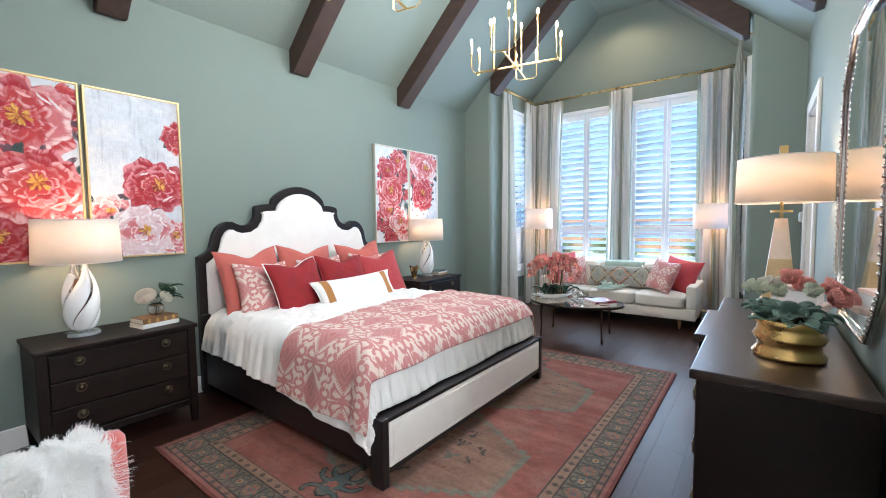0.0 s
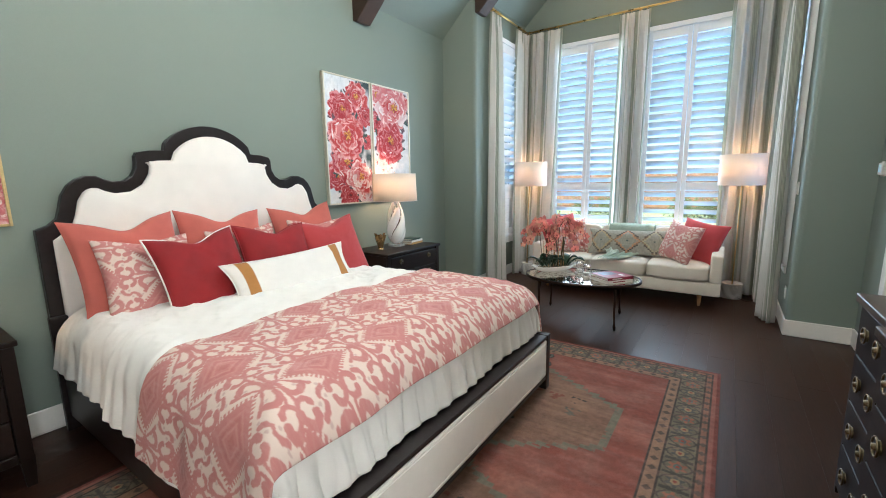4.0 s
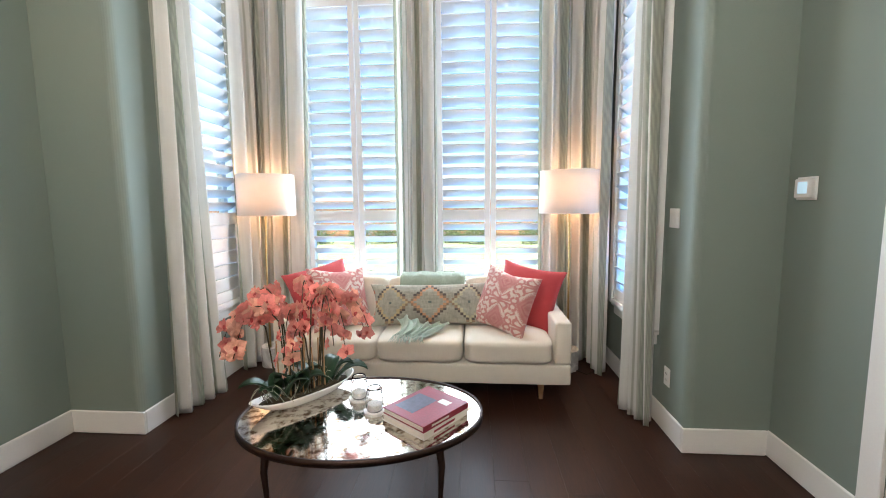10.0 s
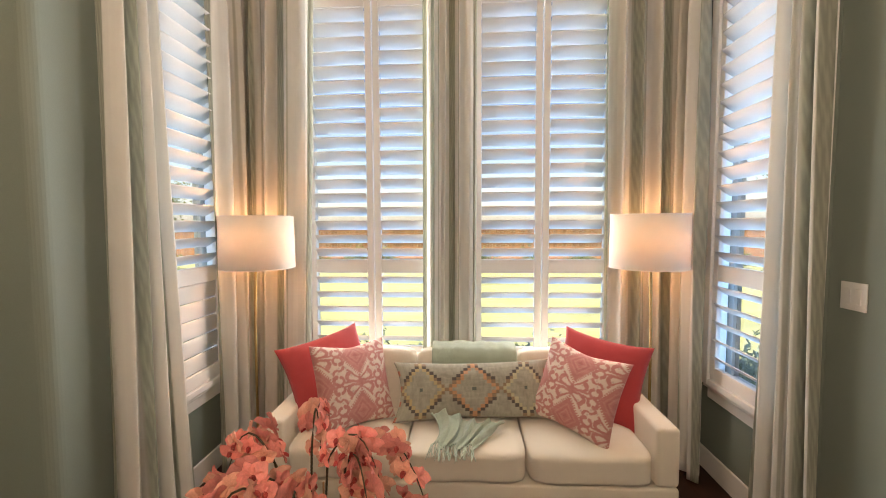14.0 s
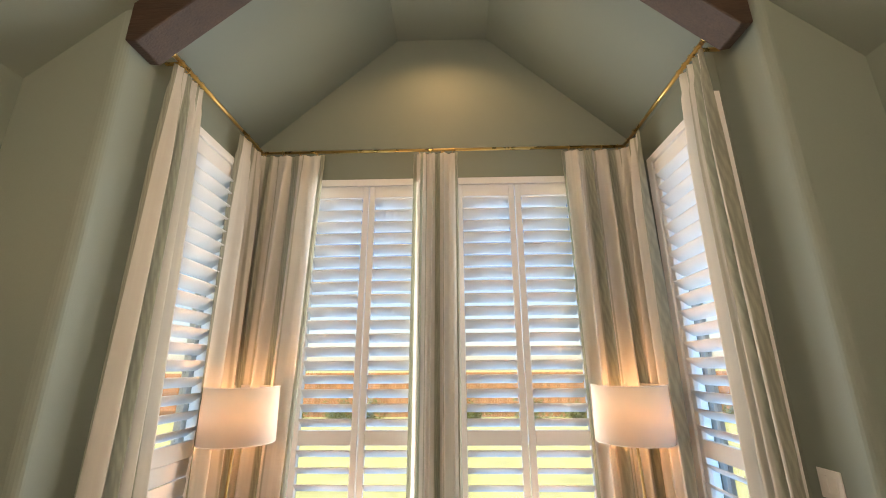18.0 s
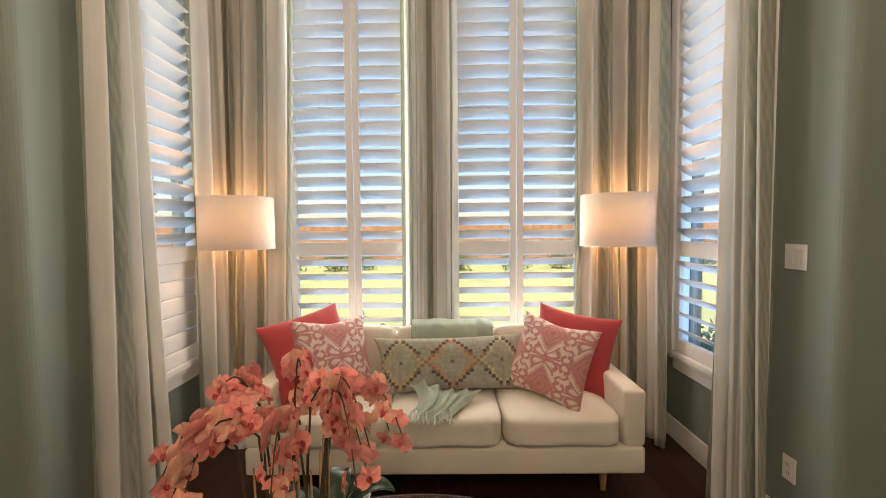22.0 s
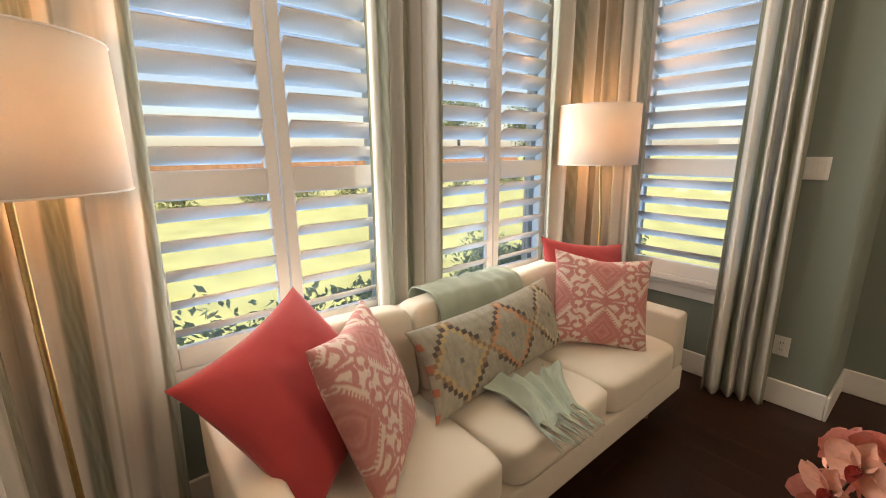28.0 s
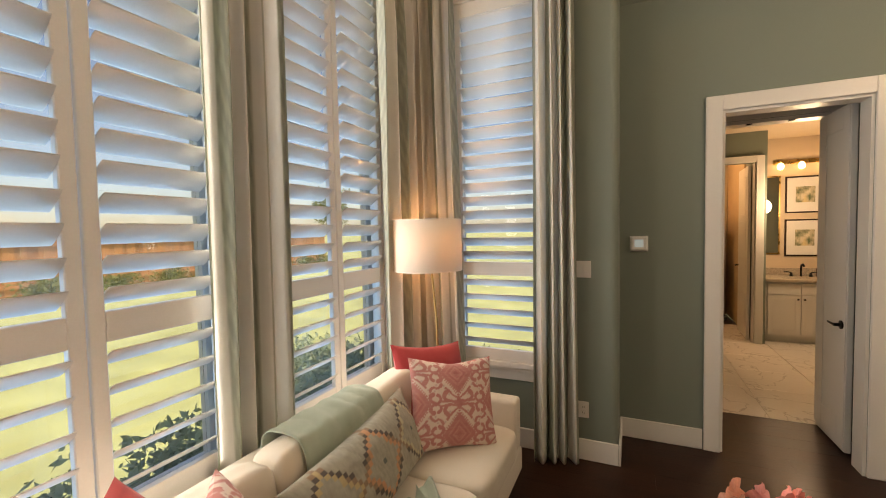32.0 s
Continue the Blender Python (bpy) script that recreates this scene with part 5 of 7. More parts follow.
cw = (SX1 - SX0 - 0.24) / 3
for i in range(3):
    xc = SX0 + 0.12 + cw * (i + 0.5)
    soft_box("seat_cushion", cw - 0.004, 0.66, 0.165, M_SOFA, so_, pose(xc, SY0 + 0.325, 0.372), 0.022, seed=i)
    soft_box("back_cushion", cw - 0.006, 0.17, 0.40, M_SOFA, so_, pose(xc, SY1 - 0.235, 0.615, -10), 0.012, seed=i + 5)
for x in (SX0 + 0.20, SX1 - 0.20):
    for y in (SY0 + 0.10, SY1 - 0.12):
        part("leg", lathe([(0.001, 0), (0.014, 0), (0.026, 0.139), (0.001, 0.139)], 18), M_WOODL, so_, "tapered light oak leg", smooth=True).matrix_basis = pose(x, y, 0)

# ---- coffee table ----
TC = (-1.685, 5.135)
TA, TB = 0.576, 0.395
ct = thing("coffee_table", pose(TC[0], TC[1], 0, 0, 0, 6.5), "oval bronze coffee table with an antiqued mirror top", "table")
part("mirror_top", lathe([(0.001, 0.436), (1, 0.436), (1, 0.444), (0.001, 0.444)], 72, sx=TA - 0.014, sy=TB - 0.014), M_ANTIQUE, ct, "foxed antique mirror glass top")
b = shell([(1, 0.4215), (1, 0.449)], 72, TA, TB)
rim = part("rim", b, M_BRONZE, ct, "dark bronze rim", smooth=True)
sm = rim.modifiers.new("thick", "SOLIDIFY")
sm.thickness = 0.013
part("under_plate", lathe([(0.001, 0.425), (1, 0.425), (1, 0.4355), (0.001, 0.4355)], 72, sx=TA - 0.02, sy=TB - 0.02), M_BRONZE, ct)
for sx, sy in ((-1, -1), (1, -1), (-1, 1), (1, 1)):
    px, py = sx * 0.355, sy * 0.265
    lg = sweep([(px, py, 0.43), (px + sx * 0.012, py + sy * 0.006, 0.34), (px + sx * 0.006, py + sy * 0.003, 0.2), (px + sx * 0.01, py + sy * 0.005, 0.10), (px + sx * 0.012, py + sy * 0.006, 0.06), (px + sx * 0.014, py + sy * 0.007, 0.03), (px + sx * 0.016, py + sy * 0.008, 0.0)],
               [0.019, 0.015, 0.0105, 0.0095, 0.011, 0.016, 0.009], 12)
    part("leg", lg, M_BRONZE, ct, "slim turned bronze leg", smooth=True)

# ---- curtains and rods ----
ROD_Z = 3.58
RXL, RXR, RYB, RYF = -3.14, -0.085, 7.015, 5.86
rod = thing("curtain_rod", pose(0, 0, 0), "brushed gold curtain rod round the bay", "curtain rod")
part("rod", sweep([(RXL, RYF, ROD_Z), (RXL, RYB, ROD_Z)], 0.0125, 12), M_GOLD, rod, smooth=True)
part("rod", sweep([(RXL, RYB, ROD_Z), (RXR, RYB, ROD_Z)], 0.0125, 12), M_GOLD, rod, smooth=True)
part("rod", sweep([(RXR, RYB, ROD_Z), (RXR, RYF, ROD_Z)], 0.0125, 12), M_GOLD, rod, smooth=True)
for x in (RXL, RXR):
    f = part("finial", lathe([(0.001, -0.036), (0.02, -0.03), (0.036, 0), (0.02, 0.03), (0.014, 0.036), (0.014, 0.06), (0.001, 0.06)], 20), M_GOLD, rod, "round gold finial", smooth=True)
    f.matrix_basis = pose(x, RYF - 0.04, ROD_Z, -90)
    e = part("elbow", lathe([(0.001, -0.018), (0.013, -0.013), (0.018, 0), (0.013, 0.013), (0.001, 0.018)], 14), M_GOLD, rod, smooth=True)
    e.matrix_basis = pose(x, RYB, ROD_Z)
for x in (-1.6,):
    part("bracket", box(x - 0.012, x + 0.012, RYB, BACK - 0.001, ROD_Z - 0.02, ROD_Z - 0.008), M_GOLD, rod)
for x, w in ((RXL, BXL + 0.001), (RXR, BXR - 0.001)):
    part("bracket", box(min(x, w), max(x, w), 5.9, 5.92, ROD_Z - 0.02, ROD_Z - 0.008), M_GOLD, rod)

# running stripe repeat: share of the repeat and colour
STRIPES = ((0.38, (0.90, 0.885, 0.845)), (0.03, (0.66, 0.65, 0.58)), (0.26, (0.45, 0.475, 0.40)), (0.03, (0.66, 0.65, 0.58)), (0.15, (0.90, 0.885, 0.845)), (0.05, (0.60, 0.59, 0.52)), (0.10, (0.89, 0.87, 0.83)))
SAGE = np.array((0.42, 0.43, 0.36))


def curtain(pts, bottom, folds, label, seed, deep=1.0):
    """A pleated panel hung along pts at the rod, spreading to bottom at the floor."""
    nu, nv = folds * 30, 60
    u = np.linspace(0, 1, nu)

    def along(path):
        p = np.array(path, float)
        seg = np.hypot(*np.diff(p, axis=0).T)
        s = np.concatenate([[0], np.cumsum(seg)]) / seg.sum()
        x, y = np.interp(u, s, p[:, 0]), np.interp(u, s, p[:, 1])
        tx, ty = np.gradient(x), np.gradient(y)
        ln = np.hypot(tx, ty) + 1e-9
        return x, y, -ty / ln, tx / ln, seg.sum()
    x0, y0, n0x, n0y, l0 = along(pts)
    x1, y1, n1x, n1y, l1 = along(bottom)
    v = np.linspace(0, 1, nv)
    U, V = np.meshgrid(u, v, indexing="ij")
    rr = np.random.RandomState(seed)
    wob = rr.rand(folds + 2)
    phase = U * folds * 6.28318 + 0.5 * np.sin(U * 9 + seed) + 0.35 * np.sin(V * 3 + U * 7 + seed)
    depth = 0.038 * deep * (0.40 + 0.60 * np.clip(V * 6, 0, 1)) * (0.75 + 0.5 * np.interp(U, np.linspace(0, 1, folds + 2), wob))
    off = depth * np.sin(phase) + 0.010 * deep * np.sin(phase * 2 + V * 4)
    off = np.where(V < 0.035, off * 0.6, off)
    k = V ** 1.3
    X = (x0[:, None] * (1 - k) + x1[:, None] * k) + off * (n0x[:, None] * (1 - k) + n1x[:, None] * k)
    Y = (y0[:, None] * (1 - k) + y1[:, None] * k) + off * (n0y[:, None] * (1 - k) + n1y[:, None] * k)
    Z = (ROD_Z - 0.03) * (1 - V) + 0.012 * V
    cloth = U * folds * 0.66 + seed * 0.37
    fr = cloth - np.floor(cloth)
    c = np.broadcast_to(np.array((0.90, 0.885, 0.845)), U.shape + (3,)).copy()
    at = 0.0
    for share, tone in STRIPES:
        c[(fr >= at) & (fr < at + share + 1e-6)] = tone
        at += share
    # sage herringbone tape along both leading edges
    edge = np.minimum(U, 1 - U) * folds < 0.26
    c[(np.minimum(U, 1 - U) * folds < 0.62) & ~edge] = (0.90, 0.885, 0.845)
    c[edge] = SAGE
    dark = c[..., 1] < 0.48
    herr = np.sin(cloth * 75 + np.abs(((V * 150) % 2) - 1) * 5.5)
    c = np.where((dark & (herr > 0.25))[..., None], c * 1.28, c)
    c = c * (0.95 + 0.10 * fnoise(cloth * 30, V * 3, seed))[..., None]
    t = thing("curtain", pose(0, 0, 0), label, "curtain", "bay window curtains")
    ob = grid_mesh("panel", np.stack([X, Y, Z], -1), M_CURT, t, c)
    s = ob.modifiers.new("thick", "SOLIDIFY")
    s.thickness = 0.003
    ring0 = None
    for k in range(folds):
        uu = (k + 0.5) / folds
        px, py = np.interp(uu, u, x0), np.interp(uu, u, y0)
        tang = math.degrees(math.atan2(np.interp(uu, u, n0y), np.interp(uu, u, n0x)))
        m_ = pose(px, py, ROD_Z - 0.004, 90, 0, tang + 90 + 90)
        if ring0 is None:
            ring0 = part("ring", sweep([(0.021 * math.cos(a * 0.5236), 0.021 * math.sin(a * 0.5236), 0) for a in range(13)], 0.0025, 6), M_GOLD, t, "gold curtain ring", smooth=True)
            ring0.matrix_basis = m_
        else:
            again(ring0, m_)
    return t


CL = "floor-length striped cream and sage linen curtain"
curtain([(RXL, 5.88), (RXL, 6.15)], [(RXL - 0.01, 5.81), (RXL + 0.07, 6.23)], 4, CL, 1)
curtain([(RXL, 6.66), (RXL, 6.98), (RXL + 0.03, RYB), (-2.60, RYB)], [(RXL + 0.03, 6.60), (RXL + 0.03, 6.96), (RXL + 0.06, RYB), (-2.71, RYB)], 6, CL, 2, 1.15)
curtain([(-1.845, RYB), (-1.475, RYB)], [(-1.865, RYB), (-1.48, RYB)], 4, CL, 3, 0.95)
curtain([(-0.61, RYB), (RXR - 0.03, RYB), (RXR, 6.98), (RXR, 6.72)], [(-0.57, RYB), (RXR - 0.06, RYB), (RXR - 0.03, 6.96), (RXR - 0.03, 6.64)], 6, CL, 4, 1.15)
curtain([(RXR, 6.15), (RXR, 5.88)], [(RXR - 0.06, 6.15), (RXR + 0.05, 5.87)], 4, CL, 7)

# ---- floor lamps ----


def floor_lamp(x, y, side):
    t = thing("floor_lamp", pose(x, y, 0), "lit brass floor lamp with a marble drum foot, white shade", "floor lamp", "floor lamps beside the sofa")
    part("marble_foot", lathe([(0.001, 0), (0.108, 0), (0.11, 0.004), (0.11, 0.176), (0.106, 0.18), (0.001, 0.18)], 40), M_MARBLE, t, "white marble drum foot", smooth=False)
    part("pole", sweep([(0.0, -0.07, 0.175), (0.0, -0.07, 0.3), (0.0, -0.06, 1.0), (0.0, -0.01, 1.55), (0, 0, 1.68)], 0.0085, 10), M_BRASS, t, "slim brass pole", smooth=True)
    drum_shade(t, 0.24, 0.236, 1.345, 1.69)
    return t


floor_lamp(-2.955, 6.79, 1)
floor_lamp(-0.365, 6.83, -1)

# ---- chandeliers ----


def chandelier(x, y, z, turn):
    t = thing("chandelier", pose(x, y, z, 0, 0, turn), "lit two-tier gold open-frame chandelier with candle bulbs", "chandelier", "gold chandeliers")
    part("rod", sweep([(0, 0, 0.0), (0, 0, FLAT - z - 0.02)], 0.008, 10), M_GOLD, t, smooth=True)
    part("canopy", lathe([(0.001, FLAT - z - 0.03), (0.065, FLAT - z - 0.025), (0.065, FLAT - z - 0.002), (0.001, FLAT - z - 0.002)], 24), M_GOLD, t)
    part("hub", box(-0.025, 0.025, -0.025, 0.025, -0.02, 0.03, 0.004), M_GOLD, t)
    for k in range(4):
        ca, sa = math.cos(radians(k * 90)), math.sin(radians(k * 90))
        ln, spread, up = 0.38, 0.10, 0.14
        part("arm", sweep([(0.02 * ca, 0.02 * sa, 0), (ln * ca, ln * sa, 0)], 0.008, 6), M_GOLD, t)
        ends = [(ln * ca - q * spread * sa, ln * sa + q * spread * ca) for q in (1, -1)]
        inner = [(ln * ca - q * (spread - 0.03) * sa, ln * sa + q * (spread - 0.03) * ca) for q in (1, -1)]
        part("cross_arm", sweep([(*ends[0], up), (*ends[0], 0.02), (*inner[0], 0), (*inner[1], 0), (*ends[1], 0.02), (*ends[1], up)], 0.005, 6), M_GOLD, t)
        mid = (0.20 * ca, 0.20 * sa)
        part("riser", sweep([(*mid, 0), (*mid, 0.33)], 0.005, 6), M_GOLD, t)
        for (px, py), z_ in ((ends[0], up), (ends[1], up), (mid, 0.33)):
            c = part("candle", lathe([(0.001, 0), (0.009, 0), (0.009, 0.075), (0.001, 0.075)], 12), M_GOLD, t)
            c.matrix_basis = pose(px, py, z_)
            part("bulb", lathe([(0.001, 0.075), (0.007, 0.08), (0.0125, 0.098), (0.008, 0.118), (0.001, 0.132)], 12), M_BULB, c, "glowing flame bulb", smooth=True)
    return t


chandelier(-1.61, 3.355, 2.86, 12)
chandelier(-1.61, 1.64, 2.86, 12)

# ---- paintings ----


def peonies(w, h, flowers, ground, seed):
    """Loose impasto peonies; flowers: (x, y, radius, tone) in metres from the lower left corner; ground: dark leafage, its strength and the side it gathers on."""
    nx, ny = int(w * 290), int(h * 290)
    X, Y = np.meshgrid(np.linspace(0, w, nx), np.linspace(0, h, ny), indexing="ij")
    rs = np.random.RandomState(seed)
    drip = fnoise(X * 48, Y * 5, seed)
    c = blend(np.broadcast_to(np.array((0.66, 0.69, 0.73)), X.shape + (3,)), (0.44, 0.47, 0.53), np.clip(drip * 3.4 - 2.05, 0, 1))
    c = blend(c, (0.76, 0.75, 0.76), np.clip(fnoise(X * 9, Y * 13, seed + 4) * 2.4 - 1.0, 0, 1))
    c = blend(c, (0.55, 0.44, 0.50), np.clip(fnoise(X * 5, Y * 4, seed + 8) * 3 - 1.9, 0, 1) * 0.5)
    strength, side = ground
    near = step(X / w if side > 0 else 1 - X / w, 0.35, 0.7)
    c = blend(c, (0.035, 0.062, 0.066), np.clip(fnoise(X * 7, Y * 5, seed + 9) * 4 - 1.5, 0, 1) * strength * near)
    tones = {"red": ((0.10, 0.005, 0.013), (0.34, 0.010, 0.020), (0.62, 0.24, 0.26)),
             "coral": ((0.19, 0.010, 0.022), (0.44, 0.034, 0.036), (0.72, 0.40, 0.39)),
             "pink": ((0.30, 0.030, 0.045), (0.54, 0.15, 0.16), (0.79, 0.60, 0.58)),
             "white": ((0.40, 0.23, 0.26), (0.66, 0.48, 0.49), (0.82, 0.77, 0.76))}
    Xw = X + 0.020 * (fnoise(X * 9, Y * 9, seed + 20) - 0.5) + 0.008 * (fnoise(X * 30, Y * 30, seed + 21) - 0.5)
    Yw = Y + 0.020 * (fnoise(X * 9, Y * 9, seed + 22) - 0.5) + 0.008 * (fnoise(X * 30, Y * 30, seed + 23) - 0.5)
    c = c.copy()

    def near_cells(px, py, r):
        i0, i1 = int(max(0, (px - r) / w * nx)), int(min(nx, (px + r) / w * nx + 1))
        j0, j1 = int(max(0, (py - r) / h * ny)), int(min(ny, (py + r) / h * ny + 1))
        return (slice(i0, i1), slice(j0, j1)) if i1 - i0 > 2 and j1 - j0 > 2 else None

    def dab(px, py, a, ln, wd, bend, ink, k):
        """One bent brush stroke with bristle streaks."""
        sl = near_cells(px, py, ln + 0.02)
        if sl is None:
            return
        dx, dy = Xw[sl] - px, Yw[sl] - py
        lu = (dx * math.cos(a) + dy * math.sin(a)) / ln
        lv = (-dx * math.sin(a) + dy * math.cos(a)) / wd + bend * lu * lu
        br = fnoise(lv * 4 + k * 3.1, lu * 1.3 + k, seed + 31)
        msk = (1 - step(np.hypot(lu, lv) + 0.35 * (br - 0.5), 0.80, 0.95)) * (0.70 + 0.30 * (br > 0.42))
        c[sl] = c[sl] * (1 - msk[..., None]) + np.clip(np.asarray(ink) * (0.78 + 0.44 * br)[..., None], 0, 0.9) * msk[..., None]

    def petal_dab(px, py, a, ln, wd, inks, pale_rim, k):
        """One cupped petal that points along a: deep at its root, streaked, with a lighter curled rim."""
        sl = near_cells(px, py, 1.2 * max(ln, wd) + 0.01)
        if sl is None:
            return
        dx, dy = Xw[sl] - px, Yw[sl] - py
        lu = (dx * math.cos(a) + dy * math.sin(a)) / ln
        lv = (-dx * math.sin(a) + dy * math.cos(a)) / wd
        q = np.sqrt(lu ** 2 + (lv * (1.12 - 0.22 * lu)) ** 2) + 0.10 * np.sin(lv * 5 + k) * (lu > 0)
        streak = fnoise(lv * 6 + k, lu * 1.2 + k * 0.7, seed + 33)
        msk = 1 - step(q, 0.93, 1.0)
        deep_, mid_, pale_ = (np.array(v_) for v_ in inks)
        pc = blend(np.broadcast_to(mid_, lu.shape + (3,)), deep_, np.clip(1 - step(lu, -0.75, 0.05) + 0.9 * (streak - 0.62), 0, 1))
        rim = step(q, 0.60, 0.84) * step(lu, 0.0, 0.45) * step(streak, 0.25, 0.5)
        pc = blend(pc, pale_, np.clip(rim * pale_rim + np.clip(streak * 3 - 1.85, 0, 1) * 0.6 * (lu > -0.2), 0, 1))
        edge = step(q, 0.88, 0.97) * (1 - step(lu, 0.1, 0.5)) * 0.5
        pc = blend(pc, deep_ * 0.7, edge)
        c[sl] = c[sl] * (1 - msk[..., None]) + pc * msk[..., None]

    for fx, fy, R, tone in flowers:
        for k in range(9):
            a = rs.rand() * 6.28
            dab(fx + R * math.cos(a), fy + 0.9 * R * math.sin(a), a + rs.uniform(-0.6, 0.6), R * 0.30, R * 0.10, 0.5, (0.030, 0.060, 0.056) if k % 2 else (0.10, 0.05, 0.07), k)
        names = [tone] * 4 + [{"red": "coral", "coral": "pink", "pink": "white", "white": "pink"}[tone]] + [{"red": "red", "coral": "red", "pink": "coral", "white": "white"}[tone]]
        for rad, cnt, size in ((0.70, 9, 0.42), (0.56, 8, 0.38), (0.40, 7, 0.32), (0.27, 6, 0.24), (0.17, 5, 0.17)):
            turn = rs.rand() * 6.28
            for k in range(cnt):
                a = turn + 6.28318 * (k + rs.uniform(-0.2, 0.2)) / cnt
                rr = R * rad * rs.uniform(0.9, 1.12)
                sz = R * size * rs.uniform(0.8, 1.2)
                inks = tones[names[rs.randint(6)]]
                petal_dab(fx + rr * math.cos(a), fy + rr * math.sin(a) * 0.88, a + rs.uniform(-0.35, 0.35), sz, sz * rs.uniform(0.85, 1.15), inks, rs.choice((0.3, 0.75, 1.0)), rs.randint(40))
        if R > 0.13:
            for k in range(34):
                a, rr = rs.rand() * 6.28, R * 0.20 * rs.rand() ** 0.6
                ink = ((0.58, 0.27, 0.02), (0.44, 0.15, 0.015), (0.66, 0.40, 0.06), (0.26, 0.05, 0.02))[rs.randint(4)]
                dab(fx + 0.06 * R + rr * math.cos(a), fy + 0.08 * R + rr * math.sin(a), a, R * 0.09, R * 0.032, 0.2, ink, k)
        for k in range(7):
            a = rs.rand() * 6.28
            rr = R * rs.uniform(0.55, 0.95)
            dab(fx + rr * math.cos(a), fy + 0.88 * rr * math.sin(a), a + 1.57 + rs.uniform(-0.3, 0.3), R * rs.uniform(0.10, 0.24), R * 0.035, 0.6, tones[tone][2] if k % 3 else (0.80, 0.76, 0.76), k + 9)
    return X, Y, np.clip(c * (0.88 + 0.2 * fnoise(X * 50, Y * 50, seed + 7))[..., None], 0, 1)


def picture(y0, y1, z0, z1, flowers, ground, seed, metal, label):
    t = thing("painting", pose(WL + 0.001, y0, z0), label, "painting", "peony canvases")
    w, h = y1 - y0, z1 - z0
    f = 0.014
    X, Y, c = peonies(w - 2 * f, h - 2 * f, flowers, ground, seed)
    P = np.stack([0.030 + 0.002 * fnoise(X * 60, Y * 60, seed), X + f, Y + f], -1)
    grid_mesh("canvas", P, M_PAINT, t, c, "canvas painted with loose red and pink peonies", smooth=False)
    part("stretcher", box(0.002, 0.028, f + 0.004, w - f - 0.004, f + 0.004, h - f - 0.004), M_LINEN, t)
    for a in ((0, f, 0, h), (w - f, w, 0, h)):
        part("frame_side", box(0.0, 0.042, a[0], a[1], a[2], a[3], 0.002, 1), metal, t, "slim frame strip")
    for a in ((f + 0.0005, w - f - 0.0005, 0, f), (f + 0.0005, w - f - 0.0005, h - f, h)):
        part("frame_rail", box(0.0, 0.042, a[0], a[1], a[2], a[3], 0.002, 1), metal, t, "slim frame strip")


M_PALEGOLD = mat("pale_gold_leaf_frame", (0.62, 0.47, 0.22), 0.4, 0.7, var=0.15, scale=20)
M_SILVERFR = mat("champagne_frame", (0.66, 0.62, 0.50), 0.4, 0.6, var=0.12, scale=20)
PL = "framed canvas of loose red and pink peonies on the bedroom wall"
picture(0.125, 0.745, 1.235, 2.485, [(0.08, 1.10, 0.16, "pink"), (0.50, 1.04, 0.16, "coral"), (0.28, 0.94, 0.28, "coral"), (0.52, 0.18, 0.18, "red"), (0.14, 0.16, 0.24, "red"), (0.10, 0.62, 0.17, "red"), (0.36, 0.50, 0.25, "coral")], (0.35, -1), 11, M_PALEGOLD, PL)
picture(0.765, 1.385, 1.235, 2.485, [(0.60, 0.94, 0.12, "red"), (0.10, 0.33, 0.14, "pink"), (0.06, 0.08, 0.15, "red"), (0.53, 0.13, 0.14, "pink"), (0.42, 0.53, 0.22, "red"), (0.31, 0.17, 0.20, "white")], (0.10, 1), 23, M_PALEGOLD, PL)
picture(3.575, 4.195, 1.222, 2.47, [(0.40, 1.06, 0.14, "coral"), (0.52, 0.88, 0.10, "red"), (0.21, 0.91, 0.17, "red"), (0.55, 0.62, 0.08, "red"), (0.12, 0.27, 0.15, "red"), (0.27, 0.07, 0.13, "red"), (0.24, 0.40, 0.18, "coral"), (0.52, 0.08, 0.13, "white"), (0.43, 0.25, 0.17, "pink"), (0.26, 0.66, 0.23, "coral")], (1.0, 1), 35, M_SILVERFR, PL)
picture(4.215, 4.835, 1.222, 2.47, [(0.06, 1.12, 0.15, "pink"), (0.06, 0.84, 0.12, "red"), (0.14, 0.40, 0.13, "white"), (0.33, 1.01, 0.25, "pink"), (0.26, 0.64, 0.22, "red")], (0.12, -1), 47, M_SILVERFR, PL)

# ---- pillows on the bed ----
def bed_pose(y, x, z, lean, twist=0, yaw=0):
    return pose(x, y, z, 90 - lean, 0, 90 + yaw) @ pose(0, 0, 0, 0, 0, twist)


for i, (y, tw, yw) in enumerate(((1.83, 2, 3), (2.40, -3, -2), (3.12, 3, -4))):
    pillow("throw_pillow", 0.60, 0.60, 0.19, M_SALMON, bed_pose(y, -3.45, 0.975, 17, tw, yw), "square salmon velvet pillow propped on the headboard", group="salmon bed pillows", seed=i, chop=0.22)
for i, (y, tw, yw) in enumerate(((1.87, -2, 4), (2.50, 2, 0), (3.13, -3, -5))):
    pillow("throw_pillow", 0.52, 0.50, 0.16, M_PRINT, bed_pose(y, -3.31, 0.905, 20, tw, yw), "square pink ikat print pillow on the bed", colour=ik(1.72), group="printed bed pillows", n=130, seed=i + 3, chop=0.10)
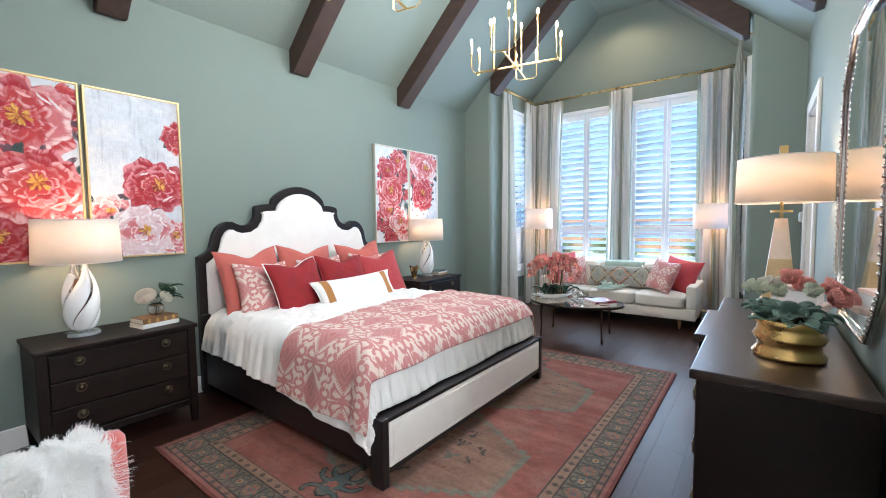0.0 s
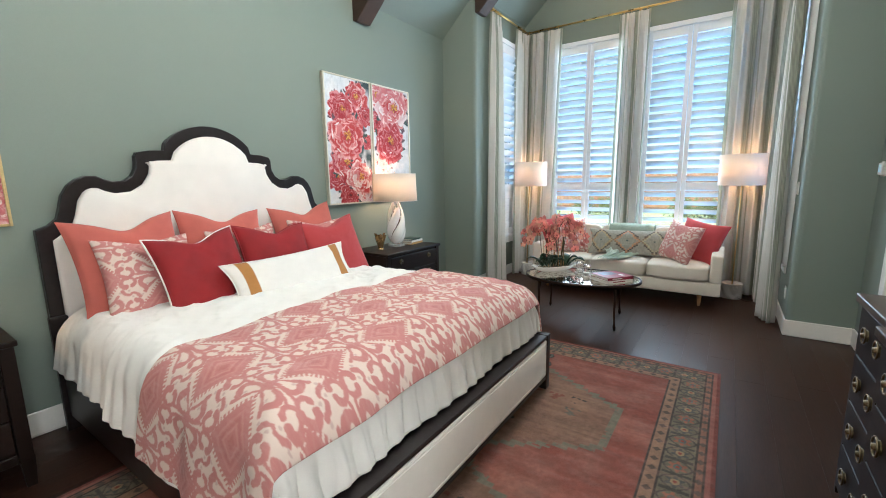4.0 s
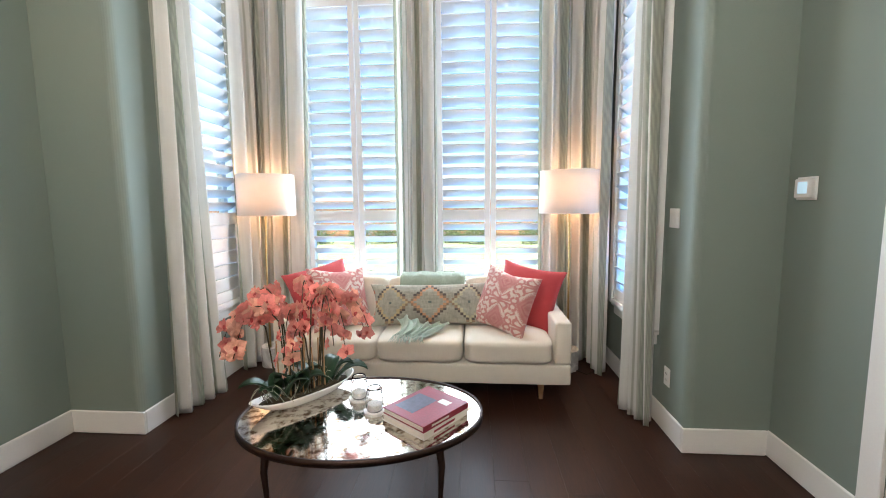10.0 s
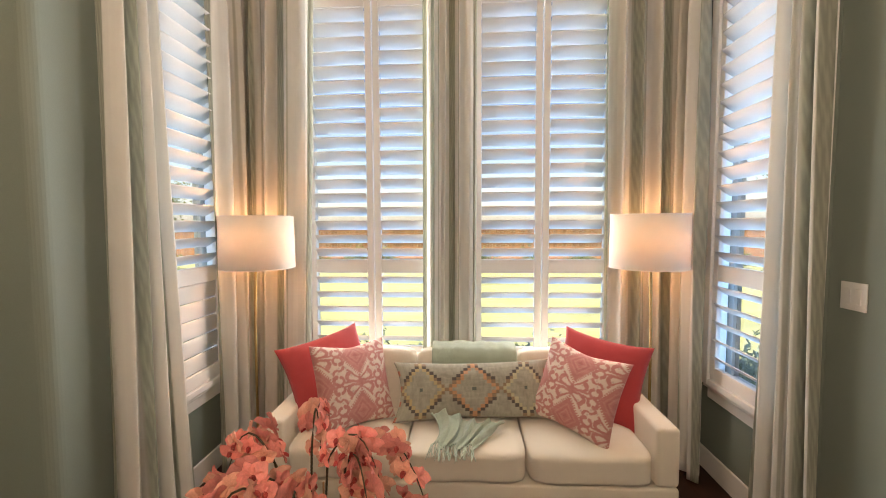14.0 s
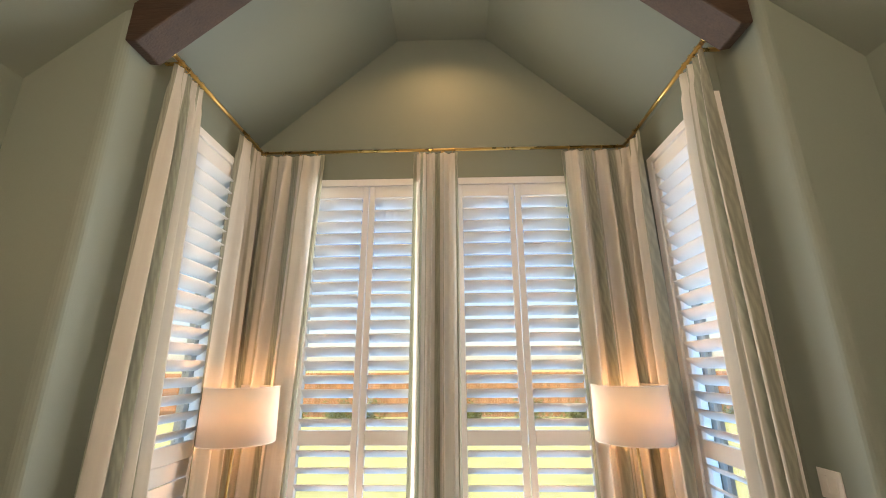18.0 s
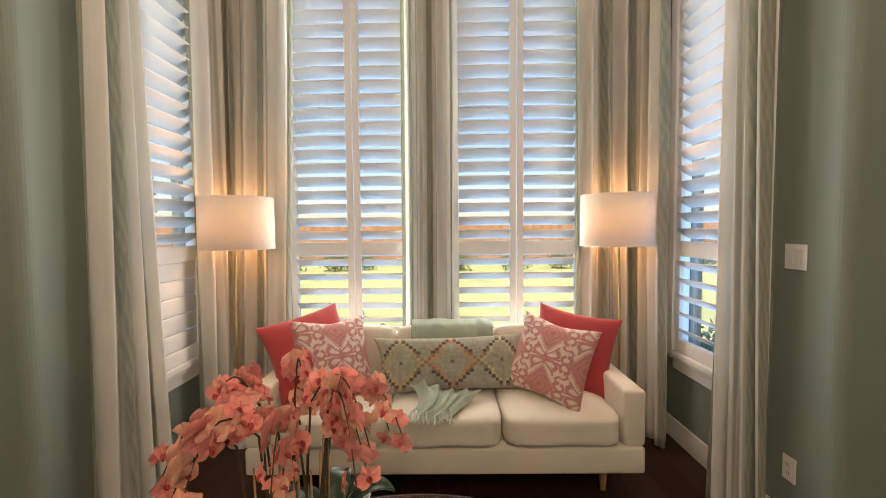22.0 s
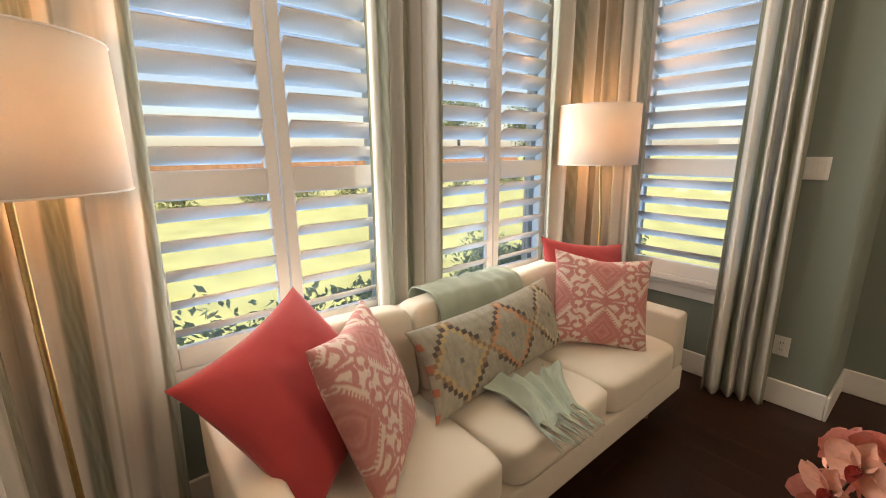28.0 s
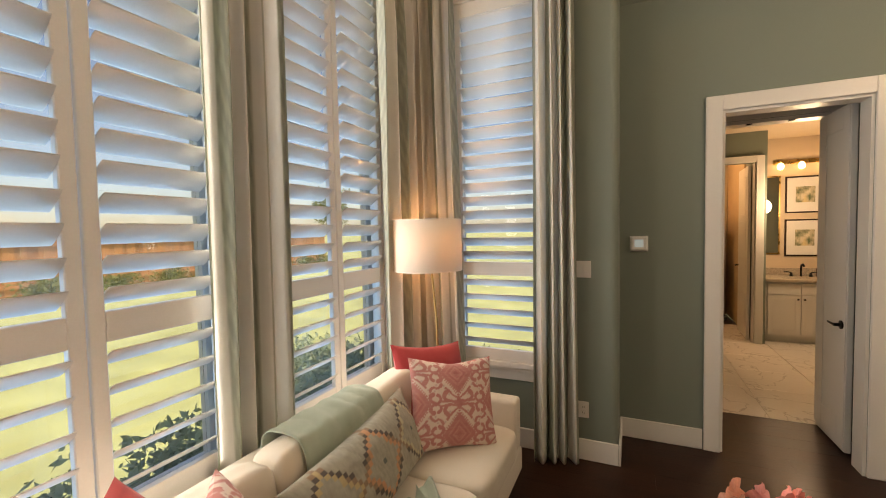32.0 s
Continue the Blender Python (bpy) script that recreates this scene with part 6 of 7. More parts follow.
for i, (y, tw, yw, mm) in enumerate(((2.11, 3, 5, M_RED), (2.63, -3, 0, M_RED), (3.15, 4, -6, M_CORALRED))):
    pillow("throw_pillow", 0.56, 0.54, 0.18, mm, bed_pose(y, -3.16, 0.90, 24, tw, yw), "square red velvet pillow with a pale piped edge" if i == 0 else "square red velvet pillow with a dented top", group="red bed pillows", seed=i + 6, chop=0.20, piping=(M_SHEET if i < 1 else mm, 0.006))


def lumbar_cols(U, V):
    c = np.broadcast_to(np.array((0.80, 0.77, 0.73)), U.shape + (3,)).copy()
    band = (np.abs(np.abs(U) - 0.76) < 0.085)
    c[band] = (0.40, 0.185, 0.045)
    return c


pillow("lumbar_pillow", 0.97, 0.33, 0.15, M_PRINT, bed_pose(2.62, -2.945, 0.815, 30, 2, -2), "long white lumbar pillow with two caramel bands", colour=lumbar_cols, n=120, seed=12, piping=(M_SHEET, 0.005))

# ---- pillows and throw on the sofa ----
def lean_pose(centre, right, up):
    """A pillow's pose from its middle, the way of its lower edge and the way up its face."""
    x = Vector(right).normalized()
    z = x.cross(Vector(up)).normalized()
    y = z.cross(x)
    m = Matrix((x, y, z)).transposed().to_4x4()
    m.translation = centre
    return m


pillow("throw_pillow", 0.53, 0.53, 0.17, M_CORALRED, lean_pose((-2.395, 6.56, 0.712), (0.42, 0.275, 0.107), (-0.266, 0.194, 0.354)), "coral red pillow leaning on the sofa arm", group="red sofa pillows", seed=21)
pillow("throw_pillow", 0.53, 0.52, 0.17, M_CORALRED, lean_pose((-0.728, 6.63, 0.682), (0.452, -0.228, -0.071), (0.15, 0.15, 0.46)), "coral red pillow leaning in the sofa corner", group="red sofa pillows", seed=22)
pillow("throw_pillow", 0.50, 0.50, 0.16, M_PRINT, lean_pose((-2.215, 6.44, 0.694), (0.339, 0.349, -0.043), (-0.05, 0.197, 0.39)), "pink ikat print pillow on the ivory sofa", colour=ik(2.0), group="printed sofa pillows", n=120, seed=23, chop=0.05)
pillow("throw_pillow", 0.50, 0.48, 0.17, M_PRINT, lean_pose((-0.915, 6.42, 0.686), (0.315, -0.30, -0.05), (0.06, 0.159, 0.421)), "pink ikat print pillow on the ivory sofa", colour=ik(2.0), group="printed sofa pillows", n=120, seed=24, chop=0.05)
pillow("lumbar_pillow", 0.97, 0.35, 0.16, M_PRINT, lean_pose((-1.51, 6.545, 0.625), (0.93, 0.10, 0.0), (-0.02, 0.145, 0.28)), "grey woven kilim lumbar pillow with stepped diamonds", colour=lambda U, V: kilim((U + 1) * 1.5, (V + 1) / 2), n=150, seed=25)


def throw_sheet(name, path, x0, x1, pinch, seed, parent, label, amp=1.0):
    """A strip of knit laid along a path of (y, z)."""
    p = np.array(path, float)
    s = np.concatenate([[0], np.cumsum(np.hypot(*np.diff(p, axis=0).T))])
    t = np.linspace(0, s[-1], 60)
    y, z = np.interp(t, s, p[:, 0]), np.interp(t, s, p[:, 1])
    for _ in range(3):
        y[1:-1] = (y[:-2] + 2 * y[1:-1] + y[2:]) / 4
        z[1:-1] = (z[:-2] + 2 * z[1:-1] + z[2:]) / 4
    u = np.linspace(0, 1, 60)
    U, Tt = np.meshgrid(u, t / s[-1], indexing="ij")
    wl = pinch(Tt)
    X = (x0 + x1) / 2 + (U - 0.5) * (x1 - x0) * wl[0] + wl[1]
    fold = 0.013 * np.sin(U * 20 + 5 * fnoise(U * 3, Tt * 3, seed)) * (1.45 - wl[0]) * 2.2 + 0.05 * np.clip(fnoise(U * 3.2, Tt * 3.5, seed + 4) - 0.45, 0, 1) + 0.012 * (fnoise(U * 4, Tt * 5, seed + 1) - 0.3)
    fold = fold * amp
    P = np.stack([X, y[None, :] + 0 * U - 0.3 * fold, z[None, :] + np.abs(fold) + 0 * U], -1)
    ob = grid_mesh(name, P, M_THROW, parent, None, label)
    so = ob.modifiers.new("thick", "SOLIDIFY")
    so.thickness = 0.006
    return P


tw = thing("throw_blanket", pose(0, 0, 0), "mint green fringed knit throw draped over the sofa", "throw")
throw_sheet("upper_fold", [(6.895, 0.735), (6.885, 0.80), (6.85, 0.838), (6.77, 0.846), (6.69, 0.834), (6.655, 0.785), (6.63, 0.65), (6.60, 0.52)], -1.78, -1.22, lambda t: (0.96 - 0.0 * t, 0 * t), 3, tw, "mint throw over the sofa back", 0.4)
# bunched end: cloth run between the lumbar pillow and the seat front, gathered into deep folds
Uc, Tc = np.meshgrid(np.linspace(0, 1, 110), np.linspace(0, 1, 46), indexing="ij")
left = -1.765 + 0.03 * Tc + 0.05 * np.sin(Tc * 3.1)
right = -1.335 - 0.17 * Tc ** 0.8
Xc = left + (right - left) * Uc
Yc = 6.40 - 0.26 * Tc - 0.045 * Uc * (1 - Tc) + 0.015 * np.sin(Uc * 17)
ridge = np.sin(Uc * 33 + 4 * fnoise(Uc * 3, Tc * 2, 5) + Tc * 1.6)
Zc = 0.499 - 0.012 * Tc + 0.019 * np.clip(ridge, -0.55, 1) * (0.55 + 0.75 * fnoise(Uc * 4, Tc * 3, 6)) + 0.045 * np.exp(-((Uc - 0.22) / 0.16) ** 2) * (1 - Tc) ** 0.7 + 0.02 * (1 - Tc)
Xc = Xc + 0.008 * np.cos(Uc * 33 + Tc * 1.6)
P = np.stack([Xc, Yc, np.maximum(Zc, 0.492 - 0.008 * Tc)], -1)
so = grid_mesh("lower_fold", P, M_THROW, tw, None, "gathered mint throw end").modifiers.new("thick", "SOLIDIFY")
so.thickness = 0.005
rs5 = random.Random(3)
for k in range(44):
    i = int(k * 109 / 43)
    x, y, z = P[i, -1]
    ln = rs5.uniform(0.08, 0.12)
    b = sweep([(0, 0, 0), (rs5.uniform(-0.008, 0.008), -ln * 0.5, -0.006), (rs5.uniform(-0.02, 0.02), -ln, -0.010 - 0.012 * rs5.random())], [0.0024, 0.0028, 0.0016], 5)
    f = part("fringe", b, M_THROW, tw)
    f.matrix_basis = pose(x, y + 0.003, max(z, 0.494))

# ---- flowers ----


def petal(bm, length, width, turn, lift, cup=0.25, droop=0.0, base=0.0):
    """A cupped petal from the middle outwards: turn about z, lift above the plane."""
    m = Matrix.Rotation(radians(turn), 4, "Z") @ Matrix.Rotation(radians(-lift), 4, "Y")
    rows = []
    for i in range(5):
        t = i / 4
        w = width * math.sin(math.pi * (0.12 + 0.80 * t)) ** 0.8 * (1 if i else 0.35)
        row = []
        for k in (-1, -0.5, 0, 0.5, 1):
            z = cup * width * k * k - droop * length * t * t
            row.append(bm.verts.new(m @ Vector((base + length * (t - 0.08 * k * k * t), w * k * 0.5, z))))
        rows.append(row)
    for a, c in zip(rows, rows[1:]):
        for k in range(4):
            bm.faces.new((a[k], a[k + 1], c[k + 1], c[k]))


def orchid_bloom(parent, m, skin=None):
    b = bmesh.new()
    for tn, ln, wd in ((90, 0.036, 0.026), (215, 0.036, 0.025), (325, 0.036, 0.025)):
        petal(b, ln, wd, tn, 4, 0.18, 0.12)
    for tn in (15, 165):
        petal(b, 0.040, 0.043, tn, 10, 0.14, 0.15)
    f = part("bloom", b, skin or M_ORCHID, parent, smooth=True)
    f.matrix_basis = m
    c = bmesh.new()
    petal(c, 0.020, 0.016, 270, 45, 0.5, 0.2)
    petal(c, 0.014, 0.010, 250, 60, 0.5, 0.1)
    petal(c, 0.014, 0.010, 290, 60, 0.5, 0.1)
    lip = part("lip", c, M_ORCHIDC, f, "deep red lip", smooth=True)
    return f


def strap_leaf(parent, turn, ln, wd, rise, m=None, name="leaf"):
    b = bmesh.new()
    rows = []
    for i in range(9):
        t = i / 8
        w = wd * math.sin(math.pi * min(1, 0.15 + 0.85 * t)) ** 0.6 * (0.5 if i == 0 else 1)
        x = ln * t * (1 - 0.15 * t)
        z = rise * math.sin(t * 2.0) - 0.25 * ln * t * t
        rows.append([b.verts.new((x, w * k * 0.5, z + 0.22 * wd * k * k)) for k in (-1, -0.5, 0, 0.5, 1)])
    for a, c in zip(rows, rows[1:]):
        for k in range(4):
            b.faces.new((a[k], a[k + 1], c[k + 1], c[k]))
    o = part(name, b, m or M_LEAF, parent, smooth=True)
    so = o.modifiers.new("thick", "SOLIDIFY")
    so.thickness = 0.002
    o.matrix_basis = pose(0, 0, 0, 0, 0, turn)
    return o


# ---- orchid on the coffee table ----
orc = thing("potted_orchid", pose(-2.01, 5.255, 0.4445, 0, 0, 51), "coral silk orchids in a white boat-shaped bowl", "plant")
b = bmesh.new()
nu_, nv_ = 44, 8
rings = []
for j in range(nv_ + 1):
    v = j / nv_
    ring = []
    for i in range(nu_):
        a = 6.28318 * i / nu_
        grow = 0.45 + 0.55 * v ** 0.6
        ex = 0.28 * math.copysign(abs(math.cos(a)) ** 0.85, math.cos(a))
        tip = 0.018 * abs(math.cos(a)) ** 4 * v
        ring.append(b.verts.new((ex * grow, 0.085 * math.sin(a) * grow, 0.058 * v + tip)))
    rings.append(ring)
for r, s in zip(rings, rings[1:]):
    for i in range(nu_):
        b.faces.new((r[i], r[(i + 1) % nu_], s[(i + 1) % nu_], s[i]))
b.faces.new(rings[0][::-1])
bowl = part("bowl", b, M_CERAMIC, orc, "white boat-shaped ceramic bowl", smooth=True)
sm = bowl.modifiers.new("thick", "SOLIDIFY")
sm.thickness = -0.006
b = lathe([(0.001, 0.060), (0.5, 0.058), (0.98, 0.045)], 40, sx=0.25, sy=0.073)
part("moss", b, M_MOSS, orc, "brown moss filling", smooth=True)
rs6 = random.Random(17)
for k in range(16):
    lf = strap_leaf(orc, 0, rs6.uniform(0.15, 0.22), rs6.uniform(0.065, 0.095), rs6.uniform(0.06, 0.12))
    lf.matrix_basis = pose(rs6.uniform(-0.16, 0.16), rs6.uniform(-0.03, 0.03), 0.05, 0, rs6.uniform(-35, -5), rs6.uniform(0, 360))
# wispy curls of moss
for k in range(46):
    x, a = rs6.uniform(-0.22, 0.22), rs6.uniform(0, 6.28)
    rr = rs6.uniform(0.03, 0.075)
    sp = rs6.choice((-1, 1)) * rs6.uniform(0.7, 1.5)
    pts = [(x, 0.03 * math.cos(a), 0.055)]
    for q in range(1, 8):
        t = q / 7
        pts.append((x + 1.9 * rr * t * math.cos(a + sp * t), 0.4 * 0.03 + 1.6 * rr * t * math.sin(a + sp * t), 0.055 + rr * 1.1 * math.sin(t * 3.0) + 0.012 * math.sin(t * 9 + k)))
    part("air_root", sweep(pts, 0.0014, 5), M_ROOT if k % 4 else M_STEM, orc, smooth=True)
masters = [None, None]
stems = ((-0.14, 0.01, 0.46, 160, 0.20), (-0.10, -0.02, 0.50, 195, 0.24), (-0.06, 0.02, 0.54, 125, 0.18), (-0.02, -0.02, 0.47, 225, 0.22), (0.03, 0.02, 0.55, 280, 0.24), (0.06, -0.02, 0.50, 310, 0.24), (0.09, 0.01, 0.46, 335, 0.20), (-0.08, 0.03, 0.52, 90, 0.18), (0.08, -0.03, 0.52, 250, 0.27), (0.0, 0.03, 0.55, 45, 0.12), (-0.04, -0.03, 0.50, 175, 0.28), (0.02, -0.03, 0.36, 205, 0.12), (0.05, -0.02, 0.42, 295, 0.14))
for sx_, sy_, hh_, ang, reach in stems:
    ca, sa = math.cos(radians(ang)), math.sin(radians(ang))
    pts = [(sx_, sy_, 0.05)]
    for i in range(1, 5):
        pts.append((sx_ + 0.01 * ca * i, sy_ + 0.01 * sa * i, 0.05 + hh_ * 0.78 * i / 4))
    for i in range(1, 9):
        t = i / 8
        pts.append((sx_ + ca * (0.04 + reach * t), sy_ + sa * (0.04 + reach * t), 0.05 + hh_ * (0.78 + 0.26 * math.sin(t * 2.4)) - 0.19 * t * t * t))
    part("stem", sweep(pts, [0.0036] * 5 + [0.003] * 4 + [0.002] * (len(pts) - 9), 6), M_STEM, orc, smooth=True)
    part("stake", sweep([(sx_ + 0.007, sy_ - 0.006, 0.05), (sx_ + 0.009 + 0.01 * ca, sy_ - 0.006, 0.05 + hh_ * 0.62)], 0.0032, 6), M_STAKE, orc, "bamboo stake")
    P_ = [Vector(p) for p in pts]
    for i in range(11):
        t = 5.0 + i * 0.69
        k = min(int(t), len(P_) - 2)
        p = P_[k].lerp(P_[k + 1], min(1.0, t - k))
        side = 1 if i % 2 else -1
        yaw = ang + 90 * side + rs6.uniform(-50, 50)
        out = Vector((math.cos(radians(yaw)), math.sin(radians(yaw)), 0)) * 0.026
        face = pose(*(p + out + Vector((0, 0, rs6.uniform(-0.02, 0.012)))), 0, 0, yaw + 90) @ pose(0, 0, 0, rs6.uniform(62, 105), 0, 0) @ pose(0, 0, 0, 0, 0, rs6.uniform(-25, 25)) @ Matrix.Scale(rs6.uniform(0.88, 1.22), 4)
        pick = 1 if rs6.random() < 0.3 else 0
        if masters[pick] is None:
            masters[pick] = orchid_bloom(orc, face, (M_ORCHID, M_ORCHIDP)[pick])
        else:
            f = again(masters[pick], face)
            again(masters[pick].children[0], Matrix.Identity(4), f)

# ---- books ----


def book(parent_thing, w, d, h, cover, at, bars=True):
    """One book: page block and cover; spine along -y."""
    t = thing("book", at, parent_thing[0], "book", parent_thing[1])
    part("page_block", box(0.004, w - 0.004, 0.005, d - 0.004, 0.003, h - 0.003), M_PAPER, t, "cream page block")
    b = box(0, w, 0, d, 0, 0.003)
    box(0, w, 0, d, h - 0.003, h, bm=b)
    box(0, w, 0, 0.0045, 0.003, h - 0.003, bm=b)
    part("cover", b, cover, t)
    return t


M_BOOKBRN = mat("brown_gilt_leather", (0.20, 0.105, 0.04), 0.5, var=0.35, scale=30, fine=120, bump=0.1)
M_BOOKART = mat("dark_blue_cover_art", (0.06, 0.05, 0.10), 0.35, var=0.4, scale=18, fine=60, bump=0.0)
bpose = pose(-1.362, 4.905, 0.4445, 0, 0, 53)
b1 = book(("white hardback art book under a crimson book", "coffee table books"), 0.295, 0.265, 0.030, M_BOOKWHT, bpose)
b2 = book(("crimson hardback art book with dark cover picture", "coffee table books"), 0.295, 0.262, 0.028, M_BOOKRED, pose(-1.364, 4.909, 0.4755, 0, 0, 52))
part("cover_picture", box(0.05, 0.21, 0.12, 0.235, 0.0281, 0.0286), M_BOOKART, b2, "dark blue cover picture")
part("title_bar", box(0.20, 0.24, 0.05, 0.11, 0.0281, 0.0286), M_BOOKWHT, b2, "small pale title bar")
part("spine_bar", box(0.06, 0.20, -0.0006, -0.0001, 0.010, 0.020), M_BOOKRED, b1, "red spine title bar")
part("spine_bar", box(0.05, 0.16, -0.0006, -0.0001, 0.009, 0.018), M_BOOKWHT, b2, "pale spine title bar")

# ---- glass candle holders ----
for x, y in ((-1.735, 5.26), (-1.625, 5.135)):
    v = thing("candle_holder", pose(x, y, 0.4445), "clear glass candle holder on a white coaster", "candle holder", "coffee table candle holders")
    part("coaster", lathe([(0.001, 0), (0.055, 0), (0.055, 0.012), (0.001, 0.012)], 8), M_MARBLE, v, "white octagonal coaster")
    g = part("glass", shell([(0.001, 0.0125), (0.036, 0.0125), (0.043, 0.03), (0.044, 0.07), (0.036, 0.115), (0.033, 0.125)], 32), M_GLASS, v, "clear glass tumbler", smooth=True)
    s = g.modifiers.new("thick", "SOLIDIFY")
    s.thickness = 0.0025
    part("candle", lathe([(0.001, 0.016), (0.033, 0.016), (0.034, 0.045), (0.001, 0.045)], 24), M_SHEET, v, "white wax candle")

# ---- things on the nightstands ----
b3 = book(("white paperback on the nightstand", "nightstand books"), 0.25, 0.185, 0.030, M_BOOKWHT, pose(-3.27, 0.93, 0.742, 0, 0, 100))
b4 = book(("gold and brown cloth book with banded spine", "nightstand books"), 0.24, 0.18, 0.036, M_BOOKBRN, pose(-3.275, 0.935, 0.773, 0, 0, 100))
for k in range(4):
    part("spine_band", box(0.03 + k * 0.055, 0.05 + k * 0.055, -0.0012, -0.0002, 0.002, 0.034), M_BOOKGLD, b4, "spine band")
vs = thing("flower_vase", pose(-3.40, 1.055, 0.81) @ Matrix.Scale(1.15, 4), "white peony in a small round glass vase on books", "vase")
g = part("glass", shell([(0.001, 0), (0.03, 0.002), (0.048, 0.03), (0.044, 0.06), (0.03, 0.075)], 28), M_GLASS, vs, "clear glass bubble vase", smooth=True)
s = g.modifiers.new("thick", "SOLIDIFY")
s.thickness = 0.002
for k in range(5):
    part("stem", sweep([(0.01 * math.cos(k), 0.01 * math.sin(k), 0.01), (0.015 * math.cos(k * 1.3), 0.02 * math.sin(k * 2), 0.08), (0.05 * math.cos(k * 1.3), 0.06 * math.sin(k * 2), 0.13)], 0.0025, 5), M_LEAF, vs, "green stem")


def bloom_ball(parent, m, r, layers, at, name="bloom", label="", open_=8):
    b = bmesh.new()
    for ly in range(layers):
        n = 6 + ly * 2
        for k in range(n):
            petal(b, r * (0.55 + 0.45 * ly / layers), r * 0.8, 360 * (k + 0.37 * ly) / n, 84 - (84 - open_) * ly / layers, 0.35, -0.16)
    o = part(name, b, m, parent, label, smooth=True)
    o.matrix_basis = at
    return o


bloom_ball(vs, M_WHTFLO, 0.075, 7, pose(0.035, -0.055, 0.115, 25, 45, 0), label="open white peony")
bloom_ball(vs, M_WHTFLO, 0.055, 6, pose(0.045, 0.03, 0.105, 10, 55, 40), label="open white peony")
bloom_ball(vs, M_WHTFLO, 0.045, 5, pose(0.0, 0.085, 0.15, -30, 20, 0), label="smaller white peony")
for k in range(22):
    lf = strap_leaf(vs, 0, rs6.uniform(0.07, 0.11), 0.04, 0.02)
    lf.matrix_basis = pose(0.01, 0.035 + 0.02 * (k % 3), 0.10 + 0.014 * (k % 5), rs6.uniform(-30, 30), rs6.uniform(-45, 15), rs6.uniform(-60, 170))

for (w, d, h, mm, z, ln, lab) in ((0.22, 0.16, 0.024, M_BOOKGLD, 0.742, 95, "gold cloth book in a small stack"), (0.21, 0.155, 0.02, M_BOOKWHT, 0.7665, 93, "white book in a small stack"), (0.19, 0.14, 0.018, M_BOOKGRN, 0.787, 97, "dark green book on a small stack")):
    book((lab, "far nightstand books"), w, d, h, mm, pose(-3.36, 4.43, z, 0, 0, ln))
gv = thing("votive_holder", pose(-3.47, 4.04, 0.742), "gilded leaf-shaped votive holder on the nightstand", "candle holder")
for k in range(9):
    a = k * 40
    b = bmesh.new()
    petal(b, 0.13 + 0.02 * (k % 3), 0.06, 0, 72, 0.4, -0.02)
    o = part("leaf", b, M_AMBER, gv, "gilded pierced leaf", smooth=True)
    o.matrix_basis = pose(0.022 * math.cos(radians(a)), 0.022 * math.sin(radians(a)), 0.004, 0, 0, a)
part("foot", lathe([(0.001, 0), (0.035, 0), (0.03, 0.01), (0.001, 0.012)], 20), M_AMBER, gv)

# ---- things on the dresser ----
fb = thing("flower_bowl", pose(0.27, 1.93, 0.96) @ Matrix.Scale(1.1, 4), "brass ribbed bowl of pink and cream silk flowers", "flower arrangement")
o = part("bowl", shell([(0.001, 0.0), (0.098, 0.0), (0.101, 0.012), (0.088, 0.028), (0.084, 0.048), (0.095, 0.060), (0.101, 0.072), (0.089, 0.090), (0.087, 0.108), (0.104, 0.13), (0.097, 0.132), (0.08, 0.11)], 48), M_GOLD, fb, "polished brass bowl with twisted ribs", smooth=True)
part("foam", lathe([(0.001, 0.1), (0.07, 0.1), (0.05, 0.14), (0.001, 0.145)], 20), M_MOSS, fb)
rs7 = random.Random(5)
spots = ((-0.07, -0.05, M_PALEGRN), (-0.03, -0.085, M_PALEGRN), (0.045, -0.07, M_PALEGRN), (0.09, 0.0, M_PINKFLO), (0.10, -0.06, M_PINKFLO), (-0.10, 0.02, M_PALEGRN), (0.03, 0.05, M_PINKFLO), (-0.03, 0.07, M_WHTFLO), (0.0, 0.0, M_PINKFLO), (-0.06, 0.0, M_WHTFLO), (0.13, 0.04, M_PINKFLO))
for i, (x, y, mm) in enumerate(spots):
    rr_ = math.hypot(x, y)
    az = math.degrees(math.atan2(y, x))
    bloom_ball(fb, mm, 0.046 if mm is not M_PINKFLO else 0.058, 6, pose(x * 0.95, y * 0.95, 0.236 - 3.0 * rr_ * rr_ + rs7.uniform(-0.008, 0.012), 0, 0, az) @ pose(0, 0, 0, 0, rr_ * 420, 0), label="silk flower head", open_=34)
for k in range(60):
    a = rs7.uniform(0, 360)
    lf = strap_leaf(fb, 0, rs7.uniform(0.045, 0.068), 0.048, 0.006, M_SAGELEAF)
    r = rs7.uniform(0.02, 0.095)
    lf.matrix_basis = pose(r * math.cos(radians(a)), r * math.sin(radians(a)), 0.122 + 0.035 * rs7.random(), 0, 0, a + rs7.uniform(-40, 40)) @ pose(0, 0, 0, rs7.uniform(-25, 25), rs7.uniform(-62, 18), 0)
for at, (w, d, h), lab in ((pose(0.187, 2.494, 0.96, 0, 0, -18), (0.22, 0.17, 0.115), "white lacquered keepsake box on the dresser"), (pose(0.225, 2.505, 1.0755, 0, 0, -16), (0.17, 0.13, 0.080), "smaller white box with a blush lid stacked on another")):
    bx = thing("trinket_box", at, lab, "box", "stacked keepsake boxes")
    part("body", box(0, w, 0, d, 0, h * 0.72, 0.004), M_CERAMIC, bx)
    part("lid", box(-0.003, w + 0.003, -0.003, d + 0.003, h * 0.72 + 0.0005, h, 0.004), M_BLUSH, bx, "blush pink lid")

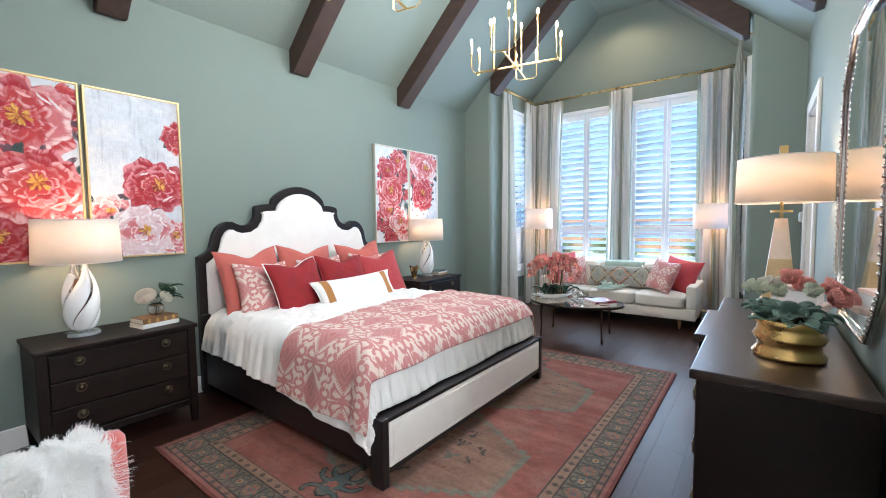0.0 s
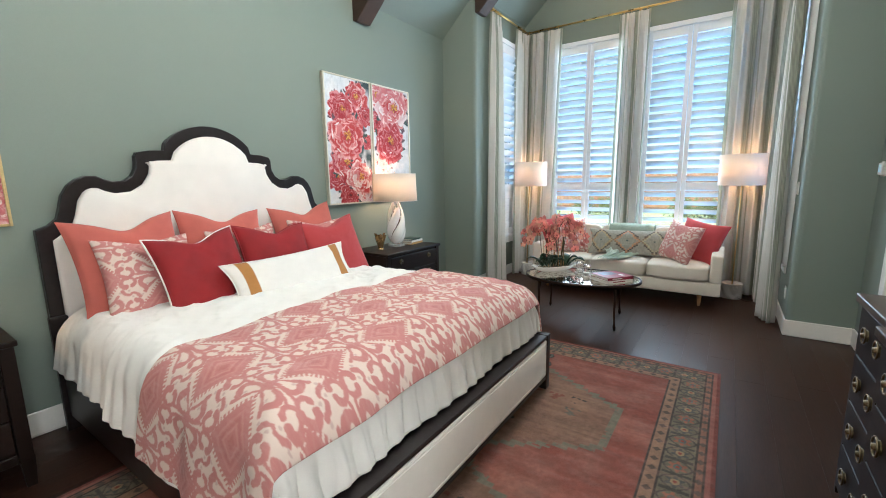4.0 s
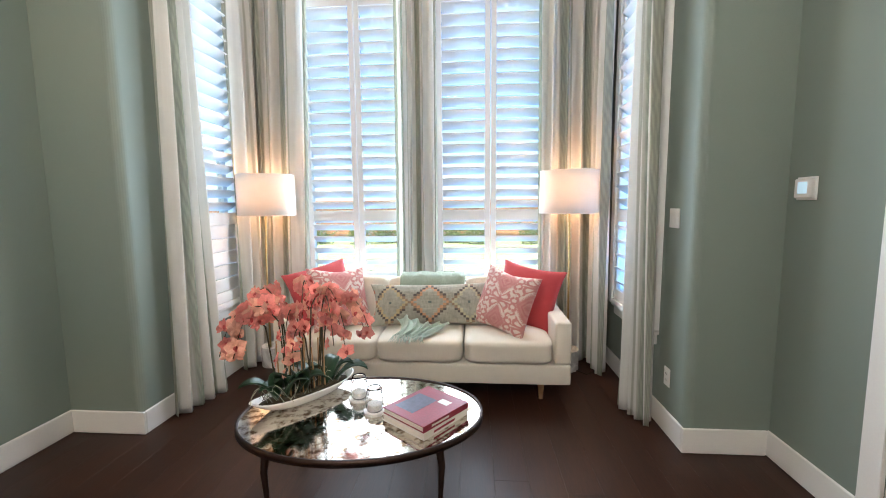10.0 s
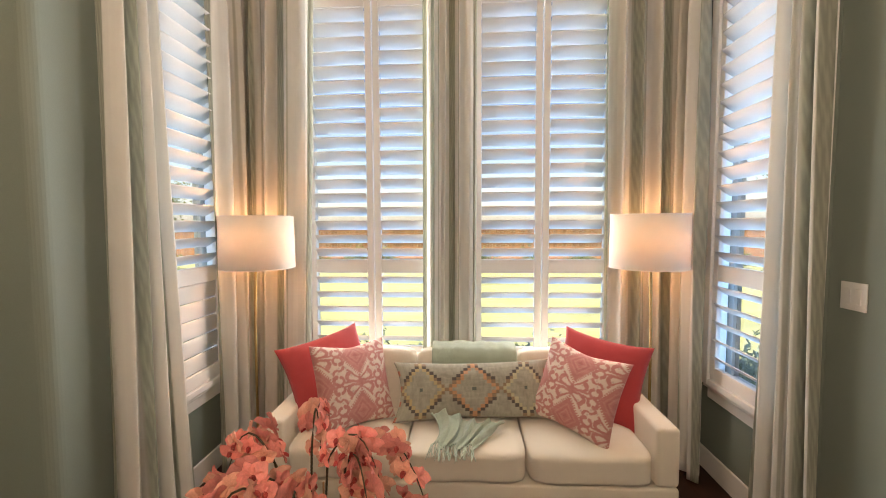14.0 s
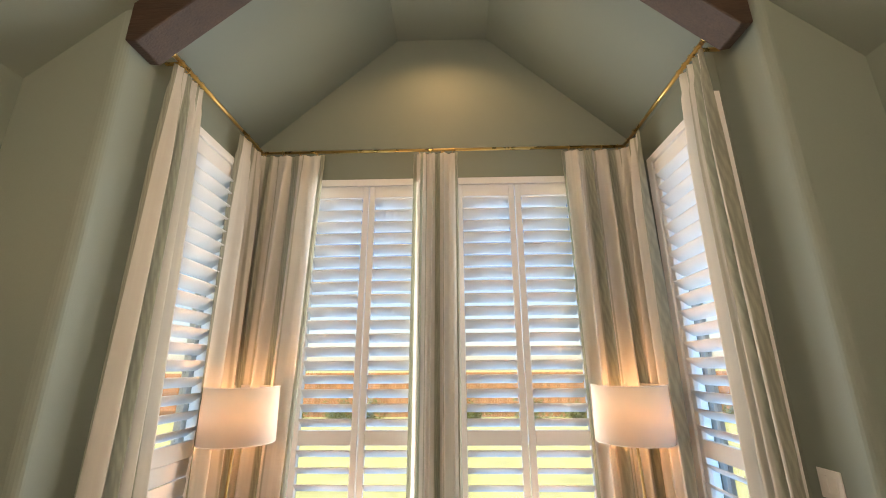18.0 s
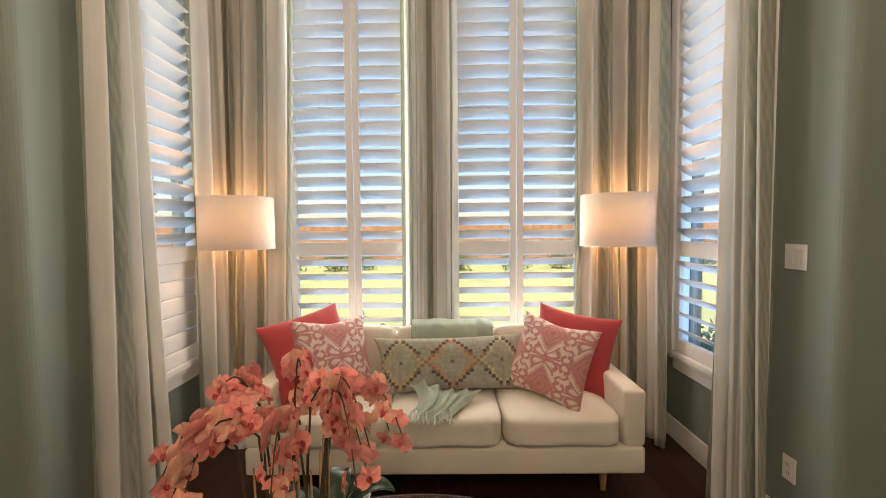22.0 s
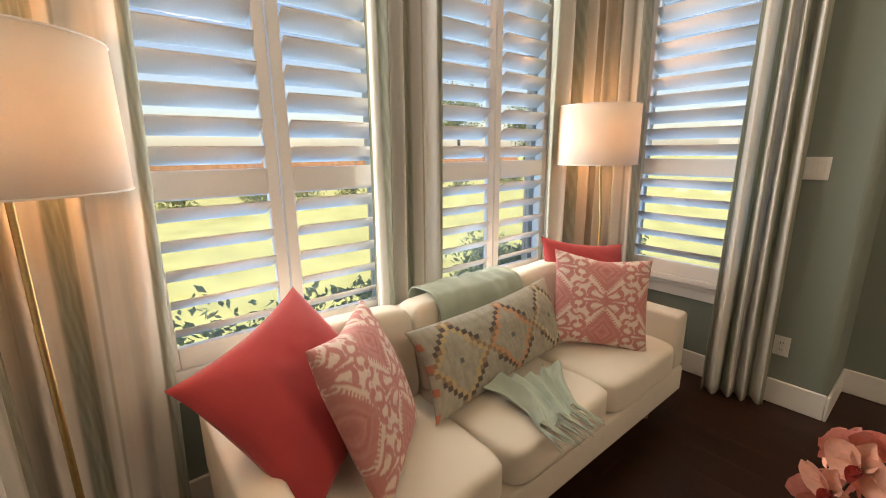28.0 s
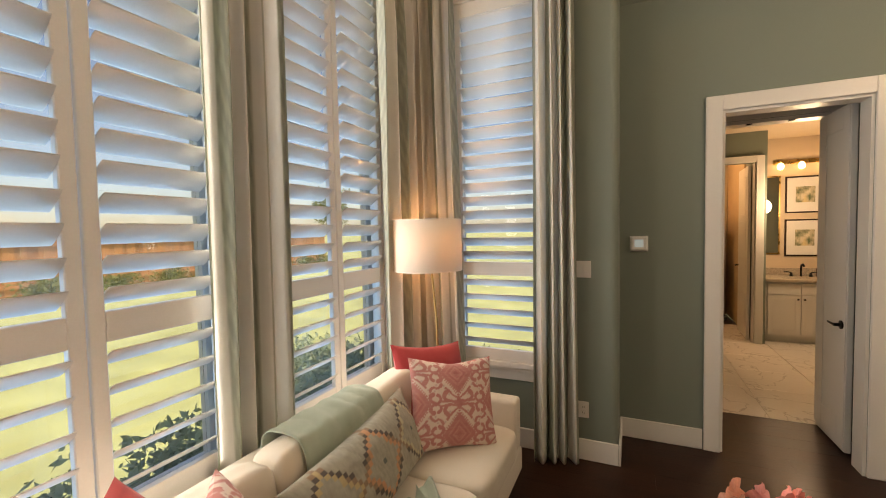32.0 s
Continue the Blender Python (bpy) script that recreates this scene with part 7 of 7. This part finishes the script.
# ---- chair with a fur throw ----
ch = thing("accent_chair", pose(-1.99, 0.12, 0), "coral velvet barrel chair", "chair")


def barrel(r0, r1, z0, z1, a0, a1):
    b = bmesh.new()
    n = 36
    cols = []
    for i in range(n + 1):
        t = i / n
        a = radians(a0 + (a1 - a0) * t)
        top = z1 - 0.10 * abs(a / 1.83) ** 3
        prof = [(r0, z0), (r1, z0), (r1 + 0.005, (z0 + top) / 2), (r1, top - 0.035), (r1 - 0.018, top - 0.008), ((r0 + r1) / 2, top), (r0 + 0.018, top - 0.008), (r0, top - 0.035)]
        cols.append([b.verts.new((r * math.cos(a), r * math.sin(a), z)) for r, z in prof])
    for c, d in zip(cols, cols[1:]):
        for k in range(8):
            b.faces.new((c[k], c[(k + 1) % 8], d[(k + 1) % 8], d[k]))
    b.faces.new(cols[0])
    b.faces.new(cols[-1][::-1])
    return b


part("back", barrel(0.245, 0.345, 0.22, 0.675, -105, 105), M_CORALCH, ch, smooth=True)
part("seat", lathe([(0.001, 0.2), (0.235, 0.2), (0.242, 0.24), (0.242, 0.42), (0.225, 0.45), (0.001, 0.46)], 36), M_CORALCH, ch, smooth=True)
for k in range(4):
    a = radians(45 + 90 * k)
    part("leg", lathe([(0.001, 0), (0.012, 0), (0.02, 0.2), (0.001, 0.2)], 12), M_GOLD, ch, "slim gold leg", smooth=True).matrix_basis = pose(0.22 * math.cos(a), 0.22 * math.sin(a), 0)
# sheepskin over the chair back: long curled strands, combed outwards and down
rsf = np.random.RandomState(9)
NF = 85000
fa_, fs = np.radians(rsf.uniform(-84, 34, NF)), rsf.uniform(-0.36, 0.30, NF)
fade = np.radians(rsf.uniform(-6, 10, NF))
fa_ = np.where(rsf.rand(NF) < 0.12, fa_ + fade, fa_)
fr_ = np.where(fs < 0, 0.385, np.where(fs < 0.11, 0.375 - fs, 0.212))
fz = np.where(fs < 0, 0.695 + fs * 0.95, np.where(fs < 0.11, 0.71, 0.70 - (fs - 0.11))) - 0.10 * np.abs(fa_ / 1.83) ** 3
roll_ = np.clip((fs + 0.09) / 0.16, 0, 1)
nr, nz = np.where(fs < 0.11, 1.0 - 0.95 * roll_, -1.0), np.where(fs < 0.11, 0.20 + 0.80 * roll_, 0.25)
ca, sa = np.cos(fa_), np.sin(fa_)
p0 = np.stack([fr_ * ca, fr_ * sa, fz], -1)
nrm = np.stack([nr * ca, nr * sa, nz], -1)
nrm /= np.linalg.norm(nrm, axis=1)[:, None]
# strands gather into locks: neighbours share a comb direction
lock = np.stack([np.sin(fa_ * 17 + fs * 23), np.cos(fa_ * 14 - fs * 19), np.sin(fa_ * 21 + fs * 9 + 1)], -1)
ln = rsf.uniform(0.045, 0.082, NF)[:, None] * np.where(fs > 0, 0.8, 1.0)[:, None]
d0 = nrm * 0.9 + lock * 0.24 + rsf.randn(NF, 3) * 0.13
d1 = nrm * 0.55 + lock * 0.42 + np.array((0, 0, -0.20)) + rsf.randn(NF, 3) * 0.14
d2 = nrm * 0.2 + lock * 0.45 + np.array((0, 0, -0.50)) + rsf.randn(NF, 3) * 0.16
p1 = p0 + d0 * ln * 0.40
p2 = p1 + d1 * ln * 0.42
p3 = p2 + d2 * ln * 0.36
wv = np.cross(d0 + d1, rsf.randn(NF, 3))
wv = wv / np.linalg.norm(wv, axis=1)[:, None] * 0.0009
V = np.stack([p0 - wv, p0 + wv, p1 + wv, p1 - wv, p2 + wv * 0.8, p2 - wv * 0.8, p3], 1).reshape(-1, 3)
i0 = (np.arange(NF) * 7)[:, None]
quads = np.concatenate([i0 + np.array([[0, 1, 2, 3]]), i0 + np.array([[3, 2, 4, 5]])]).tolist()
F = quads + (i0 + np.array([[5, 4, 6]])).tolist()
fu = thing("sheepskin_throw", pose(-1.99, 0.12, 0), "shaggy white sheepskin draped over the chair back", "throw")
me = bpy.data.meshes.new("fleece")
me.from_pydata(V.tolist(), [], F)
tagged(link_mesh("fleece", me, M_FUR, fu), kind="stuff")
part("hide", barrel(0.212, 0.382, 0.33, 0.71, -84, 32), M_FUR, fu, "white hide under the fleece", smooth=True)

# ---- switches, outlet, thermostat ----
def plate(name, m, w, h, label, category):
    t = thing(name, m, label, category)
    part("plate", box(-w / 2, w / 2, -0.006, 0, -h / 2, h / 2, 0.002), M_PLASTIC, t)
    return t


sw = plate("light_switch", pose(BXR - 0.001, 5.848, 1.331, 0, 0, -90), 0.115, 0.115, "white double rocker light switch on sage wall", "switch")
for x in (-0.023, 0.023):
    part("rocker", box(x - 0.016, x + 0.016, -0.010, -0.0065, -0.033, 0.033, 0.002, 1), M_PLASTIC, sw)
ou = plate("wall_outlet", pose(BXR - 0.001, 5.845, 0.353, 0, 0, -90), 0.072, 0.115, "white duplex power outlet on sage wall", "outlet")
for z in (-0.02, 0.02):
    part("socket", box(-0.017, 0.017, -0.009, -0.0065, z - 0.014, z + 0.014, 0.003, 1), M_PLASTIC, ou)
    for x in (-0.006, 0.006):
        part("slot", box(x - 0.0012, x + 0.0012, -0.0096, -0.0091, z - 0.006, z + 0.005), M_BLKMET, ou)
th = plate("thermostat", pose(WR - 0.001, 5.49, 1.487, 0, 0, -90), 0.125, 0.115, "white wall thermostat with a lit pale display", "thermostat")
part("case", box(-0.055, 0.055, -0.026, -0.0065, -0.048, 0.048, 0.006), M_PLASTIC, th)
part("display", box(-0.03, 0.03, -0.0285, -0.0262, -0.025, 0.032, 0.001, 1), M_DISPLAY, th, "lit pale blue display")
# cord of the left floor lamp
cd = thing("lamp_cord", pose(0, 0, 0), "thin white lamp cord on the floor", "cord")
part("cord", sweep([(-2.99, 6.72, 0.03), (-3.02, 6.80, 0.006), (-2.95, 6.88, 0.006), (-2.80, 6.93, 0.006), (-2.70, 7.06, 0.006)], 0.003, 6), M_PLASTIC, cd)
cd = thing("lamp_cord", pose(0, 0, 0), "thin dark lamp cord on the floor", "cord")
part("cord", sweep([(-0.30, 6.71, 0.03), (-0.22, 6.68, 0.006), (-0.12, 6.76, 0.006), (-0.10, 7.05, 0.006)], 0.003, 6), M_BLKMET, cd)

# ---- bathroom ----
va = thing("vanity_cabinet", pose(4.02, 3.86, 0), "white shaker vanity cabinet with bronze knobs", "cabinet")
part("body", box(0.02, 0.59, -1.86, 0, 0.10, 0.83), M_CAB, va)
part("toe_kick", box(0.07, 0.58, -1.85, -0.01, 0.0, 0.0995), M_CAB, va)
for k in range(5):
    y1 = -0.02 - k * 0.365
    d_ = part("drawer_front", box(0.0, 0.0195, y1 - 0.355, y1, 0.66, 0.815, 0.003, 1), M_CAB, va)
    d_ = part("door", box(0.0, 0.0195, y1 - 0.355, y1, 0.12, 0.645, 0.003, 1), M_CAB, va)
    for s in ((y1 - 0.355, y1 - 0.30, 0.12, 0.645), (y1 - 0.055, y1, 0.12, 0.645), (y1 - 0.2995, y1 - 0.0555, 0.59, 0.645), (y1 - 0.2995, y1 - 0.0555, 0.12, 0.175)):
        part("shaker_rail", box(-0.006, -0.0005, *s, 0.001, 1), M_CAB, d_)
    kb = part("knob", lathe([(0.001, 0), (0.006, 0), (0.006, 0.012), (0.014, 0.018), (0.012, 0.026), (0.001, 0.028)], 14), M_BRONZE, d_, "dark bronze knob", smooth=True)
    kb.matrix_basis = pose(-0.006, y1 - (0.03 if k % 2 else 0.325), 0.60, 0, -90, 0)
wt = tagged(part("worktop", box(3.99, 4.615, 2.0, 3.885, 0.831, 0.868, 0.004), M_GRANITE), "speckled stone vanity top", "worktop")
bs = tagged(part("backsplash", box(4.595, 4.617, 2.0, 3.885, 0.869, 0.97, 0.003), M_GRANITE), "speckled stone backsplash behind the vanity", "backsplash")
fa = thing("faucet", pose(4.45, 3.36, 0.868), "black widespread bathroom faucet", "faucet")
part("spout", sweep([(0, 0, 0), (0, 0, 0.12), (-0.02, 0, 0.165), (-0.07, 0, 0.175), (-0.11, 0, 0.15)], 0.013, 10), M_BLKMET, fa, smooth=True)
for y in (-0.11, 0.11):
    part("valve", lathe([(0.001, 0), (0.024, 0), (0.02, 0.01), (0.014, 0.05), (0.001, 0.055)], 14), M_BLKMET, fa, smooth=True).matrix_basis = pose(0, y, 0)
    part("handle", sweep([(0, y, 0.05), (0, y * 1.35, 0.062), (0, y * 1.75, 0.06)], 0.008, 8), M_BLKMET, fa, smooth=True)
for i, y in enumerate((3.16, 3.09)):
    so2 = thing("soap_bottle", pose(4.47, y, 0.868), "dark pump soap bottle on the vanity", "bottle", "soap bottles")
    part("body", lathe([(0.001, 0), (0.028, 0), (0.028, 0.11), (0.012, 0.13), (0.001, 0.13)], 16), M_CERIN, so2, smooth=True)
    part("pump", sweep([(0, 0, 0.1305), (0, 0, 0.17), (-0.03, 0, 0.17)], 0.006, 8), M_BLKMET, so2)


def landscape(U, V):
    c = blend(np.broadcast_to(np.array((0.60, 0.52, 0.38)), U.shape + (3,)), (0.10, 0.13, 0.06), np.clip(fnoise(U * 5, V * 3, 4) * 2.4 - 0.8 + 0.6 * np.abs(U - 0.5), 0, 1))
    return blend(c, (0.55, 0.45, 0.25), step(-np.abs(U - 0.5) - 0.4 * V, -0.28, -0.1))


for z0, z1 in ((1.145, 1.675), (1.765, 2.29)):
    pc = thing("framed_print", pose(4.618, 3.05, z0), "framed landscape print with a wide cream mat", "picture", "bathroom prints")
    h = z1 - z0
    part("mat_board", box(-0.012, -0.002, 0.02, 0.44, 0.02, h - 0.02), M_BOOKWHT, pc, "cream mat board")
    U, V = np.meshgrid(np.linspace(0, 1, 40), np.linspace(0, 1, 40), indexing="ij")
    grid_mesh("print", np.stack([-0.0135 + 0 * U, 0.12 + 0.22 * U, 0.15 + (h - 0.30) * V], -1), M_ARTGREY, pc, landscape(U, V), "misty wooded lane print")
    for s in ((0, 0.02, 0, h), (0.44, 0.46, 0, h), (0.0205, 0.4395, 0, 0.02), (0.0205, 0.4395, h - 0.02, h)):
        part("frame", box(-0.022, 0, *s, 0.002, 1), M_BRONZE, pc, "dark wooden frame strip")
gm = thing("vanity_mirror", pose(4.618, 3.565, 1.17), "narrow gilt framed vanity mirror", "mirror")
part("glass", box(-0.012, -0.002, 0.02, 0.29, 0.02, 1.12), M_MIRROR, gm)
for s in ((0, 0.02, 0, 1.14), (0.29, 0.31, 0, 1.14), (0.0205, 0.2895, 0, 0.02), (0.0205, 0.2895, 1.12, 1.14)):
    part("frame", box(-0.02, 0, *s, 0.002, 1), M_GOLD, gm, "gilt frame strip")
lb = thing("vanity_light", pose(4.618, 3.36, 2.50), "gold three-bulb vanity light bar", "wall light")
part("back_bar", box(-0.03, 0, -0.36, 0.30, -0.03, 0.03, 0.005), M_GOLD, lb)
for y in (-0.26, -0.01, 0.23):
    part("arm", sweep([(-0.03, y, 0), (-0.09, y, 0.0), (-0.09, y, -0.02)], 0.008, 8), M_GOLD, lb)
    part("bulb", lathe([(0.001, -0.12), (0.03, -0.105), (0.045, -0.07), (0.03, -0.03), (0.012, -0.015), (0.001, -0.012)], 18), M_VBULB, lb, "glowing glass bulb", smooth=True).matrix_basis = pose(-0.09, y, 0)
# closet doorway
d3 = thing("door_3", pose(0, 0, 0), "white cased closet doorway", "doorway", kind="structure")
part("casing", box(3.858, 3.879, 3.93, 4.02, 0, 2.53, 0.003, 1), M_TRIM, d3)
part("casing", box(3.858, 3.879, 4.80, 4.89, 0, 2.53, 0.003, 1), M_TRIM, d3)
part("head_casing", box(3.858, 3.879, 4.0205, 4.7995, 2.44, 2.53, 0.003, 1), M_TRIM, d3)
part("jamb", box(3.88, 4.0, 4.02, 4.035, 0, 2.44), M_TRIM, d3)
cl = thing("door_leaf", pose(4.01, 4.045, 0, 0, 0, -3), "open white panelled closet door", "door")
part("slab", box(0, 0.74, 0.0, 0.034, 0.012, 2.42, 0.002, 1), M_TRIM, cl)
for z0, z1 in ((0.2, 0.62), (0.72, 1.14), (1.24, 1.66), (1.76, 2.28)):
    part("panel_groove", box(0.12, 0.62, 0.0345, 0.038, z0, z1, 0.003, 1), M_TRIM, cl)
part("lever_handle", sweep([(0.68, 0.035, 1.0), (0.68, 0.08, 1.0), (0.58, 0.085, 1.0)], 0.009, 8), M_BLKMET, cl, "black lever")
ccab = thing("closet_drawers", pose(5.25, 4.2, 0), "cream built-in closet drawers", "cabinet")
part("body", box(0.02, 0.6, 0, 1.2, 0.0, 1.35), M_PINECL, ccab)
for k in range(6):
    dd = part("drawer", box(0.0, 0.0195, 0.02, 1.18, 0.06 + k * 0.215, 0.26 + k * 0.215, 0.004, 1), M_PINECL, ccab)
    part("pull", box(-0.02, -0.0005, 0.5, 0.7, 0.15 + k * 0.215, 0.165 + k * 0.215, 0.003, 1), M_BRONZE, dd, "bronze pull")
part("shelf", box(0.0, 0.6, 0, 1.2, 1.7, 1.73), M_PINECL, ccab)
tagged(part("folded_sweater", box(5.3, 5.6, 4.4, 4.75, 1.3505, 1.48, 0.03, 3), M_CORALRED, smooth=True), "folded red sweater on the closet drawers", "sweater")

# ---- outdoors ----
tagged(part("ground", box(-300, 300, -300, 400, -0.5, -0.22), M_GRASS), "sunlit mown lawn", "ground", kind="structure")
fence = thing("fence", pose(0, 0, 0), "cedar privacy fence behind the lawn", "fence")
pk = None
for i in range(290):
    m_ = pose(-24 + i * 0.1435, 23.0 + 0.006 * math.sin(i * 1.7), -0.2)
    if pk is None:
        pk = part("picket", box(0, 0.138, 0, 0.018, 0, 1.83, 0.003, 1), M_FENCE, fence)
        pk.matrix_basis = m_
    else:
        again(pk, m_)
for z in (0.3, 1.0, 1.6):
    part("rail", box(-24, 17.6, 22.95, 22.99, z - 0.25, z - 0.16), M_FENCE, fence)


def leaf_cloud(name, m, centre, size, count, leaf, seed, label, category):
    rs = np.random.RandomState(seed)
    ph, ct_, r = rs.rand(count) * 6.28, rs.rand(count) * 2 - 1, rs.rand(count) ** 0.4
    st = np.sqrt(1 - ct_ ** 2)
    lump = 0.75 + 0.5 * np.sin(ph * 3 + seed) * np.sin(ct_ * 4 + seed)
    p = np.stack([st * np.cos(ph), st * np.sin(ph), ct_], -1) * (r * lump)[:, None] * np.array(size) + np.array(centre)
    a = rs.randn(count, 3)
    a /= np.linalg.norm(a, axis=1)[:, None]
    b_ = np.cross(a, rs.randn(count, 3))
    b_ /= np.linalg.norm(b_, axis=1)[:, None]
    L = leaf * (0.6 + 0.8 * rs.rand(count))[:, None]
    V = np.stack([p - a * L, p + b_ * L * 0.45, p + a * L, p - b_ * L * 0.45], 1).reshape(-1, 3)
    F = np.arange(count * 4).reshape(-1, 4)
    me = bpy.data.meshes.new(name)
    me.from_pydata(V.tolist(), [], F.tolist())
    return tagged(link_mesh(name, me, m), label, category, kind="stuff")


rs_ = random.Random(8)
for i in range(13):
    leaf_cloud("shrub", M_BUSH, (-5.0 + i * 0.62 + rs_.uniform(-0.1, 0.1), 8.05 + rs_.uniform(-0.1, 0.12), 0.14), (0.42, 0.38, 0.44), 1300, 0.035, i, "low green shrub below the bay window", "shrub")
for i in range(7):
    leaf_cloud("shrub", M_BUSH, (0.95 + rs_.uniform(-0.1, 0.1), 5.95 + i * 0.55, 0.06), (0.38, 0.42, 0.36), 1000, 0.035, i + 40, "low green shrub beside the bay", "shrub")
for i in range(16):
    leaf_cloud("shrub", M_TREE, (-14 + i * 1.9 + rs_.uniform(-0.6, 0.6), 20.8 + rs_.uniform(-0.4, 0.4), 0.15), (0.8, 0.5, rs_.uniform(0.4, 0.8)), 700, 0.07, i + 60, "yellow-green shrub along the fence", "shrub")


def tree(x, y, h, r, seed):
    t = thing("tree", pose(x, y, -0.22), "broad leafy tree beyond the fence", "tree")
    b = sweep([(0, 0, 0), (0.05, 0.02, h * 0.3), (0.0, 0.05, h * 0.62)], [0.2, 0.15, 0.08], 8)
    r_ = random.Random(seed)
    for k in range(6):
        a = k * 1.05
        sweep([(0, 0.02, h * (0.34 + 0.04 * k)), (r * 0.35 * math.cos(a), r * 0.35 * math.sin(a), h * (0.52 + 0.04 * k)), (r * 0.62 * math.cos(a), r * 0.62 * math.sin(a), h * (0.62 + 0.04 * k))], [0.07, 0.045, 0.02], 6, bm=b)
    part("trunk", b, M_BARK, t)
    c = leaf_cloud("crown", M_TREE, (0, 0, h * 0.68), (r, r, h * 0.36), 3200, 0.14, seed, "sparse yellow-green crown", "crown")
    del c["category"], c["kind"]
    c.parent = t


for i, (x, y) in enumerate(((-24, 33), (-19, 38), (24, 36), (29, 32))):
    tree(x, y, 5.5 + (i * 37 % 5) * 0.5, 2.3 + (i % 3) * 0.4, i + 90)

# ---- floor planks ----
flo = sub
for x0, x1, y0, y1 in plank_rows:
    me_b = bmesh.new()
    bmesh.ops.create_cube(me_b, size=1, matrix=Matrix.Diagonal((x1 - x0 - 0.0005, y1 - y0 - 0.0005, 0.0155, 1)))
    es = [e for e in me_b.edges if e.verts[0].co.z > 0 and e.verts[1].co.z > 0]
    bmesh.ops.bevel(me_b, geom=es, offset=0.0004, segments=1, affect="EDGES")
    p = part("plank", me_b, M_FLOOR, flo)
    p.matrix_basis = pose((x0 + x1) / 2, (y0 + y1) / 2, -0.00775)
tile_floor = bpy.data.objects["floor_bath"]
tl = None
for i in range(6):
    for j in range(5):
        x0, y0 = 1.385 + i * 0.61 if i else 1.262, 2.05 + j * 0.61
        w = 0.606 if i else 0.727
        x0 = 1.262 if i == 0 else 1.385 + 0.61 * i - 0.002 + 0.0
        p = part("tile", box(-w / 2, w / 2, -0.303, 0.303, -0.0035, 0.0035, 0.001, 1), M_TILE, tile_floor)
        p.matrix_basis = pose(x0 + w / 2, y0 + 0.303, -0.0038)
